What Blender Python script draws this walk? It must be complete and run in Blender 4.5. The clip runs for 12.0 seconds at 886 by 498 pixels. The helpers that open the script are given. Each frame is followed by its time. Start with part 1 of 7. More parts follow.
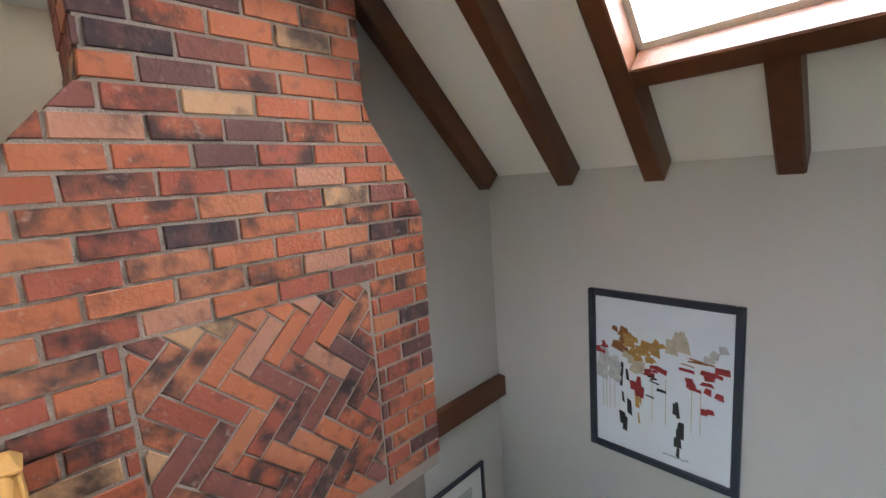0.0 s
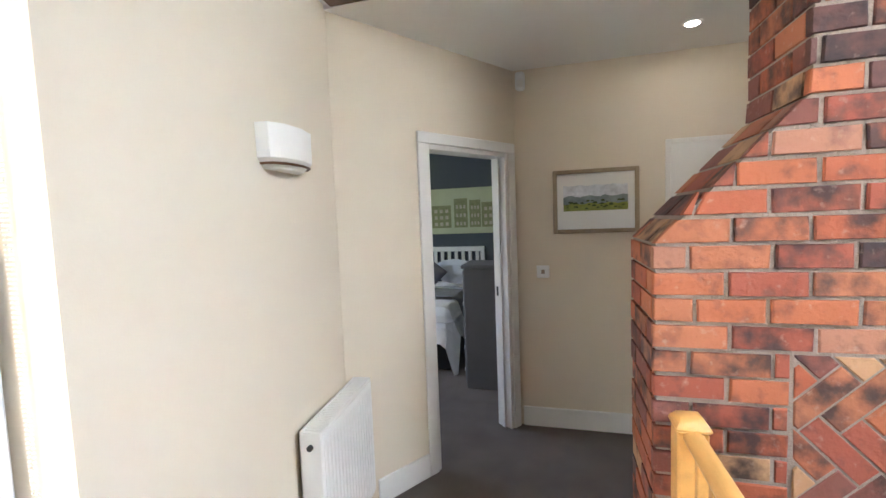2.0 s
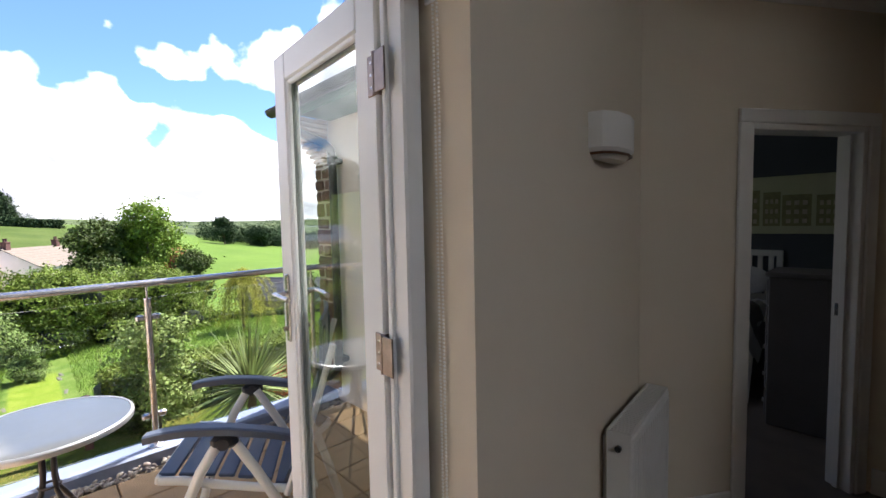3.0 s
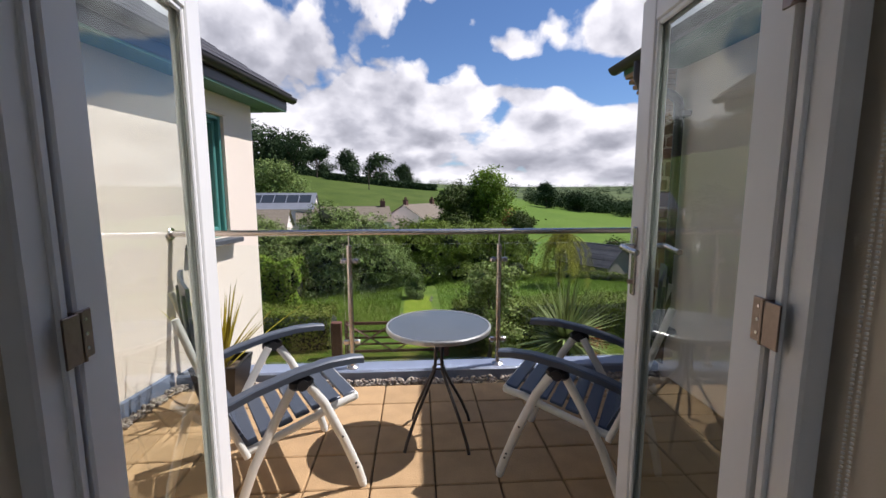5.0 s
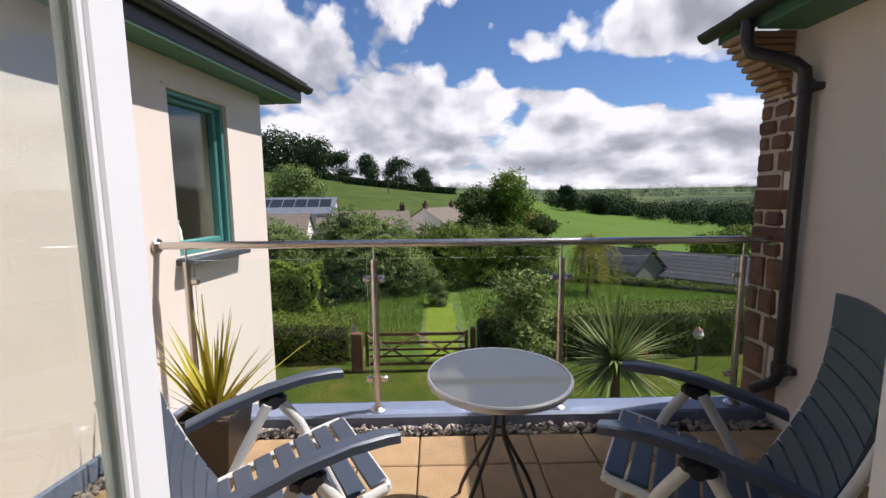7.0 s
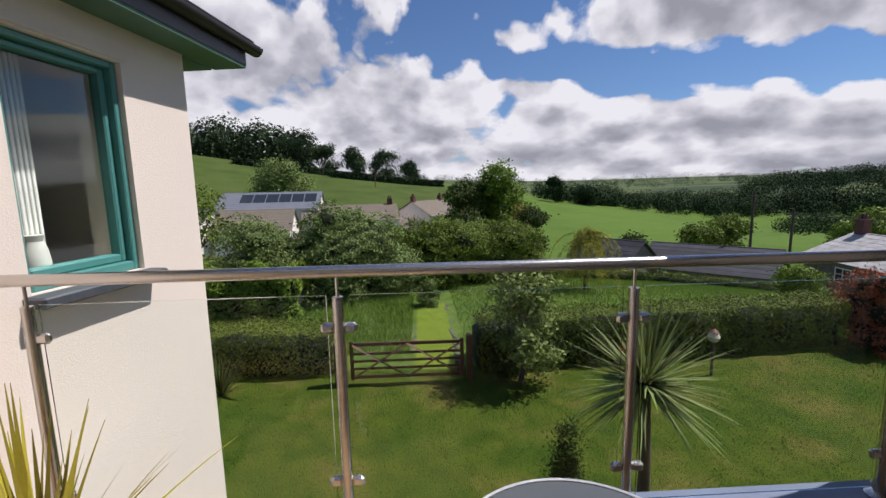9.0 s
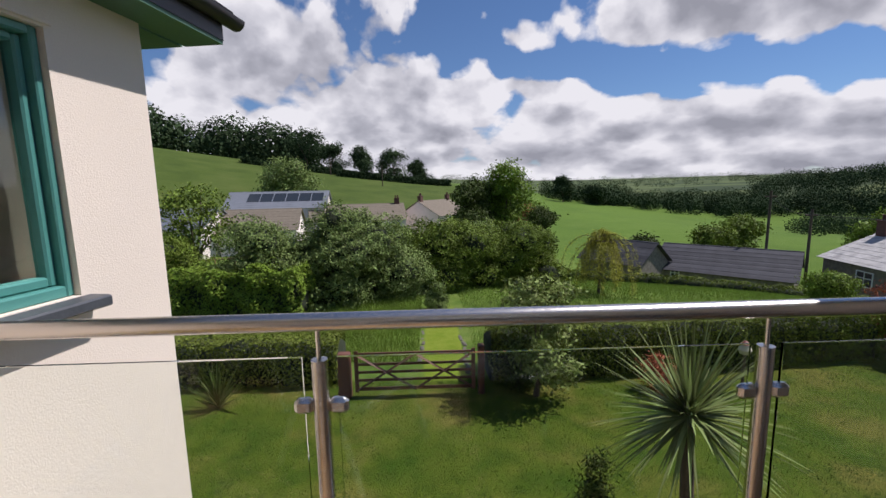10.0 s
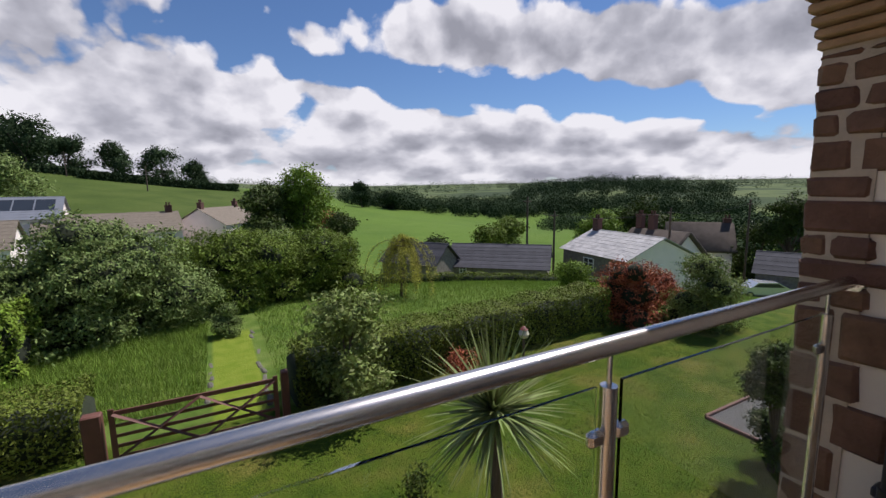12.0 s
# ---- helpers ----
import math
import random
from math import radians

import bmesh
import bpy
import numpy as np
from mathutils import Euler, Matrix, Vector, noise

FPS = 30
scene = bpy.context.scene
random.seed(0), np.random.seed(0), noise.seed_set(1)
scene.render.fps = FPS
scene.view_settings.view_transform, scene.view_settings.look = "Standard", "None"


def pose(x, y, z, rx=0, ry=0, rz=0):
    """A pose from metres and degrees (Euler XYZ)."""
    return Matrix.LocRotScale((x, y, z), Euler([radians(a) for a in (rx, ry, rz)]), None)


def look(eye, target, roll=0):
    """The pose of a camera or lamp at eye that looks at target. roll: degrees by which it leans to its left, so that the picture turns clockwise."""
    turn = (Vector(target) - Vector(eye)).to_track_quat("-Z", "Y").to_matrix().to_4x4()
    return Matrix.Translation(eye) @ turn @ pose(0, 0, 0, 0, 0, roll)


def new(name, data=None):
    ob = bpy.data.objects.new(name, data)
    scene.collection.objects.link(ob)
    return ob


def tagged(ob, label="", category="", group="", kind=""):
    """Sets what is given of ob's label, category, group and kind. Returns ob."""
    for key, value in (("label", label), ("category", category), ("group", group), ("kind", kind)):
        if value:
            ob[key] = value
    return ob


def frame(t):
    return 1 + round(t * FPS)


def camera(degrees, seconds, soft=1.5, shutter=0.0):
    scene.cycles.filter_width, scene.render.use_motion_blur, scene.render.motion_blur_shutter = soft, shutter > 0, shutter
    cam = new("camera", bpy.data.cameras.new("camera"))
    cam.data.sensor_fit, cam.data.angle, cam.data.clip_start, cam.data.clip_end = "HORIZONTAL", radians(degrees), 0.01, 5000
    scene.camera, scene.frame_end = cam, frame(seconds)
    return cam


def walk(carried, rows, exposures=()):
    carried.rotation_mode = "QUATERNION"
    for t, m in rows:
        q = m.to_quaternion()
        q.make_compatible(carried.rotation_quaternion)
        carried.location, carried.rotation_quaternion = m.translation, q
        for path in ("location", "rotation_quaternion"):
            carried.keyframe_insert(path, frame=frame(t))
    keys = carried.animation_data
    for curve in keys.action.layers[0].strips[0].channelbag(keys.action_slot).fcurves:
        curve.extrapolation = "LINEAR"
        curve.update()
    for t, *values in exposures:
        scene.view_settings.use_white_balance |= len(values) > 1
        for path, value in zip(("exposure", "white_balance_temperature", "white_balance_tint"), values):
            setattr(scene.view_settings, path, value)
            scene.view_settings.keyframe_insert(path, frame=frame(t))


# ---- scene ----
cam = camera(92.4, 12.0)
PATH = [
    (0, (0.091, -1.71, 1.517), (1.509, -3.086, 1.206), -4.2),
    (0.5, (0.167, -1.576, 1.525), (1.89, -2.571, 1.327), -3.9),
    (1, (0.17, -1.484, 1.549), (2.099, -1.981, 1.378), -3.2),
    (1.5, (0.173, -1.362, 1.552), (2.166, -1.342, 1.389), -2.6),
    (2, (0.157, -1.161, 1.559), (2.082, -0.636, 1.416), -2.2),
    (2.5, (0.089, -0.953, 1.551), (1.811, 0.056, 1.430), -1.2),
    (3, (0.021, -0.867, 1.549), (1.418, 0.559, 1.421), -1.2),
    (3.5, (-0.025, -0.855, 1.552), (0.952, 0.885, 1.419), 0.2),
    (5.5, (-0.162, -0.83, 1.486), (-0.108, 1.151, 1.213), -0.3),
    (6, (-0.235, -0.586, 1.493), (-0.187, 1.396, 1.226), -0.2),
    (6.5, (-0.242, -0.325, 1.481), (-0.194, 1.657, 1.218), -0.3),
    (7, (-0.24, -0.149, 1.479), (-0.202, 1.835, 1.229), -0.5),
    (7.5, (-0.239, 0.062, 1.443), (-0.194, 2.045, 1.19), -0.5),
    (9.5, (-0.305, 1.168, 1.51), (-0.208, 3.145, 1.221), -1.3),
    (10, (-0.331, 1.461, 1.519), (-0.272, 3.439, 1.232), -1.1),
    (10.5, (-0.367, 1.733, 1.547), (-0.209, 3.706, 1.261), -0.6),
    (11, (-0.337, 1.852, 1.541), (0.147, 3.772, 1.257), -0.1),
    (11.5, (-0.217, 1.917, 1.51), (0.551, 3.742, 1.228), -0.2),
    (12, (-0.255, 1.852, 1.563), (0.683, 3.597, 1.286), -0.8),
]
EXPOSURE = [(t, e, 6050 if t < 3 else 6270, 13 if t < 3 else 17) for t, e in ((0.0, 3.9), (0.5, 4.1), (1.0, 4.5), (1.6, 4.75), (2.0, 4.6), (2.3, 3.5), (2.6, 2.6), (3.0, 1.65), (3.5, 0.95), (5.3, 0.3), (7.7, 0.2), (9.3, 0.0), (12.0, 0.05))]
walk(cam, [(t, look(eye, target, roll)) for t, eye, target, roll in PATH], EXPOSURE)

# ---- light ----
SUN = Vector((0.45, 0.10, 0.70)).normalized()
lamp = new("sun", bpy.data.lights.new("sun", "SUN"))
lamp.data.energy, lamp.data.angle, lamp.data.color = 5.0, radians(0.6), (1.0, 0.965, 0.91)
lamp.matrix_world = look(SUN * 50, (0, 0, 0))


def sky():
    w = bpy.data.worlds.new("sky")
    scene.world = w
    w.use_nodes = True
    nt = w.node_tree
    nt.nodes.clear()
    N, L = nt.nodes.new, nt.links.new
    out, bg = N("ShaderNodeOutputWorld"), N("ShaderNodeBackground")
    air = N("ShaderNodeTexSky")
    air.sky_type, air.sun_disc = "NISHITA", False
    air.ozone_density, air.dust_density = 8.5, 0.0
    air.sun_elevation = math.asin(SUN.z)
    air.sun_rotation = math.atan2(SUN.x, SUN.y)
    bg.inputs["Strength"].default_value = 0.086
    tc, sep = N("ShaderNodeTexCoord"), N("ShaderNodeSeparateXYZ")
    L(tc.outputs["Generated"], sep.inputs[0])

    def calc(op, a, b=None, clamp=False):
        n = N("ShaderNodeMath")
        n.operation, n.use_clamp = op, clamp
        for k, v in enumerate((a, b)):
            if v is None:
                continue
            if isinstance(v, (int, float)):
                n.inputs[k].default_value = v
            else:
                L(v, n.inputs[k])
        return n.outputs[0]
    rise = calc("MULTIPLY", calc("ARCSINE", sep.outputs["Z"]), 57.2958)
    turn = calc("MULTIPLY", calc("ARCTAN2", sep.outputs["X"], sep.outputs["Y"]), 57.2958)
    # clouds lie flatter towards the horizon
    tall = calc("MULTIPLY", calc("DIVIDE", calc("MAXIMUM", rise, 0.0), calc("ADD", calc("MAXIMUM", rise, 0.0), 34.0)), 5.6)

    def ramp(v, stops):
        r = N("ShaderNodeValToRGB")
        e = r.color_ramp.elements
        while len(e) < len(stops):
            e.new(0.5)
        for k, (p, c) in enumerate(stops):
            e[k].position, e[k].color = p, (*c, 1)
        L(v, r.inputs[0])
        return r.outputs["Color"]

    def bank(az, el, wa, we, gain, fall=0.0):
        """One broad bank of cloud about an azimuth and a height, in degrees; fall slopes it along the azimuth."""
        a = calc("DIVIDE", calc("SUBTRACT", turn, az), wa)
        b = calc("DIVIDE", calc("ADD", calc("SUBTRACT", rise, el), calc("MULTIPLY", calc("SUBTRACT", turn, az), fall)), we)
        q = calc("ADD", calc("MULTIPLY", a, a), calc("MULTIPLY", b, b))
        return calc("MULTIPLY", calc("EXPONENT", calc("MULTIPLY", q, -1.0)), gain)
    lean = 0.0
    for spec in ((15, 8, 75, 14, 0.11), (1.5, 19, 4.0, 3.0, -0.20), (4, 14.2, 2.6, 1.4, -0.10), (40, 11.4, 26, 1.1, -0.30, 0.15), (17, 14.6, 3.5, 1.6, -0.12),
                 (11.8, 17.6, 3.0, 2.3, 0.20), (7, 15, 1.3, 1.8, 0.07), (30, 18.5, 10, 3.2, 0.30, 0.10), (50, 16.5, 14, 3.8, 0.36, 0.12), (68, 14, 12, 4, 0.30),
                 (10, 12.5, 6.0, 2.0, 0.20), (24, 7.5, 12, 3.0, 0.26, 0.12), (48, 5.0, 20, 2.6, 0.28, 0.08), (-15, 15.5, 10, 6, 0.26), (-7, 9.5, 9, 4.0, 0.24), (-10, 8, 14, 3.5, 0.10), (20, 3, 80, 3.4, 0.20), (-24, 18, 7, 4, 0.14)):
        lean = calc("ADD", bank(*spec), lean)

    def density(da, de):
        com = N("ShaderNodeCombineXYZ")
        L(calc("ADD", calc("MULTIPLY", turn, 1 / 15.0), da), com.inputs[0])
        L(calc("ADD", tall, de), com.inputs[1])

        def fog(scale, detail, rough, z):
            n = N("ShaderNodeTexNoise")
            v = N("ShaderNodeVectorMath")
            v.operation = "ADD"
            L(com.outputs[0], v.inputs[0])
            v.inputs[1].default_value = (3.1, 1.7, z)
            L(v.outputs[0], n.inputs["Vector"])
            n.inputs["Scale"].default_value, n.inputs["Detail"].default_value = scale, detail
            n.inputs["Roughness"].default_value = rough
            return n.outputs
        wob = fog(2.6, 4.0, 0.6, 4.0)
        bent = N("ShaderNodeVectorMath")
        bent.operation = "MULTIPLY_ADD"
        L(wob["Color"], bent.inputs[0])
        bent.inputs[1].default_value = (0.34, 0.34, 0.0)
        L(com.outputs[0], bent.inputs[2])
        puff = N("ShaderNodeTexVoronoi")
        puff.feature, puff.inputs["Scale"].default_value = "SMOOTH_F1", 2.3
        puff.inputs["Smoothness"].default_value = 0.35
        L(bent.outputs[0], puff.inputs["Vector"])
        small = N("ShaderNodeTexVoronoi")
        small.feature, small.inputs["Scale"].default_value = "SMOOTH_F1", 6.2
        small.inputs["Smoothness"].default_value = 0.3
        L(bent.outputs[0], small.inputs["Vector"])
        d = calc("ADD", calc("MULTIPLY", fog(1.1, 6.0, 0.5, 0.0)["Fac"], 0.75), 0.20)
        d = calc("SUBTRACT", d, calc("MULTIPLY", puff.outputs["Distance"], 0.26))
        return calc("SUBTRACT", d, calc("MULTIPLY", small.outputs["Distance"], 0.12))
    here, above = density(0.0, 0.0), density(0.06, 0.24)
    cover = calc("ADD", here, lean)
    mask = ramp(cover, [(0.475, (0, 0, 0)), (0.535, (1, 1, 1))])
    # tops that face the sun are white, bases and deep middles grey
    lit = calc("ADD", calc("MULTIPLY", calc("SUBTRACT", here, above), 3.3), 0.60)
    deep = calc("MULTIPLY", calc("SUBTRACT", cover, 0.70), 1.15)
    lit = calc("SUBTRACT", lit, calc("MAXIMUM", deep, -0.25))
    for spec in ((54, 16, 20, 4, 0.34, 0.12), (-14, 13, 12, 5, 0.20), (30, 4.5, 50, 2.2, 0.10)):
        lit = calc("SUBTRACT", lit, bank(*spec))
    tone = ramp(lit, [(0.0, (3.6, 3.7, 4.1)), (0.35, (5.3, 5.4, 5.8)), (0.62, (7.5, 7.55, 7.8)), (0.88, (9.5, 9.5, 9.5))])
    mix = N("ShaderNodeMix")
    mix.data_type = "RGBA"
    L(mask, mix.inputs["Factor"])
    L(air.outputs["Color"], mix.inputs["A"])
    L(tone, mix.inputs["B"])
    L(mix.outputs["Result"], bg.inputs["Color"])
    L(bg.outputs[0], out.inputs["Surface"])


sky()

# ---- materials ----


def mat(name, color, rough=0.6, metal=0.0, vary=0.12, scale=8.0, bump=0.15, bscale=60.0, obj=0.0, isle=0.0, spec=0.5,
        hue=0.0, coat=0.0, stretch=(1, 1, 1), sub=0.0):
    """Principled surface with two scales of variation and fine relief."""
    m = bpy.data.materials.new(name)
    m.use_nodes = True
    nt = m.node_tree
    N, L = nt.nodes.new, nt.links.new
    b = nt.nodes["Principled BSDF"]
    b.inputs["Roughness"].default_value, b.inputs["Metallic"].default_value = rough, metal
    b.inputs["Specular IOR Level"].default_value = spec
    b.inputs["Coat Weight"].default_value = coat
    tc, mp = N("ShaderNodeTexCoord"), N("ShaderNodeMapping")
    mp.inputs["Scale"].default_value = stretch
    L(tc.outputs["Object"], mp.inputs["Vector"])
    n1, n2 = N("ShaderNodeTexNoise"), N("ShaderNodeTexNoise")
    for n, s, d in ((n1, scale, 4.0), (n2, bscale, 3.0)):
        n.inputs["Scale"].default_value, n.inputs["Detail"].default_value = s, d
        L(mp.outputs[0], n.inputs["Vector"])
    hsv = N("ShaderNodeHueSaturation")
    hsv.inputs["Color"].default_value = (*color, 1)
    a = N("ShaderNodeMath")
    a.operation = "MULTIPLY_ADD"
    L(n1.outputs["Fac"], a.inputs[0])
    a.inputs[1].default_value, a.inputs[2].default_value = vary * 2.6, 1 - vary * 1.3
    c = N("ShaderNodeMath")
    c.operation = "MULTIPLY_ADD"
    L(n2.outputs["Fac"], c.inputs[0])
    c.inputs[1].default_value = vary * 0.9
    L(a.outputs[0], c.inputs[2])
    val = c.outputs[0]
    rnd = None
    if obj:
        rnd = N("ShaderNodeObjectInfo").outputs["Random"]
    if isle:
        rnd = N("ShaderNodeNewGeometry").outputs["Random Per Island"]
    if rnd is not None:
        d = N("ShaderNodeMath")
        d.operation = "MULTIPLY_ADD"
        L(rnd, d.inputs[0])
        d.inputs[1].default_value = (obj or isle)
        d.inputs[2].default_value = 1 - 0.5 * (obj or isle)
        e = N("ShaderNodeMath")
        e.operation = "MULTIPLY"
        L(val, e.inputs[0])
        L(d.outputs[0], e.inputs[1])
        val = e.outputs[0]
        if hue:
            h = N("ShaderNodeMath")
            h.operation = "MULTIPLY_ADD"
            L(rnd, h.inputs[0])
            h.inputs[1].default_value, h.inputs[2].default_value = hue, 0.5 - hue / 2
            L(h.outputs[0], hsv.inputs["Hue"])
    L(val, hsv.inputs["Value"])
    L(hsv.outputs[0], b.inputs["Base Color"])
    if sub:
        tr, ms = N("ShaderNodeBsdfTranslucent"), N("ShaderNodeMixShader")
        L(hsv.outputs[0], tr.inputs["Color"])
        ms.inputs[0].default_value = sub
        L(b.outputs[0], ms.inputs[1])
        L(tr.outputs[0], ms.inputs[2])
        L(ms.outputs[0], nt.nodes["Material Output"].inputs["Surface"])
    if bump:
        bp = N("ShaderNodeBump")
        bp.inputs["Strength"].default_value, bp.inputs["Distance"].default_value = bump, 0.01
        L(n2.outputs["Fac"], bp.inputs["Height"])
        L(bp.outputs[0], b.inputs["Normal"])
    return m


RENDER_CREAM = mat("cream_render", (0.80, 0.695, 0.59), 0.9, vary=0.05, scale=1.3, bump=0.22, bscale=140)
WALL_PAINT = mat("wall_paint", (0.72, 0.63, 0.50), 0.85, vary=0.03, scale=0.9, bump=0.06, bscale=180)
STAIR_PAINT = mat("stair_wall_paint", (0.56, 0.535, 0.50), 0.85, vary=0.03, scale=0.9, bump=0.06, bscale=180)
WHITE_CEIL = mat("ceiling_paint", (0.80, 0.78, 0.74), 0.9, vary=0.02, scale=0.8, bump=0.05, bscale=150)
WHITE_GLOSS = mat("white_gloss", (0.80, 0.78, 0.74), 0.35, vary=0.03, scale=3, bump=0.03, bscale=50)
UPVC = mat("white_frame", (0.82, 0.82, 0.81), 0.3, vary=0.02, scale=2, bump=0.02)
CARPET = mat("carpet", (0.16, 0.13, 0.11), 1.0, vary=0.25, scale=4, bump=0.9, bscale=350)
BEAM = mat("stained_beam", (0.095, 0.031, 0.010), 0.42, vary=0.35, scale=3, bump=0.25, bscale=30, stretch=(6, 1, 6))
PINE = mat("pine", (0.62, 0.34, 0.10), 0.4, vary=0.18, scale=4, bump=0.1, bscale=40, stretch=(1, 6, 6))
MORTAR = mat("mortar", (0.27, 0.225, 0.19), 0.95, vary=0.18, scale=10, bump=0.6, bscale=150)
STEEL = mat("brushed_steel", (0.60, 0.56, 0.52), 0.27, 1.0, vary=0.06, scale=20, bump=0.06, bscale=200, stretch=(0.2, 8, 8))
STEEL_DARK = mat("steel_hinge", (0.26, 0.20, 0.165), 0.35, 1.0, vary=0.15, scale=30, bump=0.1)
GUTTER = mat("gutter_plastic", (0.035, 0.030, 0.034), 0.35, vary=0.1, scale=6, bump=0.03)
GREEN_WOOD = mat("green_painted_wood", (0.075, 0.17, 0.105), 0.5, vary=0.12, scale=5, bump=0.1)
TEAL = mat("teal_painted_frame", (0.075, 0.25, 0.22), 0.4, vary=0.08, scale=5, bump=0.05)
SLATE_SILL = mat("slate_sill", (0.06, 0.065, 0.075), 0.5, vary=0.2, scale=15, bump=0.2)
KERB = mat("grey_blue_membrane", (0.15, 0.18, 0.25), 0.5, vary=0.15, scale=4, bump=0.15)
SLAB = mat("buff_slab", (0.36, 0.235, 0.12), 0.9, vary=0.22, scale=7, bump=0.5, bscale=130, obj=0.16)
JOINT = mat("dark_joint", (0.09, 0.065, 0.04), 1.0, vary=0.3, scale=12, bump=0.4)
PEBBLE = mat("pebble", (0.24, 0.20, 0.165), 0.6, vary=0.25, scale=30, bump=0.1, isle=0.9, hue=0.05)
CHAIR_SLAT = mat("slate_blue_plastic", (0.066, 0.080, 0.106), 0.42, vary=0.06, scale=9, bump=0.06, bscale=90)
CHAIR_TUBE = mat("white_tube", (0.72, 0.71, 0.66), 0.32, vary=0.04, scale=10, bump=0.03)
BLACK = mat("black_plastic", (0.02, 0.02, 0.022), 0.4, vary=0.1, scale=12, bump=0.05)
TABLE_TOP = mat("frosted_glass_top", (0.105, 0.112, 0.112), 0.035, vary=0.05, scale=5, bump=0.02, bscale=40)
TABLE_LEG = mat("table_tube", (0.055, 0.048, 0.045), 0.35, 0.4, vary=0.1, scale=12, bump=0.03)
GATE_WOOD = mat("gate_wood", (0.11, 0.042, 0.028), 0.7, vary=0.3, scale=6, bump=0.3, obj=0.2)
ROOF_TILE = mat("roof_tile", (0.165, 0.135, 0.10), 0.9, vary=0.25, scale=3, bump=0.4, bscale=14)
SLATE = mat("roof_slate", (0.050, 0.049, 0.055), 0.8, spec=0.2, vary=0.35, scale=1.3, bump=0.4, bscale=9, obj=0.5)
THATCH = mat("thatch", (0.085, 0.070, 0.058), 1.0, vary=0.45, scale=1.2, bump=0.9, bscale=14, spec=0.1)
WHITE_WALL = mat("white_render", (0.84, 0.735, 0.68), 0.9, vary=0.08, scale=1, bump=0.2)
RUBBLE = mat("rubble_stone", (0.15, 0.13, 0.11), 0.9, vary=0.6, scale=3.5, bump=0.8, bscale=7)
BARK = mat("bark", (0.085, 0.062, 0.045), 0.95, vary=0.4, scale=9, bump=0.8, bscale=40)


def leafmat(name, c, sub=0.16):
    return mat(name, c, 0.55, vary=0.34, scale=0.9, bump=0, isle=0.95, hue=0.022, sub=sub, spec=0.12)


LEAF = leafmat("leaf_green", (0.117, 0.160, 0.022))
LEAF_APPLE = leafmat("leaf_apple", (0.162, 0.200, 0.055))
LEAF_BRIGHT = leafmat("leaf_bright", (0.136, 0.200, 0.024))
LEAF_GREY = leafmat("leaf_willow", (0.150, 0.198, 0.058))
LEAF_DARK = leafmat("leaf_dark", (0.049, 0.070, 0.014))
LEAF_HEDGE = leafmat("leaf_hedge", (0.115, 0.142, 0.022), 0.10)
LEAF_LIME = leafmat("leaf_lime", (0.300, 0.285, 0.036))
LEAF_RED = leafmat("leaf_red", (0.27, 0.080, 0.040))
LEAF_FAR = mat("leaf_far", (0.036, 0.055, 0.025), 0.9, vary=0.55, scale=0.06, bump=0, isle=0.3, hue=0.02, spec=0.03)
PALM_LEAF = leafmat("palm_leaf", (0.170, 0.204, 0.072))
YELLOW_LEAF = leafmat("yellow_striped_leaf", (0.34, 0.29, 0.035))
LAWN_BLADE = leafmat("lawn_blade", (0.072, 0.106, 0.020))
GRASS_BLADE = leafmat("grass_blade", (0.175, 0.250, 0.040))


def glass(name, tint=(0.97, 0.99, 0.98), rough=0.0, ior=1.45):
    m = bpy.data.materials.new(name)
    m.use_nodes = True
    nt = m.node_tree
    N, L = nt.nodes.new, nt.links.new
    nt.nodes.remove(nt.nodes["Principled BSDF"])
    g = N("ShaderNodeBsdfGlass")
    g.inputs["Color"].default_value = (*tint, 1)
    g.inputs["Roughness"].default_value = rough
    g.inputs["IOR"].default_value = ior
    L(g.outputs[0], nt.nodes["Material Output"].inputs["Surface"])
    return m


GLASS = glass("clear_glass", (0.97, 0.99, 0.98), 0.0, 1.28)
GLASS_DOOR = glass("door_glass", (0.90, 0.93, 0.91), 0.0, 1.55)

# ---- mesh helpers ----


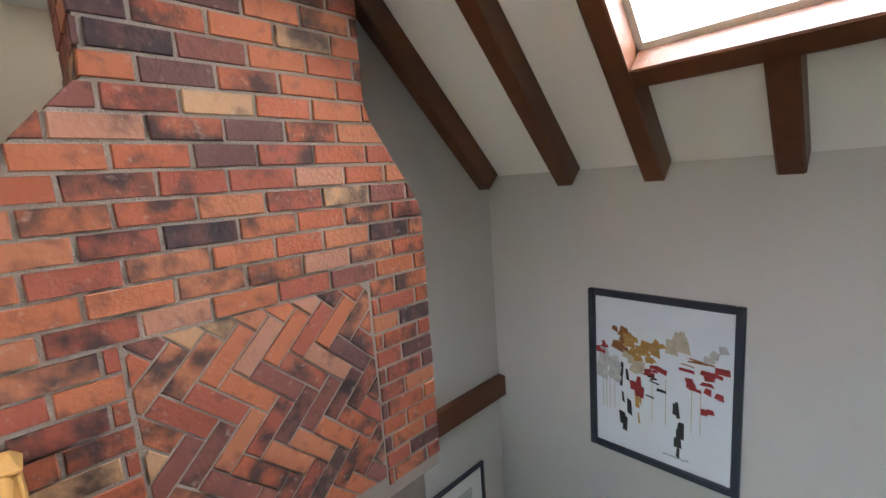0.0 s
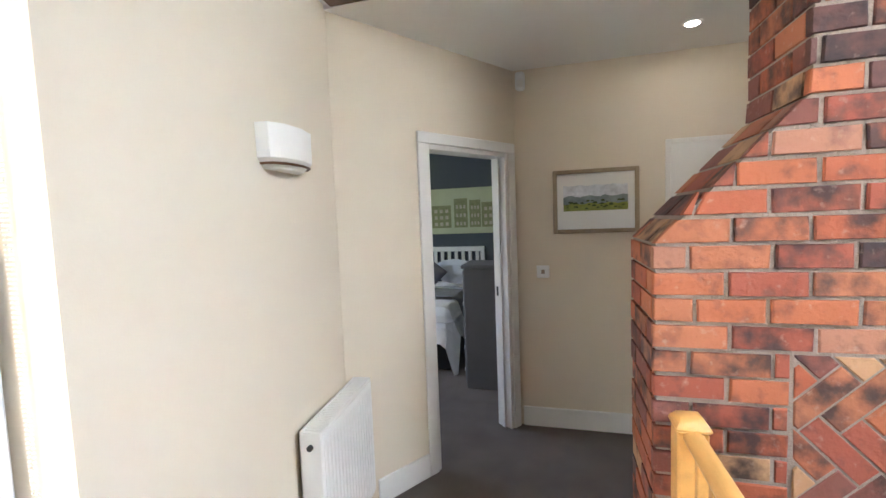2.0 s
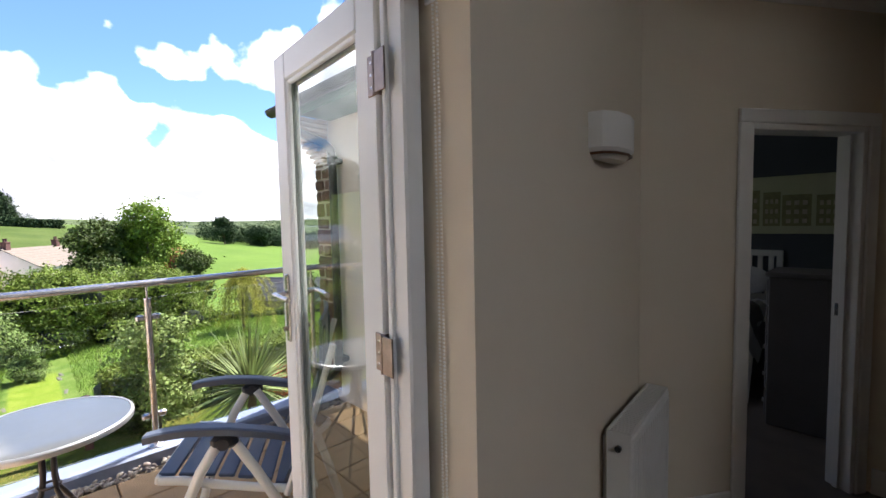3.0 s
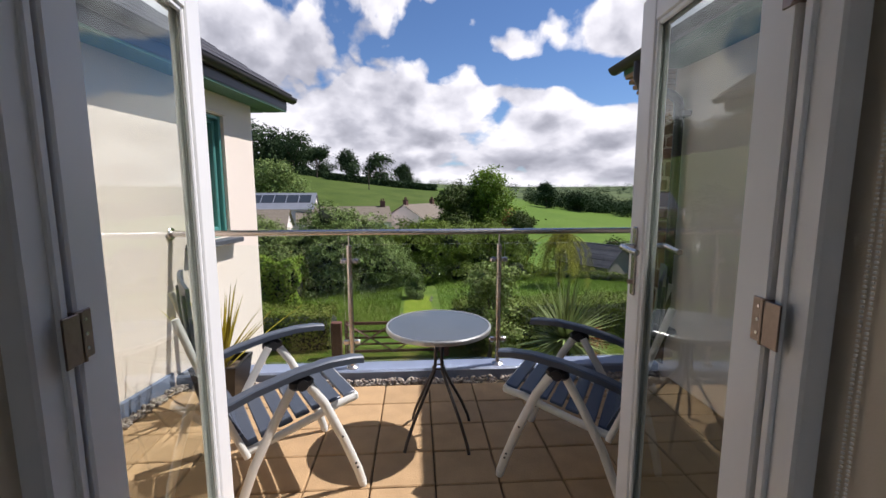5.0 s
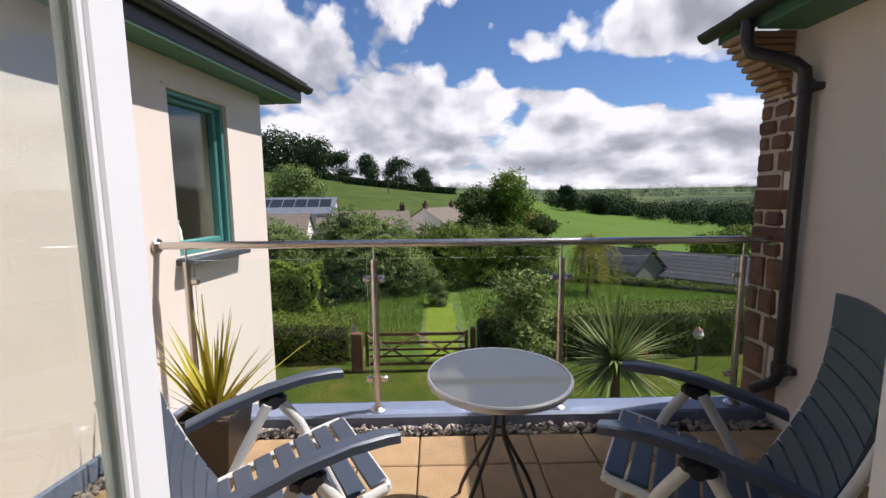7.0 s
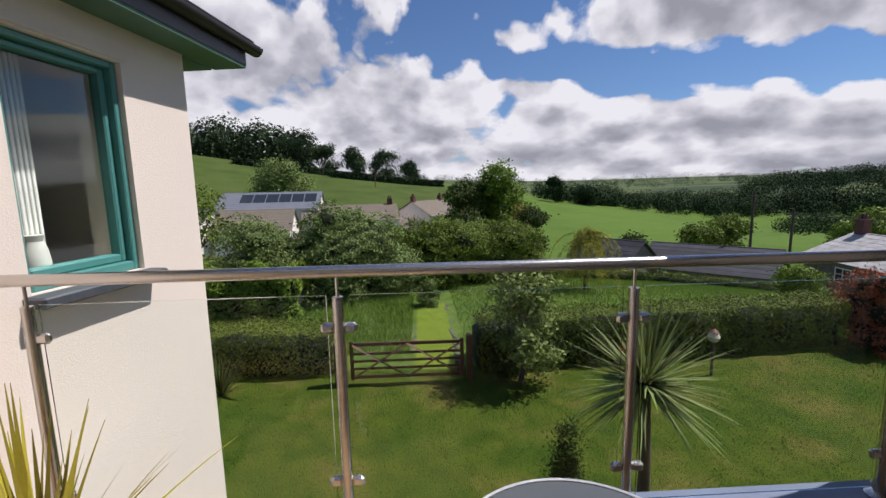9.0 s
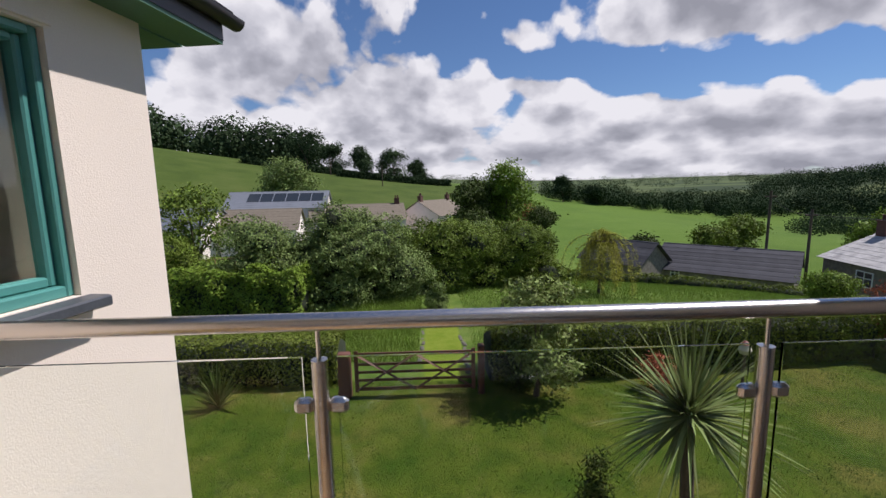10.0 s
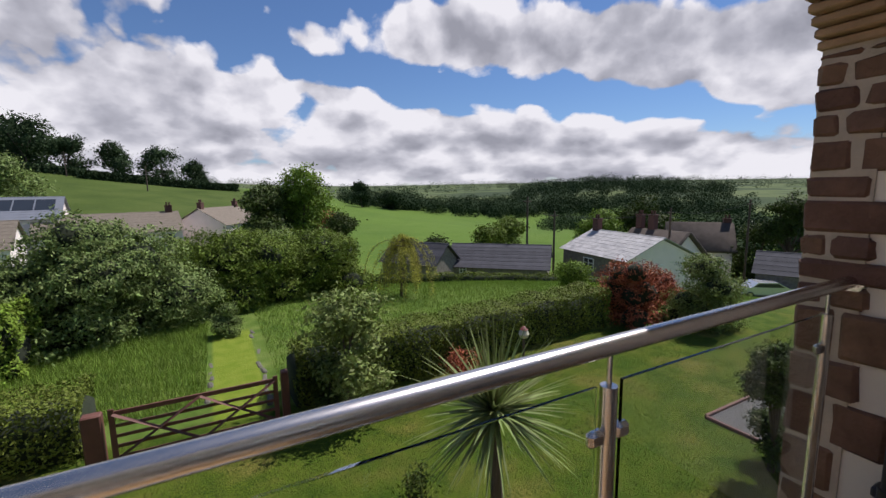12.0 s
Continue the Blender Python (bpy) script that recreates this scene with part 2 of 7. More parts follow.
class Shape:
    def __init__(self):
        self.v, self.f = [], []

    def add(self, verts, faces, m=None):
        o = len(self.v)
        self.v += [tuple(m @ Vector(p)) if m else tuple(p) for p in verts]
        flip = m is not None and m.determinant() < 0
        self.f += [tuple(i + o for i in (reversed(q) if flip else q)) for q in faces]
        return self

    def box(self, a, b, c=0.0, m=None):
        (x0, y0, z0), (x1, y1, z1) = [min(p) for p in zip(a, b)], [max(p) for p in zip(a, b)]
        if c <= 0:
            v = [(x, y, z) for z in (z0, z1) for x, y in ((x0, y0), (x1, y0), (x1, y1), (x0, y1))]
            return self.add(v, [(3, 2, 1, 0), (4, 5, 6, 7), (0, 1, 5, 4), (1, 2, 6, 5), (2, 3, 7, 6), (3, 0, 4, 7)], m)
        c = min(c, (x1 - x0) * 0.45, (y1 - y0) * 0.45, (z1 - z0) * 0.45)
        rings = []
        for z, i in ((z0, c), (z0 + c, 0), (z1 - c, 0), (z1, c)):
            k = c + 0.4 * i
            rings.append([(x0 + i, y0 + k, z), (x0 + k, y0 + i, z), (x1 - k, y0 + i, z), (x1 - i, y0 + k, z),
                          (x1 - i, y1 - k, z), (x1 - k, y1 - i, z), (x0 + k, y1 - i, z), (x0 + i, y1 - k, z)])
        v = [p for r in rings for p in r]
        f = [tuple(range(7, -1, -1)), tuple(range(24, 32))]
        for r in range(3):
            f += [(r * 8 + k, r * 8 + (k + 1) % 8, r * 8 + 8 + (k + 1) % 8, r * 8 + 8 + k) for k in range(8)]
        return self.add(v, f, m)

    def tube(self, pts, r, seg=12, m=None, flat=1.0, caps=True):
        pts = [Vector(p) for p in pts]
        rad = r if isinstance(r, (list, tuple)) else [r] * len(pts)
        v, n = [], len(pts)
        side = None
        for k, p in enumerate(pts):
            d = (pts[min(k + 1, n - 1)] - pts[max(k - 1, 0)]).normalized()
            if side is None:
                ref = Vector((0, 0, 1)) if abs(d.z) < 0.9 else Vector((1, 0, 0))
                side = d.cross(ref).normalized()
            side = (side - d * side.dot(d)).normalized()
            up = side.cross(d)
            for s in range(seg):
                a = 2 * math.pi * s / seg
                v.append(p + side * math.cos(a) * rad[k] + up * math.sin(a) * rad[k] * flat)
        f = [(k * seg + s, k * seg + (s + 1) % seg, (k + 1) * seg + (s + 1) % seg, (k + 1) * seg + s) for k in range(n - 1) for s in range(seg)]
        if caps:
            f += [tuple(range(seg - 1, -1, -1)), tuple(range((n - 1) * seg, n * seg))]
        return self.add(v, f, m)

    def lathe(self, prof, seg=24, m=None):
        v = [(r * math.cos(2 * math.pi * s / seg), r * math.sin(2 * math.pi * s / seg), z) for r, z in prof for s in range(seg)]
        n = len(prof)
        f = [(k * seg + s, k * seg + (s + 1) % seg, (k + 1) * seg + (s + 1) % seg, (k + 1) * seg + s) for k in range(n - 1) for s in range(seg)]
        f += [tuple(range(seg - 1, -1, -1)), tuple(range((n - 1) * seg, n * seg))]
        return self.add(v, f, m)

    def prism(self, poly, h0, h1, m=None):
        """poly in local x, y; from height h0 to h1."""
        n = len(poly)
        v = [(x, y, h0) for x, y in poly] + [(x, y, h1) for x, y in poly]
        return self.add(v, [tuple(range(n - 1, -1, -1)), tuple(range(n, 2 * n))] + [(k, (k + 1) % n, n + (k + 1) % n, n + k) for k in range(n)], m)

    def quad(self, a, b, c, d):
        return self.add([a, b, c, d], [(0, 1, 2, 3)])

    def mesh(self, name, material, smooth=35):
        me = bpy.data.meshes.new(name)
        me.from_pydata(self.v, [], self.f)
        me.materials.append(material)
        if smooth:
            me.polygons.foreach_set("use_smooth", [True] * len(me.polygons))
            me.set_sharp_from_angle(angle=radians(smooth))
        me.update()
        return me


def thing(name, label, category, m=None, group="", kind=""):
    ob = new(name)
    ob.empty_display_size = 0.1
    if m is not None:
        ob.matrix_basis = m
    return tagged(ob, label, category, group, kind)


def part(name, g, material, parent, label="", smooth=35, kind=""):
    ob = new(name, g if isinstance(g, bpy.types.Mesh) else g.mesh(name, material, smooth))
    ob.parent = parent
    return tagged(ob, label, "", "", kind)


def solo(name, g, material, label, category, group="", kind="", smooth=35, m=None):
    ob = new(name, g.mesh(name, material, smooth))
    if m is not None:
        ob.matrix_basis = m
    return tagged(ob, label, category, group, kind)


def struct(name, g, material, label, category="", smooth=35):
    return solo(name, g, material, label, category or name.split("_")[0], kind="structure", smooth=smooth)


def frame_of(origin, xdir, ydir):
    x = Vector(xdir).normalized()
    z = x.cross(Vector(ydir)).normalized()
    y = z.cross(x)
    m = Matrix((x, y, z)).transposed().to_4x4()
    m.translation = origin
    return m


def leaf_mesh(name, pts, out, size, material, rng, slim=0.5, droop=0.2, up=0.22, loose=0.5):
    """Folded four-cornered leaves at pts, facing roughly along out."""
    n = len(pts)
    r = rng.normal(size=(n, 3))
    nor = out + loose * r + np.array([0.0, 0.0, up])
    nor /= np.linalg.norm(nor, axis=1)[:, None] + 1e-9
    t = np.cross(nor, rng.normal(size=(n, 3)))
    t[:, 2] -= droop * np.abs(t[:, 2])
    t /= np.linalg.norm(t, axis=1)[:, None] + 1e-9
    b = np.cross(nor, t)
    s = size * rng.uniform(0.6, 1.35, n)[:, None]
    v = np.empty((n, 4, 3))
    v[:, 0], v[:, 2] = pts - t * s, pts + t * s
    v[:, 1], v[:, 3] = pts + b * s * slim - nor * s * 0.18, pts - b * s * slim - nor * s * 0.18
    idx = np.arange(n)[:, None] * 4
    tri = np.concatenate([idx + [0, 1, 2], idx + [0, 2, 3]], axis=1).reshape(-1)
    me = bpy.data.meshes.new(name)
    me.vertices.add(n * 4)
    me.vertices.foreach_set("co", v.reshape(-1))
    me.loops.add(n * 6)
    me.loops.foreach_set("vertex_index", tri.astype(np.int32))
    me.polygons.add(n * 2)
    me.polygons.foreach_set("loop_start", np.arange(0, n * 6, 3, dtype=np.int32))
    me.materials.append(material)
    me.update()
    me.validate()
    return me


def blob_points(blobs, n, rng, shell=0.55):
    """Points spread through the outer part of several ellipsoids (cx, cy, cz, rx, ry, rz), lumpy."""
    blobs = np.array(blobs, float)
    w = (blobs[:, 3] * blobs[:, 4] + blobs[:, 4] * blobs[:, 5]) ** 1.0
    k = rng.choice(len(blobs), n, p=w / w.sum())
    d = rng.normal(size=(n, 3))
    d /= np.linalg.norm(d, axis=1)[:, None]
    r = shell + (1 - shell) * rng.uniform(0, 1, n) ** 0.6
    r *= 1 + 0.22 * np.sin(d[:, 0] * 7 + k * 1.7) * np.cos(d[:, 2] * 6 + k) + 0.13 * np.sin(d[:, 1] * 13 + k * 2.3) * np.cos(d[:, 0] * 11 + k)
    return blobs[k, :3] + d * blobs[k, 3:] * r[:, None], d


def smooth01(a, b, v):
    t = np.clip((np.asarray(v, float) - a) / (b - a), 0, 1)
    return t * t * (3 - 2 * t)


def lift(r):
    """The land climbs gently away from the house."""
    return 0.0140 * np.maximum(np.asarray(r, float) - 10.0, 0.0)


def height(x, y):
    """Height of the land; the balcony floor is 0."""
    x, y = np.asarray(x, float), np.asarray(y, float)
    r = np.hypot(x, y)
    az = np.degrees(np.arctan2(x, np.maximum(y, 1e-3)))
    az = np.where(y < 0, np.sign(x) * 90.0, az)
    z = -2.75 - (4.3 + 2.9 * smooth01(-6, 24, az)) * smooth01(14, 57, r)
    z = z + np.clip((16 - az) * 0.53, 0, 27) * smooth01(75, 235, r)
    z = z - 3.0 * smooth01(5, 22, az) * smooth01(80, 200, r)
    z = z + 4.5 * smooth01(300, 1100, r) + 2.5 * np.sin(az * 0.21 + 1.0) * smooth01(300, 900, r)
    z = z + 9.5 * np.exp(-((az - 49) / 10) ** 2) * smooth01(190, 420, r)
    z = z + np.clip(3.2 - 0.44 * (az - 19.5), -4.5, 3.2) * smooth01(-4, 14, az) * smooth01(80, 205, r) * (1 - smooth01(260, 400, r))
    z = z + lift(r)
    return z


# ---- balcony ----
X0, X1 = -1.81, 1.948
g = Shape()
g.box((-2.3, 0.02, -0.35), (X1, 2.62, -0.045))
struct("floor_balcony", g, JOINT, "dark screed bed under the balcony paving", "floor")
g = Shape().box((-2.1, 2.46, -0.35), (X1, 2.66, 0.065), 0.015)
struct("trim_kerb", g, KERB, "grey-blue membrane upstand along the balcony edge", "kerb")

# house wall with the double-door opening
WY = -0.18
HL, HR = -0.765, 0.660
g = Shape()
g.box((X0, WY, -2.75), (-0.825, 0.02, 4.3))
g.box((0.725, -0.02, -2.75), (X1 + 0.2, 0.02, 4.3))
g.prism([(0.725, -0.0199), (2.075, -0.0199), (2.075, -0.092), (0.745, -0.228)], -2.75, 4.3)
g.box((-0.825, WY, 2.24), (0.725, 0.02, 4.3))
g.prism([(0.725, -0.0199), (0.745, -0.228), (0.725, -0.228)], 2.24, 4.3)
g.box((-0.825, WY, -2.75), (0.725, 0.02, 0.0))
struct("wall_door", g, WALL_PAINT, "cream painted wall around the open double doors", "wall")

# eaves of the main roof: out of view, added to shade the doors' hinge side
g = Shape().box((-2.45, 0.02, 2.46), (X1, 0.44, 2.48)).box((-2.45, 0.42, 2.48), (X1, 0.44, 2.60))
struct("trim_eaves_main", g, GREEN_WOOD, "unseen dark green soffit and fascia, added to shade the doors", "eaves")
g = Shape()
rs = frame_of((-2.45, 0.50, 2.60), (1, 0, 0), (0, -1, 0.7))
for i in range(10):
    g.box((0, i * 0.2, 0.006 * (i % 2) - 0.03), (4.4, i * 0.2 + 0.24, 0.006 * (i % 2)), 0.004, rs)
struct("roof_main", g, SLATE, "unseen dark slate roof slope, added above the door eaves", "roof")

# left wing, at a slight angle to the balcony
WING = Matrix.Translation((-1.80, 3.83, 0)) @ pose(0, 0, 0, 0, 0, -8.16) @ Matrix.Translation((1.81, -3.83, 0))


def in_wing(ob):
    ob.matrix_basis = WING
    return ob


g = Shape()
wy0, wy1, wz0, wz1 = 2.715, 3.33, 1.08, 2.19
g.box((X0 - 0.3, -0.5, -2.75), (X0, wy0, 2.38))
g.box((X0 - 0.3, wy1, -2.75), (X0, 3.83, 2.38))
g.box((X0 - 0.3, wy0, -2.75), (X0, wy1, wz0))
g.box((X0 - 0.3, wy0, wz1), (X0, wy1, 2.38))
g.box((-7.0, 3.53, -2.75), (X0 - 0.3, 3.83, 2.38))
in_wing(struct("wall_left_wing", g, RENDER_CREAM, "cream roughcast wall of the neighbouring wing", "wall"))
g = Shape()
g.box((-1.83, -0.5, 2.38), (-1.59, 4.20, 2.40))
g.box((-7.0, 3.83, 2.38), (-1.85, 4.20, 2.40))
in_wing(struct("trim_eaves", g, GREEN_WOOD, "dark green painted soffit board", "eaves"))
in_wing(struct("trim_fascia", Shape().box((-1.605, -0.5, 2.40), (-1.585, 4.20, 2.50)), GUTTER, "black fascia board behind the gutter", "fascia"))
g = Shape()
n = 10
prof = [(0.056 * math.cos(math.pi + math.pi * i / n), 0.056 * math.sin(math.pi + math.pi * i / n)) for i in range(n + 1)]
prof += [(0.049 * math.cos(2 * math.pi - math.pi * i / n), 0.049 * math.sin(2 * math.pi - math.pi * i / n)) for i in range(n + 1)]


def gutter(x, y0, y1, z, name, label):
    g = Shape()
    m = frame_of((x, y0, z), (1, 0, 0), (0, 0, 1))
    g.prism(prof, 0.0, -(y1 - y0), m)
    half = [(0.056 * math.cos(math.pi + math.pi * i / 10), 0.056 * math.sin(math.pi + math.pi * i / 10)) for i in range(11)]
    g.prism(half, -(y1 - y0) + 0.001, -(y1 - y0) - 0.008, m)
    ob = solo(name, g, GUTTER, label, "gutter", kind="structure")
    return ob


in_wing(gutter(-1.56, -0.5, 4.30, 2.54, "gutter", "black plastic half-round gutter below the roof edge"))
g = Shape()
rs = frame_of((-1.545, -0.5, 2.555), (0, 1, 0), (-1, 0, 0.62))
for i in range(14):
    g.box((0, i * 0.2, 0.006 * (i % 2)), (4.75, i * 0.2 + 0.24, 0.02 + 0.006 * (i % 2)), 0.004, rs)
in_wing(struct("roof_left_wing", g, SLATE, "dark slate roof slope above the eaves", "roof"))

# window of the left wing
w = in_wing(thing("window_1", "teal painted casement window in the cream wall", "window", kind="structure"))
g = Shape()
xw = X0 - 0.15
for a, b in (((wy0, wz0), (wy0 + 0.034, wz1)), ((wy1 - 0.034, wz0), (wy1, wz1)), ((wy0 + 0.034, wz0), (wy1 - 0.034, wz0 + 0.05)), ((wy0 + 0.034, wz1 - 0.036), (wy1 - 0.034, wz1))):
    g.box((xw, a[0], a[1]), (xw + (0.07 if b[0] < wy0 + 0.1 else 0.12), b[0], b[1]), 0.006)
part("window_frame", g, TEAL, w, "teal painted wooden frame")
g = Shape()
c0, c1, d0, d1 = wy0 + 0.034, wy1 - 0.034, wz0 + 0.05, wz1 - 0.036
for a, b in (((c0, d0), (c0 + 0.035, d1)), ((c1 - 0.035, d0), (c1, d1)), ((c0 + 0.035, d0), (c1 - 0.035, d0 + 0.045)), ((c0 + 0.035, d1 - 0.035), (c1 - 0.035, d1))):
    g.box((xw + 0.012, a[0], a[1]), (xw + 0.082, b[0], b[1]), 0.008)
part("sash", g, TEAL, w, "teal opening sash")
g = Shape().box((xw + 0.035, c0 + 0.03, d0 + 0.03), (xw + 0.04, c1 - 0.03, d1 - 0.03))
p = part("pane", g, GLASS_DOOR, w, "reflecting window pane")
p.visible_shadow = False
g = Shape().box((X0 - 0.15, wy0 - 0.04, wz0 - 0.055), (X0 + 0.105, wy1 + 0.05, wz0 - 0.005), 0.008)
part("window_sill", g, SLATE_SILL, w, "dark slate sill")
g = Shape().box((X0 - 0.001, wy0 - 0.05, wz1 + 0.01), (X0 + 0.012, wy1 + 0.03, wz1 + 0.025), 0.003)
part("drip_strip", g, RENDER_CREAM, w)
# room behind the window; dark wall colour stands in for the unlit interior
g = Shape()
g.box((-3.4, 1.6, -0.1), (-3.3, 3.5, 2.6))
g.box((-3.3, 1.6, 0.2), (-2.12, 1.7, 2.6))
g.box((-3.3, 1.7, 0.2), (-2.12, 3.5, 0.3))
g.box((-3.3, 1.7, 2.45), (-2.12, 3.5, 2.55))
in_wing(struct("wall_room_behind_window", g, mat("dim_room_shade", (0.10, 0.09, 0.085), 0.85, vary=0.1, scale=2, bump=0.05), "plain wall of the room behind the window, its dimness put into the colour", "wall"))
g = Shape()
for k in range(9):
    yy = wy0 + 0.20 + 0.012 * k
    g.box((X0 - 0.27 - 0.02 * (k % 2), yy, 1.0), (X0 - 0.25 - 0.02 * (k % 2), yy + 0.016, 2.3), 0.003)
in_wing(solo("curtain", g, WHITE_CEIL, "pale curtain drawn aside behind the window", "curtain"))
solo("vase", Shape().lathe([(0.045, 0), (0.06, 0.05), (0.05, 0.16), (0.035, 0.2), (0.045, 0.23), (0.04, 0.232)], 18),
     STAIR_PAINT, "pale vase standing on the inner window ledge", "vase", m=WING @ pose(X0 - 0.23, 2.95, 1.082))

# right wing
g = Shape()
g.box((X1, 0.02, -2.75), (X1 + 0.3, 2.69, 2.50))
g.box((X1 + 0.3, 2.44, -2.75), (3.2, 2.69, 2.50))
g.box((3.2, 2.44, -2.75), (4.4, 2.69, 0.9))
g.box((3.2, 2.44, 2.1), (4.4, 2.69, 2.50))
g.box((4.4, 2.44, -2.75), (7.0, 2.69, 2.50))
struct("wall_right_wing", g, RENDER_CREAM, "cream roughcast wall of the other wing", "wall")
g = Shape()
g.box((1.66, 0.02, 2.43), (X1, 2.44, 2.45))
g.box((1.655, 0.02, 2.45), (1.675, 2.78, 2.55))
struct("trim_eaves_right", g, GREEN_WOOD, "dark green painted soffit and fascia board", "eaves")
gutter(1.60, 0.02, 2.83, 2.53, "gutter_right", "black plastic half-round gutter below the roof edge")
g = Shape()
rs = frame_of((1.62, 2.85, 2.545), (0, -1, 0), (1, 0, 0.62))
for i in range(12):
    g.box((0, i * 0.2, 0.006 * (i % 2)), (2.85, i * 0.2 + 0.24, 0.02 + 0.006 * (i % 2)), 0.004, rs)
struct("roof_right_wing", g, SLATE, "dark slate roof slope above the eaves", "roof")

BUFF = mat("buff_tile_courses", (0.37, 0.23, 0.135), 0.9, vary=0.2, scale=12, bump=0.4, obj=0.15)
k = thing("corbel", "stepped buff tile courses under the roof corner", "corbel", kind="structure")
for i in range(9):
    g = Shape().box((X1 - 0.035 - 0.035 * i, 2.50, 2.09 + i * 0.04), (X1 + 0.02, 2.715, 2.09 + i * 0.04 + 0.034), 0.006)
    part("tile_course", g, BUFF, k)
STONE = mat("brown_quoin_stone", (0.145, 0.075, 0.048), 0.9, vary=0.45, scale=9, bump=0.9, bscale=45, obj=0.5, hue=0.02)
q = thing("trim_quoins", "brown rubble quoin stones on the wall corner", "quoins", kind="structure")
rng = random.Random(4)
g = Shape().box((X1 - 0.012, 2.50, -2.75), (X1 + 0.01, 2.702, 2.09))
part("mortar_bed", g, mat("pale_mortar", (0.46, 0.37, 0.29), 0.95, vary=0.15, scale=14, bump=0.6), q)
z = -0.6
i = 0
while z < 2.05:
    h = rng.choice((0.10, 0.14, 0.17, 0.21))
    h = min(h, 2.08 - z)
    ln = 0.27 if i % 2 else 0.17
    ys = [(2.712 - ln - rng.uniform(0, 0.04), 2.712)] if rng.random() < 0.45 else [(2.712 - ln * 0.52, 2.712), (2.695 - ln - 0.05, 2.695 - ln * 0.52)]
    for a, b in ys:
        d = rng.uniform(0.016, 0.03)
        g = Shape().box((X1 - d, a, z + 0.012), (X1 + 0.02, b - 0.004, z + h - 0.006), 0.012)
        g.v = [(x + rng.uniform(-0.004, 0.004), y + rng.uniform(-0.007, 0.007), zz + rng.uniform(-0.006, 0.006)) for x, y, zz in g.v]
        part("stone", g, STONE, q)
    z += h
    i += 1

dp = thing("downpipe", "dark plastic downpipe with a swan neck on the cream wall", "downpipe")
part("pipe", Shape().tube([(1.885, 2.33, 2.06), (1.885, 2.33, 0.36), (1.885, 2.36, 0.30), (1.87, 2.50, 0.19)], 0.034, 16), GUTTER, dp)
part("swan_neck", Shape().tube([(1.61, 2.45, 2.49), (1.61, 2.45, 2.36), (1.63, 2.44, 2.30), (1.83, 2.36, 2.22), (1.875, 2.335, 2.17), (1.885, 2.33, 2.08)], 0.036, 16), GUTTER, dp)
for zz in (2.04, 0.36):
    part("collar", Shape().tube([(1.885, 2.33, zz), (1.885, 2.33, zz + 0.07)], 0.043, 16), GUTTER, dp)
    part("bracket", Shape().box((1.88, 2.27, zz + 0.01), (1.955, 2.39, zz + 0.055), 0.008), GUTTER, dp)

# handrail and glass balustrade
RY, RZ = 2.535, 1.18
b = thing("balustrade", "brushed steel balustrade with clear glass panels", "balustrade", kind="structure")
part("handrail", Shape().tube([(-1.98, RY, RZ), (X1 - 0.012, RY, RZ)], 0.0245, 20), STEEL, b, "brushed steel tube handrail")
for x, s in ((-1.985, 1), (X1, -1)):
    part("wall_flange", Shape().tube([(x, RY, RZ), (x + s * 0.008, RY, RZ), (x + s * 0.014, RY, RZ)], [0.05, 0.05, 0.044], 24), STEEL, b)
POSTS = (-1.81, -0.63, 0.573, 1.755)
for x in POSTS:
    post = part("post", Shape().tube([(x, RY, 0.07), (x, RY, 1.078)], 0.0215, 18), STEEL, b)
    part("base_flange", Shape().lathe([(0.05, 0), (0.05, 0.008), (0.034, 0.02), (0.0225, 0.024)], 24, pose(x, RY, 0.066)), STEEL, post)
    part("rod", Shape().tube([(x, RY, 1.078), (x, RY, RZ - 0.02)], 0.0065, 10), STEEL, post)
    for zz in (0.28, 0.95):
        for s in (-1, 1):
            if (x < -1.5 and s < 0) or (x > 1.5 and s > 0):
                continue
            part("glass_clamp", Shape().box((x + s * 0.02, RY - 0.016, zz - 0.022), (x + s * 0.072, RY + 0.016, zz + 0.022), 0.01), STEEL, post)
for xa, xb in zip(POSTS[:-1], POSTS[1:]):
    g = Shape().box((xa + 0.045, RY - 0.005, 0.12), (xb - 0.045, RY + 0.005, 1.085), 0.001)
    p = part("glass_panel", g, GLASS, b, "clear glass panel")
    p.visible_shadow = False

# pebbles between paving and kerb
rng = np.random.default_rng(5)
g = Shape()
for _ in range(900):
    x, y = rng.uniform(-1.98, X1 - 0.03), rng.uniform(2.345, 2.445)
    r = rng.uniform(0.008, 0.017)
    m = pose(x, y, -0.012 + rng.uniform(0, 0.014), *rng.uniform(0, 40, 2), rng.uniform(0, 360)) @ Matrix.Diagonal((1.5, 1.0, 0.7, 1))
    g.lathe([(r * 0.2, -r * 0.98), (r * 0.75, -r * 0.6), (r, 0), (r * 0.75, r * 0.6), (r * 0.2, r * 0.98)], 7, m)
solo("pebbles", g, PEBBLE, "mixed brown pebbles in a strip along the kerb", "pebbles", kind="stuff", smooth=60)
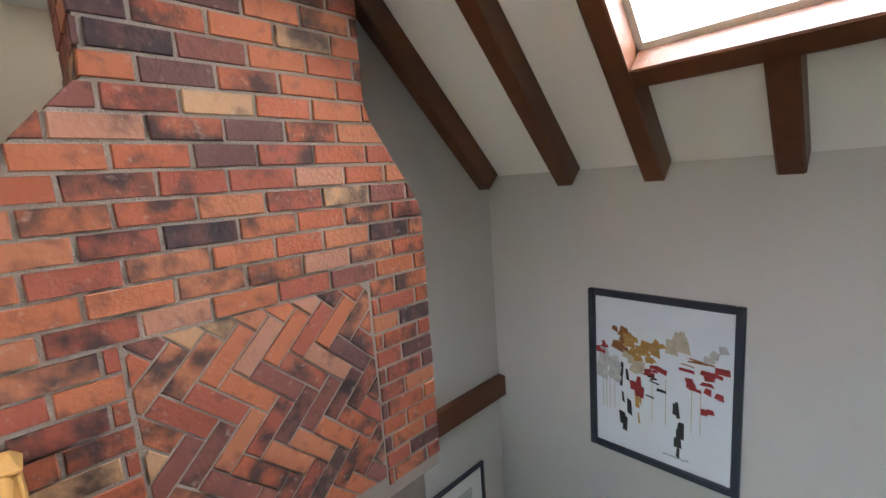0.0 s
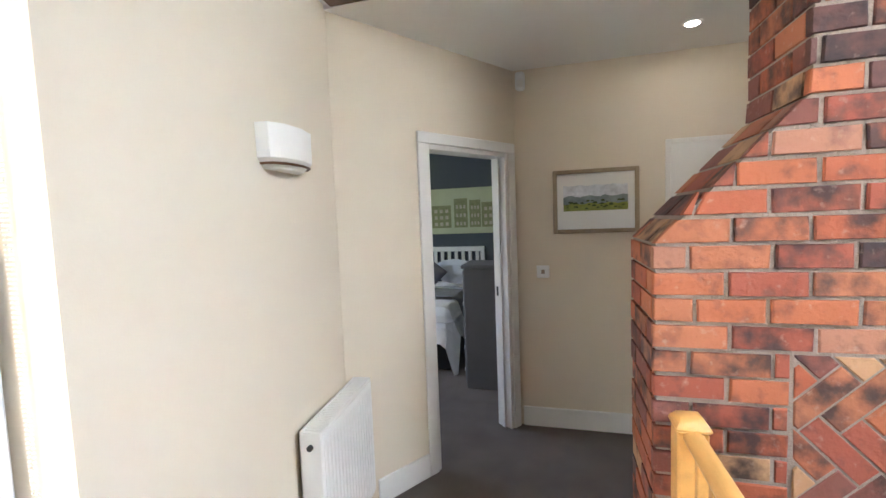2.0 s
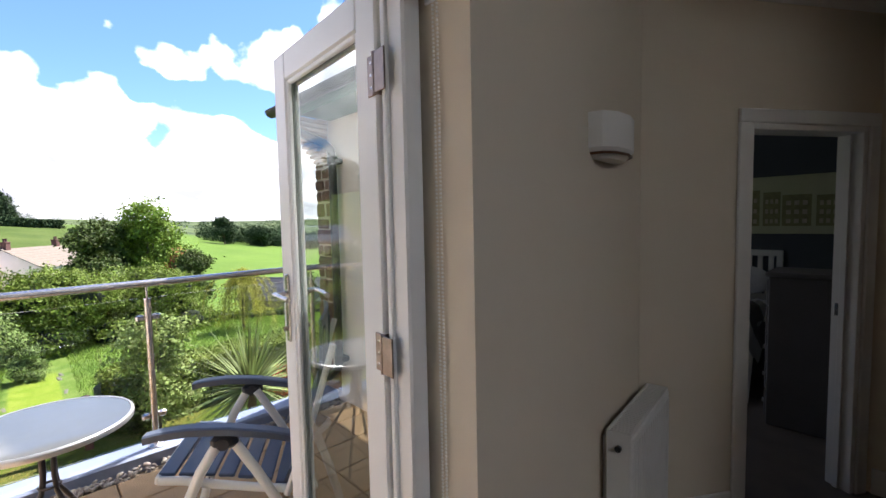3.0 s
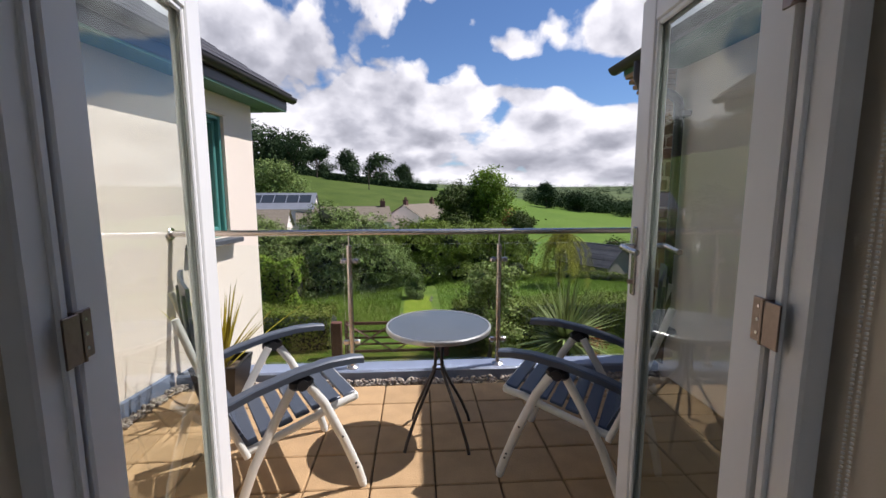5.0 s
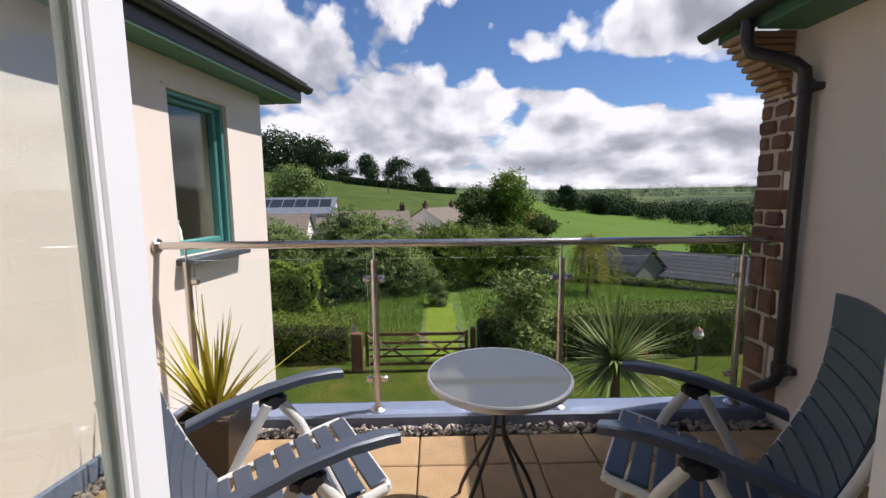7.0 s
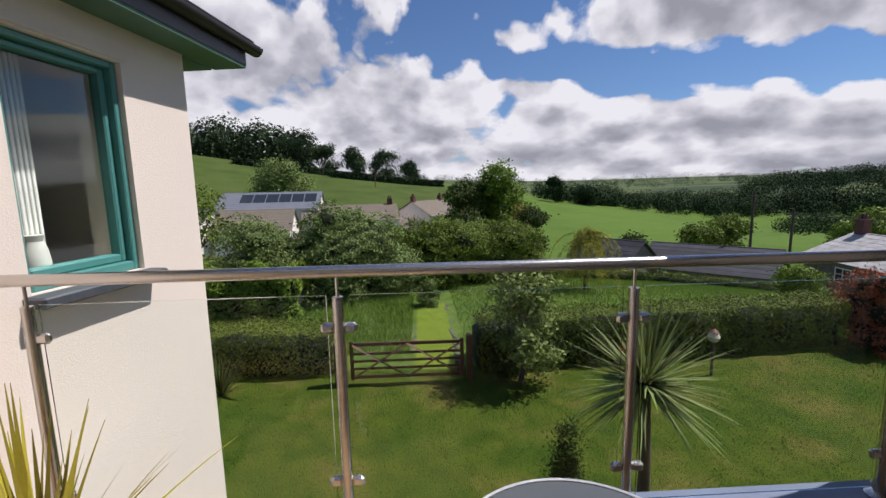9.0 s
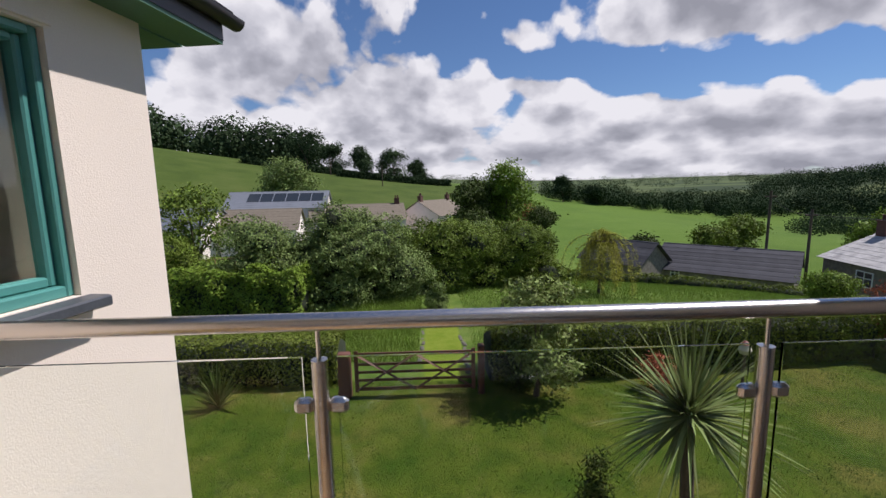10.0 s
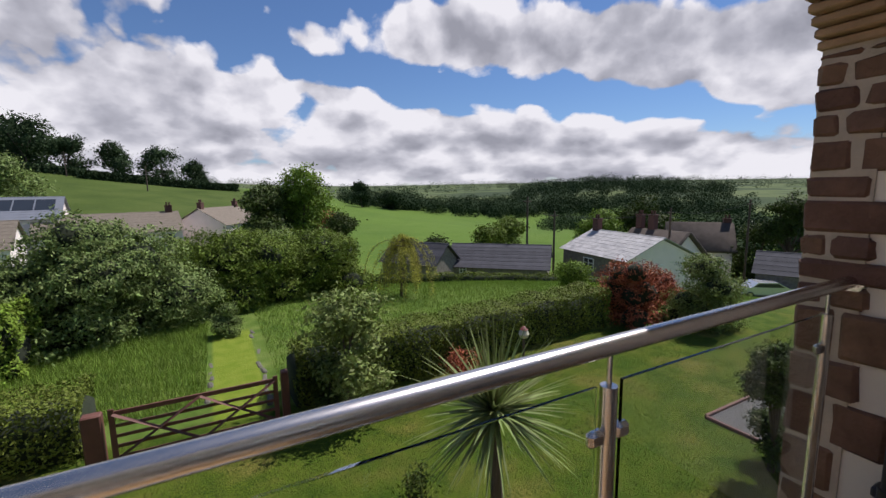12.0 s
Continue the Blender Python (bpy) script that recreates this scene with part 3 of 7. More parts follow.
# upstand and pebbles along the foot of the left wing
in_wing(struct("trim_upstand", Shape().box((X0 + 0.001, 0.35, -0.04), (X0 + 0.03, 2.40, 0.12), 0.008), KERB, "grey-blue membrane upstand at the foot of the cream wall", "kerb"))
g = Shape()
for _ in range(520):
    x, y = rng.uniform(X0 + 0.04, X0 + 0.13), rng.uniform(0.4, 2.36)
    r = rng.uniform(0.008, 0.017)
    m = pose(x, y, 0.008 + rng.uniform(0, 0.010), *rng.uniform(0, 40, 2), rng.uniform(0, 360)) @ Matrix.Diagonal((1.5, 1.0, 0.7, 1))
    g.lathe([(r * 0.2, -r * 0.98), (r * 0.75, -r * 0.6), (r, 0), (r * 0.75, r * 0.6), (r * 0.2, r * 0.98)], 7, m)
in_wing(solo("pebbles", g, PEBBLE, "mixed brown pebbles in a strip along the cream wall", "pebbles", kind="stuff", smooth=60))

# ---- double doors ----
g = Shape()
g.box((-0.825, -0.09, 0.0), (-0.770, 0.0, 2.24), 0.006)
g.box((0.666, -0.09, 0.0), (0.723, 0.0, 2.24), 0.006)
g.box((-0.770, -0.09, 2.165), (0.666, 0.0, 2.24), 0.006)
g.box((-0.800, -0.035, 0.12), (-0.760, -0.02, 2.165), 0.003)
g.box((0.656, -0.035, 0.12), (0.696, -0.02, 2.165), 0.003)
g.box((-0.770, -0.09, 0.0), (0.666, 0.03, 0.11), 0.006)
struct("door_frame", g, UPVC, "white frame and raised sill of the double doors", "door frame")


def door_leaf(name, hinge, end, handle):
    a, e = Vector((*hinge, 0)), Vector((*end, 0))
    d = (e - a).normalized()
    ln = (e - a).length
    out = Vector((-d.y, d.x, 0))
    if (out.x > 0) == (hinge[0] < 0):
        out = -out
    t = thing(name, "white glazed door leaf standing open onto the balcony", "door", group="double doors", kind="structure")
    m = Matrix(((d.x, out.x, 0, a.x), (d.y, out.y, 0, a.y), (0, 0, 1, 0), (0, 0, 0, 1)))
    z0, z1, th, st = 0.125, 2.15, 0.056, 0.098
    g = Shape()
    for p0, p1 in (((0.004, z0), (st, z1)), ((ln - st, z0), (ln, z1)), ((st, z1 - st), (ln - st, z1)), ((st, z0), (ln - st, z0 + 0.16))):
        g.box((p0[0], 0, p0[1]), (p1[0], th, p1[1]), 0.005, m)
    part("leaf_frame", g, UPVC, t)
    g = Shape()
    for o0, o1 in ((0.010, 0.016), (0.040, 0.046)):
        for p0, p1 in (((st - 0.002, z0 + 0.158), (st + 0.016, z1 - st + 0.002)), ((ln - st - 0.016, z0 + 0.158), (ln - st + 0.002, z1 - st + 0.002)),
                       ((st + 0.016, z1 - st - 0.016), (ln - st - 0.016, z1 - st + 0.002)), ((st + 0.016, z0 + 0.158), (ln - st - 0.016, z0 + 0.176))):
            g.box((p0[0], o0 - 0.004, p0[1]), (p1[0], o1 + 0.004, p1[1]), 0.004, m)
    part("glazing_bead", g, UPVC, t)
    p = part("pane", Shape().box((st + 0.002, 0.025, z0 + 0.17), (ln - st - 0.002, 0.031, z1 - st - 0.01), 0, m), GLASS_DOOR, t, "clear door glass")
    p.visible_shadow = False
    part("gasket", Shape().box((ln, 0.018, z0 + 0.02), (ln + 0.004, 0.03, z1 - 0.02), 0, m), BLACK, t)
    for zz in (0.42, 1.215, 1.915):
        h = part("hinge", Shape().tube([tuple(m @ Vector((-0.002, -0.008, zz - 0.05))), tuple(m @ Vector((-0.002, -0.008, zz + 0.05)))], 0.008, 10), STEEL_DARK, t, "steel butt hinge")
        part("hinge_plate", Shape().box((0.0, -0.004, zz - 0.05), (0.040, 0.001, zz + 0.05), 0.002, m).box((-0.004, 0.0, zz - 0.05), (0.0, 0.042, zz + 0.05), 0.001, m).box((-0.052, -0.014, zz - 0.05), (-0.006, -0.0095, zz + 0.05), 0.002, m), STEEL_DARK, h)
        for q2 in (-0.03, 0, 0.03):
            part("screw", Shape().tube([tuple(m @ Vector((0.02, -0.006, zz + q2))), tuple(m @ Vector((0.02, -0.004, zz + q2)))], 0.004, 8), STEEL, h)
    if handle:
        for o, s in ((-0.0, -1), (th, 1)):
            hd = part("handle", Shape().box((ln - 0.068, o, 1.12), (ln - 0.036, o + s * 0.008, 1.37), 0.006, m), STEEL, t, "steel lever handle and plate")
            pts = [(ln - 0.052, o + s * 0.004, 1.30), (ln - 0.052, o + s * 0.045, 1.30), (ln - 0.062, o + s * 0.055, 1.30), (ln - 0.115, o + s * 0.052, 1.295), (ln - 0.165, o + s * 0.046, 1.292)]
            part("lever", Shape().tube([tuple(m @ Vector(v)) for v in pts], 0.010, 12), STEEL, hd)
            part("cylinder", Shape().tube([tuple(m @ Vector((ln - 0.052, o, 1.17))), tuple(m @ Vector((ln - 0.052, o + s * 0.022, 1.17)))], 0.009, 12), STEEL_DARK, hd)
    return t


door_leaf("door_leaf", (HL, 0.004), (-0.80, 0.685), False)
door_leaf("door_leaf", (HR, 0.004), (0.70, 0.69), True)
bl = thing("roller_blind", "grey roller blind wound up above the doors with a bead chain", "blind")
part("roll", Shape().tube([(-0.78, -0.135, 2.10), (0.725, -0.135, 2.10)], 0.032, 18), mat("blind_cloth", (0.36, 0.34, 0.32), 0.8, bump=0.2, bscale=200), bl)
part("bracket", Shape().box((0.725, -0.175, 2.06), (0.732, -0.10, 2.15), 0.003), UPVC, bl)
g = Shape()
for s in (0, 0.014):
    for i in range(150):
        g.box((0.727, -0.128 - s, 2.07 - i * 0.0095), (0.7315, -0.1235 - s, 2.0745 - i * 0.0095))
part("bead_chain", g, WHITE_CEIL, bl, smooth=0)

# ---- interior ----
CZ = 2.58
WM = frame_of((0.745, -0.228, 0), (1.33, 0.136, 0), (-0.136, 1.33, 0))  # x along the lamp wall, y through it
struct("floor_landing", Shape().box((-3.0, -2.0, -0.3), (3.28, WY, 0.0)).box((1.69, -3.0, -0.3), (3.28, -2.0, 0.0)).prism([(0.9, WY), (3.28, WY), (3.28, -0.0), (2.0, -0.09)], -0.3, 0.0), CARPET, "brown-grey carpet on the landing", "floor")
BD = Vector((1.07, -0.69, 0)).normalized()
DM = frame_of((2.21, WY, 0), BD, (-BD.y, BD.x, 0))  # x along the wall, y into the bedroom
L1 = math.hypot(1.07, 0.69)
da, db, dh = 0.435, 1.185, 2.0
g = Shape()
g.box((-0.16, 0, 0), (da, 0.12, 2.7), 0, DM)
g.box((db, 0, 0), (L1 + 0.1, 0.12, 2.7), 0, DM)
g.box((da, 0, dh), (db, 0.12, 2.7), 0, DM)
struct("wall_bedroom_door", g, WALL_PAINT, "cream painted wall with the bedroom doorway", "wall")
g = Shape()
for a, c in ((da - 0.068, da + 0.002), (db - 0.002, db + 0.068)):
    g.box((a, -0.018, 0), (c, -0.001, dh), 0.005, DM)
g.box((da - 0.068, -0.018, dh), (db + 0.068, -0.001, dh + 0.068), 0.005, DM)
for a, c in ((da, da + 0.03), (db - 0.03, db)):
    g.box((a, -0.004, 0), (c, 0.125, dh), 0.003, DM)
g.box((da + 0.03, -0.004, dh - 0.03), (db - 0.03, 0.125, dh), 0.003, DM)
g.box((db - 0.042, 0.05, 0), (db - 0.03, 0.08, dh - 0.03), 0.002, DM)
dr = struct("door_casing", g, WHITE_GLOSS, "white painted architrave and lining of the bedroom doorway", "door casing")
part("latch_plate", Shape().box((db - 0.0325, 0.085, 0.98), (db - 0.030, 0.105, 1.05), 0, DM), STEEL, dr)
struct("wall_far", Shape().box((3.28, -4.2, -0.3), (3.40, -0.80, 2.7)), WALL_PAINT, "pale yellow painted wall at the end of the landing", "wall")
g = Shape().box((3.262, -3.0, 0.0), (3.279, -0.89, 0.145), 0.004)
g.box((0.0, -0.016, 0), (da - 0.07, -0.001, 0.145), 0.004, DM)
g.box((0.0, -0.016, 0), (1.30, -0.001, 0.145), 0.004, WM)
struct("baseboard", g, WHITE_GLOSS, "white skirting board round the landing", "baseboard")
struct("ceiling", Shape().box((2.06, -3.1, CZ), (3.40, 0.3, CZ + 0.1)), WHITE_CEIL, "flat white ceiling of the landing", "ceiling")
g = Shape()
g.box((2.06, -4.2, -2.8), (2.16, -3.0, CZ))
g.box((2.06, -4.2, CZ + 0.1), (2.16, WY, 5.6))
g.box((2.16, -3.1, -0.3), (3.28, -3.0, CZ))
struct("wall_stair_side", g, STAIR_PAINT, "grey-beige painted wall beside the stairwell", "wall")
struct("wall_stair_back", Shape().box((-3.1, -4.25, -2.8), (2.06, -4.12, 1.9)), STAIR_PAINT, "grey-beige painted back wall of the stairwell", "wall")
struct("wall_room_end", Shape().box((-3.1, -4.12, -2.8), (-3.0, 0.02, 5.6)), STAIR_PAINT, "plain painted wall closing the room", "wall")
struct("wall_house_front", Shape().box((-3.0, WY, -0.3), (X0, 0.02, 4.3)), WALL_PAINT, "cream painted wall beside the doors", "wall")
struct("floor_stairwell", Shape().box((-3.0, -4.12, -2.8), (2.06, -2.0, -2.7)), CARPET, "dark carpet at the foot of the stairs", "floor")
SLOPE = frame_of((0, -4.12, 1.53), (1, 0, 0), (0, 1, 1.05))  # x along the wall, y up the slope
SL = 4.4
sx0, sx1, sy0, sy1 = -0.16, 0.835, 0.66, 2.1
g = Shape()
g.box((-3.1, -0.2, 0), (sx0, SL, 0.12), 0, SLOPE)
g.box((sx1, -0.2, 0), (2.16, SL, 0.12), 0, SLOPE)
g.box((sx0, -0.2, 0), (sx1, sy0, 0.12), 0, SLOPE)
g.box((sx0, sy1, 0), (sx1, SL, 0.12), 0, SLOPE)
ytop, ztop = -4.12 + SL / math.hypot(1, 1.05), 1.53 + SL * 1.05 / math.hypot(1, 1.05)
g.add([(-3.1, ytop, ztop), (2.16, ytop, ztop), (2.16, 0.02, 4.25), (-3.1, 0.02, 4.25), (-3.1, ytop, ztop + 0.12), (2.16, ytop, ztop + 0.12), (2.16, 0.02, 4.37), (-3.1, 0.02, 4.37)],
      [(3, 2, 1, 0), (4, 5, 6, 7), (0, 1, 5, 4), (1, 2, 6, 5), (2, 3, 7, 6), (3, 0, 4, 7)])
struct("ceiling_vault", g, WHITE_CEIL, "white sloping ceiling between dark beams", "ceiling")
BEAMS = ((2.0, SL), (1.385, SL), (0.885, SL), (0.345, sy0 - 0.05), (-0.22, SL), (-0.95, SL), (-1.65, SL))
for x, ln in BEAMS:
    g = Shape().box((x - 0.05, 0.015, -0.15), (x + 0.05, ln, -0.002), 0.008, SLOPE)
    solo("ceiling_beam", g, BEAM, "dark-stained timber rafter under the sloping ceiling", "beam", group="rafters")
solo("trimmer_beam", Shape().box((-0.17, sy0 - 0.09, -0.15), (0.835, sy0, -0.002), 0.008, SLOPE), BEAM, "dark-stained timber trimmer below the roof window", "beam")
rw = thing("roof_window", "pine-lined roof window letting in daylight", "roof window", kind="structure")
g = Shape()
g.box((sx0, sy0, 0.0), (sx0 + 0.025, sy1, 0.75), 0, SLOPE)
g.box((sx1 - 0.025, sy0, 0.0), (sx1, sy1, 0.75), 0, SLOPE)
g.box((sx0 + 0.025, sy0, 0.0), (sx1 - 0.025, sy0 + 0.025, 0.75), 0, SLOPE)
g.box((sx0 + 0.025, sy1 - 0.025, 0.0), (sx1 - 0.025, sy1, 0.75), 0, SLOPE)
part("lining", g, WHITE_CEIL, rw, "white painted reveal")
p = part("pane", Shape().box((sx0 + 0.025, sy0 + 0.025, 0.70), (sx1 - 0.025, sy1 - 0.025, 0.706), 0, SLOPE), GLASS, rw)
p.visible_shadow = False
# daylight in the roof window's opening
sk = new("roof_daylight", bpy.data.lights.new("roof_daylight", "AREA"))
sk.data.shape, sk.data.size, sk.data.size_y, sk.data.energy, sk.data.color = "RECTANGLE", 0.94, 1.3, 7.0, (0.90, 0.96, 1.0)
sk.matrix_world = Matrix.Translation(SLOPE @ Vector((0.5 * (sx0 + sx1), 0.5 * (sy0 + sy1), 0.76)))
solo("wall_beam", Shape().box((1.99, -4.115, -0.125), (2.057, -3.0, 0.035), 0.006), BEAM, "dark-stained timber beam on the stairwell wall", "beam")

solo("edge_beam", Shape().box((1.98, -3.0, CZ + 0.002), (2.058, -0.13, CZ + 0.15), 0.006), BEAM, "dark-stained timber beam along the ceiling edge", "beam")

# wall lamp and radiator
wl = thing("wall_lamp", "white plaster uplighter fixed on the cream wall", "wall lamp")
prof2 = [(-0.155, 0.0), (-0.15, -0.05), (-0.10, -0.085), (0.0, -0.10), (0.10, -0.085), (0.15, -0.05), (0.155, 0.0)]
lo = [(x * 0.62, y * 0.62) for x, y in prof2]
n = len(prof2)
LX, LZ = 0.84, 1.915
rows3 = ((1.0, 1.0, 0.0), (0.98, 1.0, -0.12), (0.72, 0.7, -0.155))
v = [(LX + x * a, -0.001 + y * b * 0.95, LZ + dz) for a, b, dz in rows3 for x, y in prof2]
f = [(k, k + 1, n + k + 1, n + k) for k in range(n - 1)] + [(n + k, n + k + 1, 2 * n + k + 1, 2 * n + k) for k in range(n - 1)] + [tuple(range(2 * n, 3 * n))] + [tuple(range(n - 1, -1, -1))]
part("shade", Shape().add(v, f, WM), WHITE_GLOSS, wl)
part("rim", Shape().tube([(LX + x * 0.87, -0.002 + y * 0.87, LZ - 0.138) for x, y in prof2], 0.005, 8, WM), mat("bronze", (0.16, 0.08, 0.04), 0.4, 0.6), wl)

rd = thing("radiator", "white panel radiator with a grille on top", "radiator", WM)
rx0, rx1, ry, rz0, rz1 = 0.80, 1.37, -0.125, 0.15, 0.755
part("front_panel", Shape().box((rx0, ry, rz0), (rx1, ry + 0.016, rz1 - 0.01), 0.006), WHITE_GLOSS, rd)
part("back_panel", Shape().box((rx0, ry + 0.084, rz0), (rx1, ry + 0.10, rz1 - 0.01), 0.006), WHITE_GLOSS, rd)
for x in (rx0 - 0.003, rx1 - 0.002):
    part("side_cover", Shape().box((x, ry + 0.006, rz0 + 0.01), (x + 0.005, ry + 0.095, rz1), 0.002), WHITE_GLOSS, rd)
gr = Shape().box((rx0, ry + 0.004, rz1 - 0.012), (rx1, ry + 0.016, rz1), 0.002).box((rx0, ry + 0.086, rz1 - 0.012), (rx1, ry + 0.098, rz1), 0.002)
for i in range(34):
    x = rx0 + 0.01 + i * (rx1 - rx0 - 0.02) / 33
    gr.box((x - 0.003, ry + 0.016, rz1 - 0.010), (x + 0.003, ry + 0.086, rz1 - 0.002))
part("grille", gr, WHITE_GLOSS, rd)
for i in range(17):
    cv = Shape()
    x = rx0 + 0.02 + i * (rx1 - rx0 - 0.04) / 16
    cv.box((x - 0.006, ry - 0.004, rz0 + 0.03), (x + 0.006, ry + 0.001, rz1 - 0.04), 0.003)
    part("flute", cv, WHITE_GLOSS, rd)
part("valve", Shape().tube([(rx0 - 0.004, ry + 0.05, rz1 - 0.06), (rx0 - 0.016, ry + 0.05, rz1 - 0.06)], 0.012, 12), BLACK, rd)
for x in (rx0 + 0.04, rx1 - 0.04):
    part("bracket", Shape().box((x, ry + 0.10, rz0 + 0.05), (x + 0.03, -0.001, rz1 - 0.05), 0.003), WHITE_GLOSS, rd)
    part("pipe", Shape().tube([(x, ry + 0.05, 0.001), (x, ry + 0.05, rz0 + 0.02)], 0.008, 10), WHITE_GLOSS, rd)


def picture(name, label, wall_x, y0, y1, z0, z1, fw, fmat, mount):
    t = thing(name, label, "picture")
    d = 0.022
    g = Shape()
    for a, b in (((y0, z0), (y0 + fw, z1)), ((y1 - fw, z0), (y1, z1)), ((y0 + fw, z0), (y1 - fw, z0 + fw)), ((y0 + fw, z1 - fw), (y1 - fw, z1))):
        g.box((wall_x - d, a[0], a[1]), (wall_x - 0.001, b[0], b[1]), 0.004)
    part("frame", g, fmat, t)
    part("mount", Shape().box((wall_x - 0.010, y0 + fw, z0 + fw), (wall_x - 0.002, y1 - fw, z1 - fw)), mount, t)
    return t


PAPER = mat("paper", (0.78, 0.77, 0.74), 0.7, vary=0.02, scale=3, bump=0.02)
OAK = mat("limed_oak_frame", (0.33, 0.25, 0.16), 0.6, vary=0.2, scale=14, bump=0.2)
pt = picture("landscape_picture", "small landscape painting in a limed oak frame", 3.28, -1.69, -1.13, 1.42, 1.86, 0.028, OAK, PAPER)
GREENS = [mat("painted_" + n, c, 0.8, vary=0.4, scale=18, bump=0.1) for n, c in (("hill", (0.20, 0.24, 0.24)), ("meadow", (0.22, 0.25, 0.06)), ("copse", (0.06, 0.08, 0.03)), ("sky", (0.55, 0.57, 0.60)))]
rng = random.Random(8)


def strip(mi, ya, yb, zb, amp, hh, x):
    g = Shape()
    n = 26
    top = [zb + hh + amp * (math.sin(i * 0.9 + mi) + rng.uniform(-0.7, 0.7)) for i in range(n + 1)]
    for i in range(n):
        a, b = ya + (yb - ya) * i / n, ya + (yb - ya) * (i + 1) / n
        g.add([(x, a, zb), (x, b, zb), (x, b, top[i + 1]), (x, a, top[i])], [(0, 3, 2, 1)])
    return g


part("painted_sky", strip(3, -1.62, -1.20, 1.60, 0.003, 0.15, 3.2695), GREENS[3], pt)
part("painted_hill", strip(0, -1.62, -1.20, 1.60, 0.006, 0.075, 3.2690), GREENS[0], pt)
part("painted_meadow", strip(1, -1.62, -1.20, 1.575, 0.004, 0.05, 3.2685), GREENS[1], pt)
for i in range(34):
    g = Shape()
    a, zz = rng.uniform(-1.60, -1.22), rng.uniform(1.585, 1.64)
    r = rng.uniform(0.006, 0.018)
    g.add([(3.2680, a - r, zz), (3.2680, a + r, zz), (3.2680, a + r * 0.6, zz + r * 0.7), (3.2680, a - r * 0.5, zz + r * 0.8)], [(0, 3, 2, 1)])
    part("painted_tree", g, GREENS[2], pt)
picture("white_framed_picture", "white framed picture half hidden by the chimney", 3.28, -2.35, -1.85, 1.55, 2.02, 0.03, WHITE_GLOSS, PAPER)
sw = thing("light_switch", "white plastic light switch on the wall", "switch")
part("plate", Shape().box((3.270, -1.095, 1.105), (3.279, -1.005, 1.195), 0.004), UPVC, sw)
part("rocker", Shape().box((3.266, -1.062, 1.135), (3.270, -1.038, 1.165), 0.002), STEEL_DARK, sw)
sen = thing("alarm_sensor", "small white alarm sensor in the ceiling corner", "sensor")
part("body", Shape().box((3.20, -0.955, 2.43), (3.275, -0.89, 2.55), 0.014), UPVC, sen)
part("lens", Shape().box((3.192, -0.945, 2.44), (3.20, -0.90, 2.49), 0.004), WHITE_CEIL, sen)
dl = thing("downlight", "round white recessed ceiling light, switched on", "downlight")
part("ring", Shape().lathe([(0.05, 0), (0.05, -0.006), (0.036, -0.008), (0.036, 0)], 24, pose(2.853, -1.893, CZ - 0.001)), WHITE_GLOSS, dl)
LIT = bpy.data.materials.new("lit_lamp")
LIT.use_nodes = True
LIT.node_tree.nodes["Principled BSDF"].inputs["Emission Color"].default_value = (1, 0.93, 0.8, 1)
LIT.node_tree.nodes["Principled BSDF"].inputs["Emission Strength"].default_value = 6
part("bulb", Shape().lathe([(0.034, 0), (0.034, -0.004)], 20, pose(2.853, -1.893, CZ - 0.002)), LIT, dl)

# abstract painting in the stairwell
NAVY = mat("dark_navy_frame", (0.022, 0.026, 0.042), 0.35, vary=0.1, scale=8, bump=0.05)
ap = thing("abstract_painting", "large abstract painting in a dark navy frame", "painting")
ax0, ax1, az0, az1, ay = 0.495, 1.298, -0.215, 0.815, -4.119
g = Shape()
for a, b in (((ax0, az0), (ax0 + 0.04, az1)), ((ax1 - 0.04, az0), (ax1, az1)), ((ax0 + 0.04, az0), (ax1 - 0.04, az0 + 0.04)), ((ax0 + 0.04, az1 - 0.04), (ax1 - 0.04, az1))):
    g.box((a[0], ay, a[1]), (b[0], ay + 0.035, b[1]), 0.005)
part("frame", g, NAVY, ap)
part("canvas", Shape().box((ax0 + 0.04, ay + 0.002, az0 + 0.04), (ax1 - 0.04, ay + 0.012, az1 - 0.04)), mat("white_canvas", (0.70, 0.73, 0.78), 0.6, vary=0.03, scale=4, bump=0.1, bscale=200), ap)
PAINTS = {n: mat("paint_" + n, c, 0.5, vary=0.35, scale=25, bump=0.4) for n, c in (("ochre", (0.36, 0.20, 0.05)), ("brown", (0.22, 0.085, 0.02)), ("red", (0.27, 0.016, 0.02)), ("black", (0.012, 0.012, 0.014)), ("beige", (0.42, 0.37, 0.28)), ("grey", (0.42, 0.42, 0.40)))}
rng = random.Random(21)


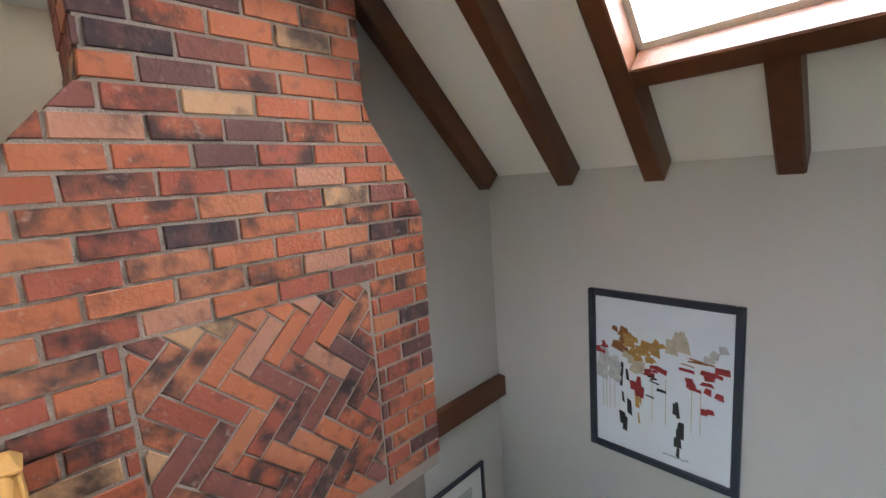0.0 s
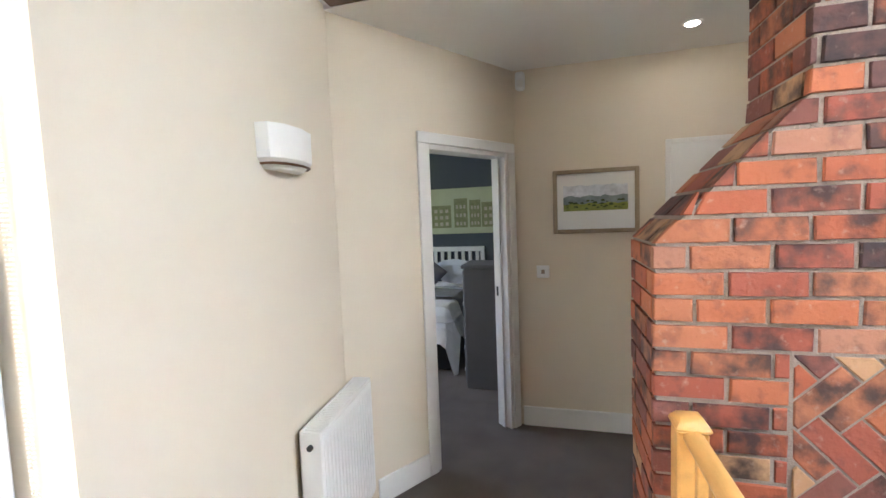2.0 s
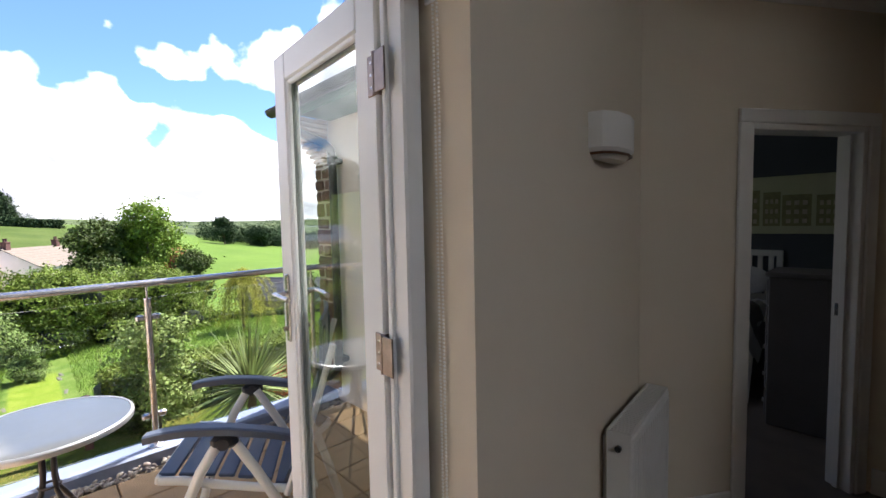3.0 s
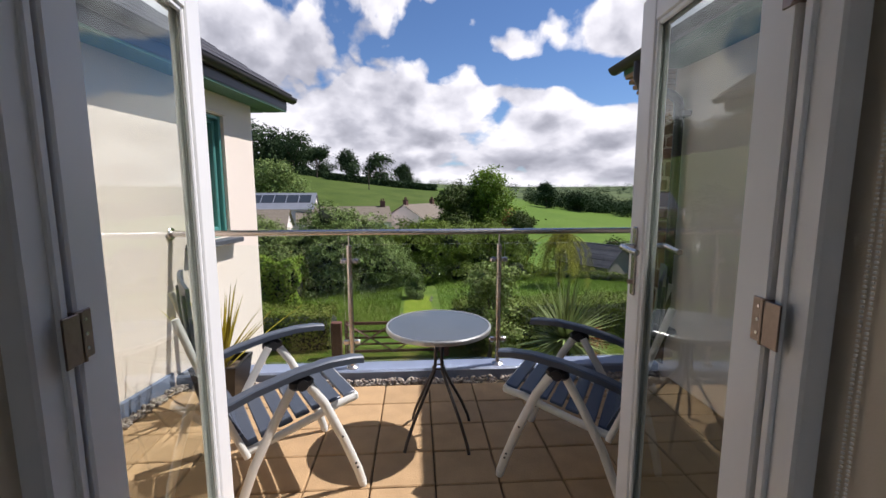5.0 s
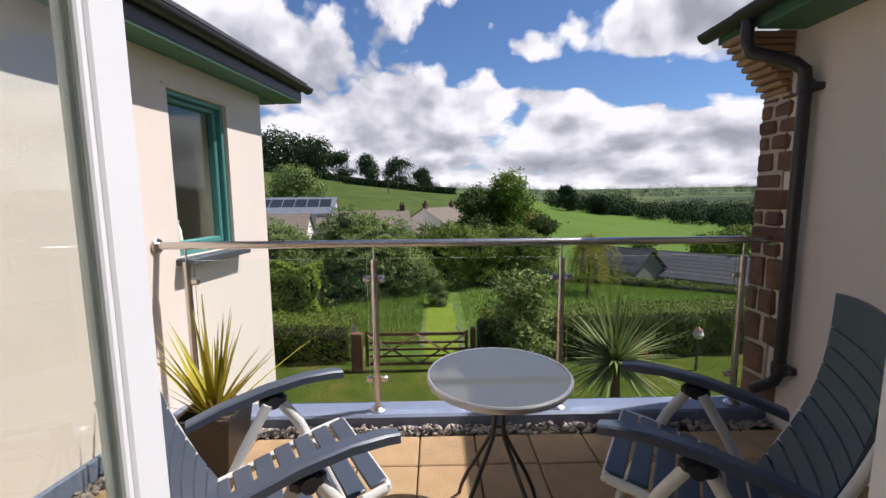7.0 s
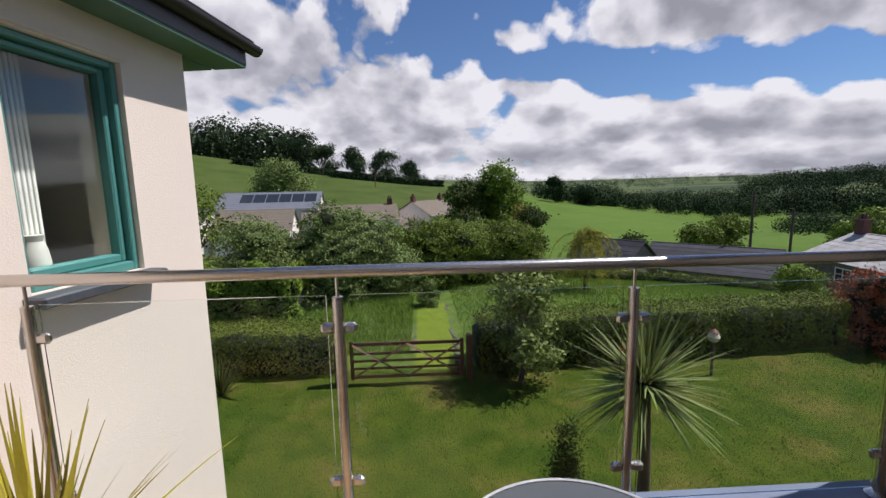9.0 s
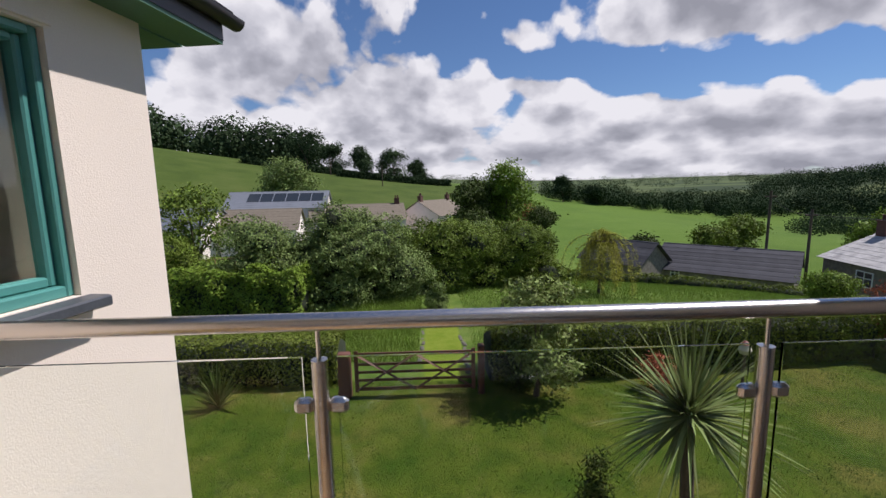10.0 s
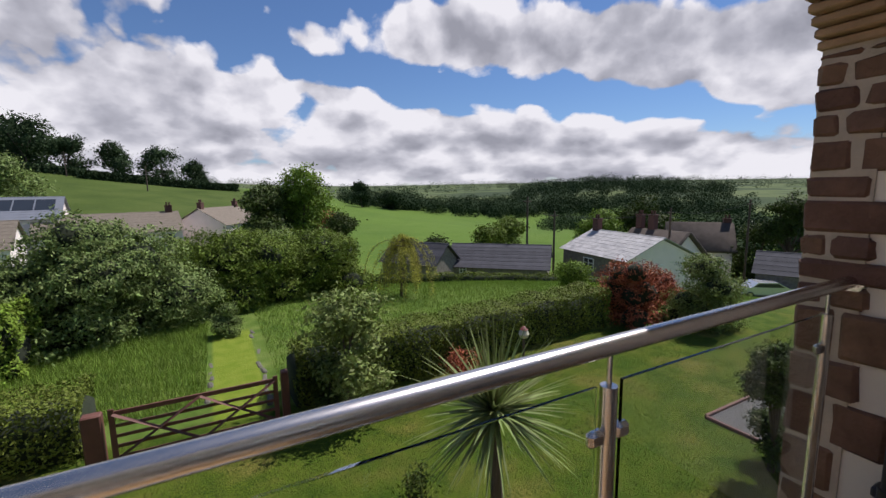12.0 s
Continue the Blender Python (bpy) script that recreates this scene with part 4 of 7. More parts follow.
def daubs(n, colour, u0, u1, w0, w1, sx, sz, tilt=20):
    """Brush marks; u runs from the viewer's left to right over the canvas, w upwards, both 0 to 1."""
    for _ in range(n):
        g = Shape()
        u, w_ = rng.uniform(u0, u1), rng.uniform(w0, w1)
        x = ax1 - 0.04 - u * (ax1 - ax0 - 0.08)
        zc = az0 + 0.04 + w_ * (az1 - az0 - 0.08)
        a, hx, hz = radians(rng.uniform(-tilt, tilt)), sx * rng.uniform(0.5, 1.2), sz * rng.uniform(0.5, 1.2)
        y = ay + 0.0125 + rng.uniform(0, 0.003)
        pts = [(-hx, -hz), (hx, -hz * rng.uniform(0.5, 1)), (hx * rng.uniform(0.6, 1), hz), (-hx * rng.uniform(0.5, 1), hz * rng.uniform(0.6, 1))]
        g.add([(x + p * math.cos(a) - q * math.sin(a), y, zc + p * math.sin(a) + q * math.cos(a)) for p, q in pts], [(0, 1, 2, 3)])
        part("brush_mark", g, PAINTS[colour], ap, smooth=0)


daubs(9, "grey", 0.05, 0.20, 0.48, 0.62, 0.035, 0.06)
daubs(8, "brown", 0.10, 0.26, 0.68, 0.80, 0.035, 0.03)
daubs(16, "ochre", 0.22, 0.54, 0.60, 0.76, 0.034, 0.03)
daubs(8, "beige", 0.26, 0.36, 0.55, 0.66, 0.03, 0.03)
daubs(5, "beige", 0.58, 0.70, 0.72, 0.84, 0.035, 0.045)
daubs(4, "grey", 0.82, 0.95, 0.70, 0.80, 0.03, 0.025)
daubs(7, "red", 0.02, 0.10, 0.60, 0.70, 0.022, 0.02)
daubs(5, "red", 0.30, 0.38, 0.40, 0.55, 0.02, 0.04, 10)
daubs(6, "red", 0.42, 0.55, 0.52, 0.60, 0.03, 0.014)
daubs(12, "red", 0.68, 0.94, 0.50, 0.68, 0.035, 0.018)
daubs(2, "red", 0.82, 0.86, 0.40, 0.42, 0.025, 0.02)
daubs(9, "black", 0.21, 0.30, 0.14, 0.55, 0.012, 0.05, 8)
daubs(8, "black", 0.62, 0.67, 0.10, 0.38, 0.014, 0.05, 8)
daubs(5, "black", 0.40, 0.55, 0.40, 0.56, 0.026, 0.008, 35)
daubs(4, "ochre", 0.33, 0.37, 0.18, 0.38, 0.010, 0.04, 8)
daubs(4, "brown", 0.70, 0.84, 0.64, 0.70, 0.05, 0.006, 12)
g = Shape()
for u in (0.06, 0.09, 0.12, 0.16, 0.46, 0.56, 0.74, 0.80):
    x = ax1 - 0.04 - u * (ax1 - ax0 - 0.08)
    g.box((x, ay + 0.0121, az0 + 0.28), (x + 0.004, ay + 0.0124, az0 + 0.55))
part("paint_drips", g, PAINTS["beige"], ap)
g = Shape().tube([(ax0 + 0.24 + 0.012 * i, ay + 0.013, az0 + 0.10 + 0.006 * math.sin(i * 2.1)) for i in range(12)], 0.0018, 5)
part("pencil_strokes", g, PAINTS["black"], ap)

t = thing("stair_picture", "dark framed picture hanging low in the stairwell", "picture")
g = Shape()
for a, b in (((-3.86, -1.2), (-3.83, -0.56)), ((-3.36, -1.2), (-3.33, -0.56)), ((-3.83, -0.59), (-3.36, -0.56)), ((-3.83, -1.2), (-3.36, -1.17))):
    g.box((2.035, a[0], a[1]), (2.059, b[0], b[1]), 0.004)
part("frame", g, NAVY, t)
part("mount", Shape().box((2.048, -3.83, -1.17), (2.058, -3.36, -0.59)), PAPER, t)
part("print", Shape().box((2.0465, -3.72, -1.06), (2.048, -3.47, -0.70)), PAINTS["grey"], t)

# newel and guard rail
nw = thing("stair_guard", "varnished pine newel post and guard rail by the stairwell", "railing")
part("newel", Shape().box((1.58, -1.60, 0.0), (1.67, -1.51, 0.865), 0.006), PINE, nw)
part("cap", Shape().box((1.573, -1.607, 0.865), (1.677, -1.503, 0.883), 0.006).lathe([(0.066, 0), (0.045, 0.02), (0.02, 0.028)], 4, pose(1.625, -1.555, 0.883, 0, 0, 45)), PINE, nw)
part("handrail", Shape().tube([(1.58, -1.555, 0.85), (0.62, -1.555, 0.85)], 0.031, 12, None, 0.8), PINE, nw)
part("newel", Shape().box((0.53, -1.60, 0.0), (0.62, -1.51, 0.90), 0.006), PINE, nw)
for i in range(7):
    x = 1.5 - i * 0.12
    part("spindle", Shape().box((x - 0.016, -1.571, 0.0), (x + 0.016, -1.539, 0.83), 0.004), PINE, nw)

# ---- bedroom ----
BLUE_WALL = mat("slate_blue_wall", (0.075, 0.085, 0.10), 0.85, vary=0.05, scale=1.5, bump=0.05)
g = Shape()
g.box((6.25, -2.4, 0), (6.35, 2.44, 2.6))
g.box((X1 + 0.3, 2.30, 0), (3.2, 2.44, 2.6))
g.box((3.2, 2.30, 0), (4.4, 2.44, 0.9))
g.box((3.2, 2.30, 2.1), (4.4, 2.44, 2.6))
g.box((4.4, 2.30, 0), (6.25, 2.44, 2.6))
g.box((3.40, -2.4, 0), (6.25, -2.3, 2.6))
g.box((2.25, 0.1, 0), (2.33, 2.30, 2.6))
struct("wall_bedroom", g, BLUE_WALL, "dark slate-blue bedroom wall", "wall")
struct("ceiling_bedroom", Shape().box((2.0, -2.4, 2.60), (6.35, 2.44, 2.7)), WHITE_CEIL, "white bedroom ceiling", "ceiling")
struct("floor_bedroom", Shape().box((3.285, -2.4, -0.3), (6.25, -0.0, -0.002)).box((2.25, 0.001, -0.3), (6.25, 2.44, -0.002)), CARPET, "grey-brown bedroom carpet", "floor")
bw = new("bedroom_daylight", bpy.data.lights.new("bedroom_daylight", "AREA"))
bw.data.shape, bw.data.size, bw.data.size_y, bw.data.energy, bw.data.color = "RECTANGLE", 1.15, 1.15, 1.6, (0.85, 0.93, 1.0)
bw.matrix_world = look((3.8, 2.55, 1.5), (3.8, 0.0, 1.4))
BED_WHITE = mat("white_linen", (0.74, 0.74, 0.75), 0.9, vary=0.08, scale=6, bump=0.5, bscale=18)
BED_GREY = mat("grey_throw", (0.20, 0.20, 0.205), 0.95, vary=0.2, scale=9, bump=0.5)
MAUVE = mat("grey_cushion", (0.13, 0.11, 0.115), 0.85, vary=0.15, scale=9, bump=0.3)
by0, by1, bx0, bx1 = -0.10, 1.42, 4.22, 6.19
bed = thing("bed", "white slatted double bed with a grey throw and white duvet", "bed")
part("headboard_frame", Shape().box((6.20, by0 - 0.03, 1.07), (6.24, by1 + 0.03, 1.14), 0.006).box((6.20, by0 - 0.03, 0.0), (6.24, by0 + 0.03, 1.07), 0.004).box((6.20, by1 - 0.03, 0.0), (6.24, by1 + 0.03, 1.07), 0.004).box((6.20, by0 + 0.03, 0.55), (6.24, by1 - 0.03, 0.62), 0.004), WHITE_GLOSS, bed)
for i in range(14):
    y = by0 + 0.08 + i * (by1 - by0 - 0.16) / 13
    part("slat", Shape().box((6.21, y - 0.025, 0.62), (6.23, y + 0.025, 1.07), 0.004), WHITE_GLOSS, bed)
part("base", Shape().box((bx0 + 0.06, by0 + 0.02, 0.0), (bx1, by1 - 0.02, 0.32), 0.02), BLACK, bed)
part("mattress", Shape().box((bx0 + 0.03, by0, 0.32), (bx1, by1, 0.56), 0.06), BED_WHITE, bed)


def cloth(nx, ny, fn):
    v = [fn(i / nx, j / ny) for i in range(nx + 1) for j in range(ny + 1)]
    f = [(i * (ny + 1) + j, (i + 1) * (ny + 1) + j, (i + 1) * (ny + 1) + j + 1, i * (ny + 1) + j + 1) for i in range(nx) for j in range(ny)]
    return Shape().add(v, f)


def duvet(x0, x1, z, drop):
    def fn(u, w_):
        x, s = x0 + (x1 - x0) * u, (w_ - 0.5) * 2
        y = 0.5 * (by0 + by1) + s * (0.5 * (by1 - by0) + 0.07)
        e = max(0, abs(s) - 0.86) / 0.14
        ez = max(0, 0.10 - u) / 0.10 if x0 < 4.5 else 0
        zz = z + 0.03 * noise.noise(Vector((x * 3, y * 3, z))) - (drop + 0.05 * math.sin(x * 14)) * e ** 0.7 - drop * ez ** 0.7
        return (x - 0.05 * ez, y, zz)
    return fn


part("duvet", cloth(36, 30, duvet(bx0 - 0.02, 5.6, 0.64, 0.34)), BED_WHITE, bed, "rumpled white duvet")
part("throw", cloth(14, 30, duvet(4.75, 5.30, 0.672, 0.36)), BED_GREY, bed, "grey throw")
for y, c in ((0.25, BED_WHITE), (1.05, BED_WHITE)):
    part("pillow", Shape().lathe([(0.02, -0.08), (0.2, -0.06), (0.27, 0), (0.2, 0.06), (0.02, 0.08)], 16, pose(6.0, y, 0.80, 0, 62, 0) @ Matrix.Diagonal((0.8, 1.25, 1, 1))), c, bed)
part("cushion", Shape().lathe([(0.02, -0.07), (0.16, -0.05), (0.23, 0), (0.16, 0.05), (0.02, 0.07)], 4, pose(5.80, 0.55, 0.82, 0, 62, 0)), MAUVE, bed, "grey-mauve cushion")
CHEST = mat("grey_painted_chest", (0.16, 0.155, 0.16), 0.6, vary=0.1, scale=5, bump=0.1)
ch = thing("chest_of_drawers", "grey painted chest of drawers with white knobs", "drawers", m=pose(3.86, -0.33, 0))
part("body", Shape().box((0, -0.42, 0.0), (0.42, 0.0, 1.10), 0.006), CHEST, ch)
part("top", Shape().box((-0.015, -0.435, 1.10), (0.435, 0.02, 1.135), 0.008), CHEST, ch)
for i in range(5):
    d = part("drawer", Shape().box((0.02, 0.0, 0.06 + i * 0.206), (0.40, 0.014, 0.255 + i * 0.206), 0.005), CHEST, ch)
    for x in (0.11, 0.31):
        part("knob", Shape().tube([(x, 0.014, 0.143 + i * 0.206), (x, 0.036, 0.143 + i * 0.206)], [0.008, 0.018], 12), WHITE_GLOSS, d)
mp = thing("canvas_print", "long pale green canvas print of terraced houses", "picture")
part("canvas", Shape().box((6.215, -0.65, 1.33), (6.248, 1.9, 1.99), 0.004), mat("pale_green_canvas", (0.48, 0.50, 0.33), 0.8, vary=0.1, scale=5, bump=0.1), mp)
rng = random.Random(3)
OLIVE = mat("print_olive", (0.23, 0.23, 0.12), 0.8, vary=0.3, scale=20, bump=0.05)
y = -0.6
while y < 1.7:
    wd, hh = rng.uniform(0.16, 0.32), rng.uniform(0.24, 0.42)
    h_ = part("printed_house", Shape().box((6.2125, y, 1.42), (6.2145, y + wd, 1.42 + hh)), OLIVE, mp)
    for r in range(3):
        for c in range(3):
            part("printed_window", Shape().box((6.2105, y + wd * (0.14 + 0.28 * c), 1.45 + r * hh * 0.29), (6.2122, y + wd * (0.30 + 0.28 * c), 1.45 + r * hh * 0.29 + 0.05)), PAINTS["beige"], h_)
    y += wd + rng.uniform(0.01, 0.09)

# ---- balcony furniture ----


def garden_chair(m, label):
    """Faces local +x; the seat's middle is near the origin."""
    t = thing("garden_chair", label, "chair", m, group="garden chairs")
    hw = 0.30

    for s in (-1, 1):
        y = s * hw
        arm = [(-0.30, 0.615), (-0.18, 0.655), (0.0, 0.695), (0.15, 0.71), (0.27, 0.705), (0.32, 0.695)]
        v, f = [], []
        for x, z in arm:
            w_ = 0.026 if x > 0.3 else 0.031
            v += [(x, y - w_, z - 0.034), (x, y + w_, z - 0.034), (x, y + w_, z - 0.006), (x, y + w_ - 0.008, z), (x, y - w_ + 0.008, z), (x, y - w_, z - 0.006)]
        k = len(arm)
        f = [(i * 6 + a, i * 6 + (a + 1) % 6, i * 6 + 6 + (a + 1) % 6, i * 6 + 6 + a) for i in range(k - 1) for a in range(6)] + [tuple(range(5, -1, -1)), tuple(range((k - 1) * 6, k * 6))]
        part("armrest", Shape().add(v, f), CHAIR_SLAT, t, "slate-grey plastic armrest")
        part("hub", Shape().box((-0.035, y - 0.024, 0.595), (0.075, y + 0.024, 0.655), 0.018).tube([(0.02, y - 0.03, 0.622), (0.02, y + 0.03, 0.622)], 0.026, 14), BLACK, t, "black pivot joint")
        yl = y + s * 0.004
        fl = part("front_leg", Shape().tube([(0.045, yl, 0.62), (0.12, yl, 0.50), (0.21, yl, 0.29), (0.28, yl, 0.10), (0.305, yl, 0.012)], 0.0165, 12, None, 1.35), CHAIR_TUBE, t, "white metal leg")
        part("foot_cap", Shape().tube([(0.300, yl, 0.03), (0.307, yl, 0.0)], 0.019, 12), CHAIR_TUBE, fl)
        for zx in ((0.20, 0.31), (0.265, 0.145), (0.273, 0.12)):
            part("rivet", Shape().tube([(zx[0], yl - 0.018, zx[1]), (zx[0], yl + 0.018, zx[1])], 0.006, 8), BLACK, fl)
        yr = y - s * 0.022
        rl = part("rear_leg", Shape().tube([(-0.005, yr, 0.62), (-0.10, yr, 0.46), (-0.20, yr, 0.27), (-0.30, yr, 0.012)], 0.0165, 12, None, 1.35), CHAIR_TUBE, t, "white metal leg")
        part("foot_cap", Shape().tube([(-0.294, yr, 0.03), (-0.302, yr, 0.0)], 0.019, 12), CHAIR_TUBE, rl)
        part("back_stay", Shape().tube([(-0.22, yr, 0.33), (-0.36, yr - s * 0.006, 0.70), (-0.45, yr - s * 0.006, 1.0)], 0.012, 10, None, 1.3), CHAIR_TUBE, t, "white metal back stay")
        rail = [(-0.24, 0.345), (-0.10, 0.375), (0.08, 0.42), (0.20, 0.455), (0.29, 0.468)]
        part("seat_rail", Shape().tube([(x, s * 0.262, z) for x, z in rail], 0.014, 10, None, 1.4), CHAIR_TUBE, t, "white seat rail")
    # seat slats run across; each follows the curve of the rails
    n = 7
    for i in range(n):
        u = i / (n - 1)
        x = -0.20 + 0.47 * u
        z = 0.352 + 0.115 * u ** 0.9 + 0.012 * math.sin(u * math.pi)
        tilt = -13 + 4 * u
        g = Shape().box((-0.0335, -0.245, -0.006), (0.0335, 0.245, 0.010), 0.005, pose(x, 0, z + 0.012, 0, tilt, 0))
        part("seat_slat", g, CHAIR_SLAT, t)
    part("seat_front", Shape().box((-0.012, -0.262, -0.022), (0.012, 0.262, 0.02), 0.008, pose(0.30, 0, 0.468, 0, -10, 0)), CHAIR_TUBE, t, "white front rail")
    # backrest slats
    nb = 11
    for i in range(nb):
        u = i / (nb - 1)
        x = -0.235 - 0.175 * u - 0.05 * math.sin(u * math.pi)
        z = 0.40 + 0.69 * u
        lean = math.degrees(math.atan2(0.175 + 0.05 * math.pi * math.cos(u * math.pi), 0.69))
        hgt = 0.0315 if i < nb - 1 else 0.038
        g = Shape()
        k = 8
        v, f = [], []
        for j in range(k + 1):
            yy = -0.255 + 0.51 * j / k
            dz = -0.014 * (2 * yy / 0.51) ** 2 if i == nb - 1 else 0
            dx = 0.018 * (2 * yy / 0.51) ** 2
            v += [(dx, yy, -hgt), (dx, yy, hgt + dz), (dx - 0.014, yy, hgt + dz), (dx - 0.014, yy, -hgt)]
        f = [(j * 4 + a, j * 4 + (a + 1) % 4, j * 4 + 4 + (a + 1) % 4, j * 4 + 4 + a) for j in range(k) for a in range(4)] + [(3, 2, 1, 0), (k * 4, k * 4 + 1, k * 4 + 2, k * 4 + 3)]
        g.add(v, f, pose(x, 0, z, 0, -lean, 0))
        part("back_slat", g, CHAIR_SLAT, t)
    g = Shape()
    for s in (-1, 0, 1):
        pts = []
        for i in range(12):
            u = i / 11
            pts.append((-0.235 - 0.175 * u - 0.05 * math.sin(u * math.pi) - 0.014 + 0.012 * abs(s), s * 0.235, 0.385 + 0.70 * u))
        g.tube(pts, 0.010, 8)
    part("back_ribs", g, CHAIR_SLAT, t)
    return t


garden_chair(pose(-0.80, 1.30, 0, 0, 0, 30), "slate-grey slatted garden chair with white legs, partly in sun")
garden_chair(pose(0.75, 1.32, 0, 0, 0, 149), "slate-grey slatted garden chair with white legs, in shade")

tb = thing("bistro_table", "round grey glass bistro table on dark metal legs", "table", pose(0.03, 1.60, 0))
part("top", Shape().lathe([(0.296, 0.703), (0.300, 0.706), (0.300, 0.712), (0.296, 0.715)], 64), TABLE_TOP, tb, "frosted grey glass top")
pr = [(0.299, 0.690), (0.309, 0.690), (0.312, 0.700), (0.311, 0.712), (0.306, 0.718), (0.299, 0.7165)]
g = Shape()
seg = 64
v = [(r * math.cos(2 * math.pi * s / seg), r * math.sin(2 * math.pi * s / seg), z) for r, z in pr for s in range(seg)]
f = [(k * seg + s, k * seg + (s + 1) % seg, ((k + 1) % 6) * seg + (s + 1) % seg, ((k + 1) % 6) * seg + s) for k in range(6) for s in range(seg)]
part("rim", g.add(v, f), mat("pale_metal_rim", (0.50, 0.50, 0.49), 0.35, 0.7), tb, "pale metal rim")
for i in range(4):
    a = radians(38 + 90 * i)
    c, s = math.cos(a), math.sin(a)
    pts = [(0.10, 0.69), (0.05, 0.67), (0.028, 0.60), (0.026, 0.50), (0.035, 0.43), (0.10, 0.32), (0.19, 0.17), (0.245, 0.06), (0.262, 0.006)]
    part("leg", Shape().tube([(r * c, r * s, z) for r, z in pts], 0.0095, 10), TABLE_LEG, tb)
part("leg_ring", Shape().tube([(0.036 * math.cos(i * 0.5236), 0.036 * math.sin(i * 0.5236), 0.45) for i in range(13)], 0.006, 8), TABLE_LEG, tb)


def spiky(name, label, n, length, width, base, material, rng, lift=(15, 80), droop=0.5, parent=None, m=None):
    """Sword leaves that rise from a point, arch over and taper."""
    g = Shape()
    for i in range(n):
        az, el = rng.uniform(0, 2 * math.pi), radians(rng.uniform(*lift))
        ln = length * rng.uniform(0.65, 1.1)
        d = Vector((math.cos(az) * math.cos(el), math.sin(az) * math.cos(el), math.sin(el)))
        side = Vector((-math.sin(az), math.cos(az), 0))
        p = Vector(base) + Vector((rng.uniform(-1, 1), rng.uniform(-1, 1), rng.uniform(-0.5, 1))) * 0.02
        v = []
        for k in range(7):
            u = k / 6
            w_ = width * (0.55 + 0.45 * math.sin(math.pi * min(1, u * 1.6))) * (1 - u ** 3) + 0.0008
            v += [tuple(p - side * w_ + Vector((0, 0, 0.25 * w_))), tuple(p), tuple(p + side * w_ + Vector((0, 0, 0.25 * w_)))]
            d = (d + Vector((0, 0, -droop * 0.16 * u * (1.2 - d.z * 0.6)))).normalized()
            p = p + d * ln / 6
        f = []
        for k in range(6):
            o = k * 3
            f += [(o, o + 1, o + 4, o + 3), (o + 1, o + 2, o + 5, o + 4)]
        g.add(v, f)
    return g


pl = thing("potted_phormium", "yellow-striped spiky plant in a dark square pot", "plant", pose(-1.43, 2.02, 0))
POT = mat("dark_pot", (0.014, 0.013, 0.013), 0.45, vary=0.15, scale=8, bump=0.1)
v = [(sx * a, sy * a, z) for z, a in ((0, 0.10), (0.33, 0.145), (0.345, 0.15), (0.36, 0.15), (0.36, 0.13), (0.30, 0.125)) for sx, sy in ((-1, -1), (1, -1), (1, 1), (-1, 1))]
f = [(k * 4 + a, k * 4 + (a + 1) % 4, k * 4 + 4 + (a + 1) % 4, k * 4 + 4 + a) for k in range(5) for a in range(4)] + [(3, 2, 1, 0)]
part("pot", Shape().add(v, f), POT, pl)
part("soil", Shape().box((-0.124, -0.124, 0.27), (0.124, 0.124, 0.31), 0.01), JOINT, pl)
part("leaves", spiky("leaves", "", 46, 0.62, 0.013, (0, 0, 0.30), YELLOW_LEAF, random.Random(2), (35, 88), 0.55), YELLOW_LEAF, pl, smooth=60)

# ---- ground ----
gm = bpy.data.materials.new("grassland")
gm.use_nodes = True
nt = gm.node_tree
N, L = nt.nodes.new, nt.links.new
bs = nt.nodes["Principled BSDF"]
bs.inputs["Roughness"].default_value = 1.0
bs.inputs["Specular IOR Level"].default_value = 0.15
geo = N("ShaderNodeNewGeometry")
sp = N("ShaderNodeSeparateXYZ")
L(geo.outputs["Position"], sp.inputs[0])


def tex(scale, detail=4.0, stretch=(1, 1, 1)):
    mp_, n_ = N("ShaderNodeMapping"), N("ShaderNodeTexNoise")
    mp_.inputs["Scale"].default_value = stretch
    L(geo.outputs["Position"], mp_.inputs[0])
    L(mp_.outputs[0], n_.inputs["Vector"])
    n_.inputs["Scale"].default_value, n_.inputs["Detail"].default_value = scale, detail
    return n_.outputs["Fac"]


def band(v, stops):
    r = N("ShaderNodeValToRGB")
    e = r.color_ramp.elements
    while len(e) < len(stops):
        e.new(0.5)
    for k, (p, c) in enumerate(stops):
        e[k].position, e[k].color = p, (*c, 1)
    L(v, r.inputs[0])
    return r.outputs["Color"]


def step(v, a, b):
    n_ = N("ShaderNodeMapRange")
    n_.interpolation_type = "SMOOTHSTEP"
    L(v, n_.inputs["Value"])
    n_.inputs["From Min"].default_value, n_.inputs["From Max"].default_value = a, b
    return n_.outputs["Result"]


def blend(f_, a, b):
    n_ = N("ShaderNodeMix")
    n_.data_type = "RGBA"
    L(f_, n_.inputs["Factor"])
    L(a, n_.inputs["A"])
    L(b, n_.inputs["B"])
    return n_.outputs["Result"]


def math2(op, a, b):
    n_ = N("ShaderNodeMath")
    n_.operation = op
    for k, v_ in enumerate((a, b)):
        if isinstance(v_, (int, float)):
            n_.inputs[k].default_value = v_
        else:
            L(v_, n_.inputs[k])
    return n_.outputs[0]


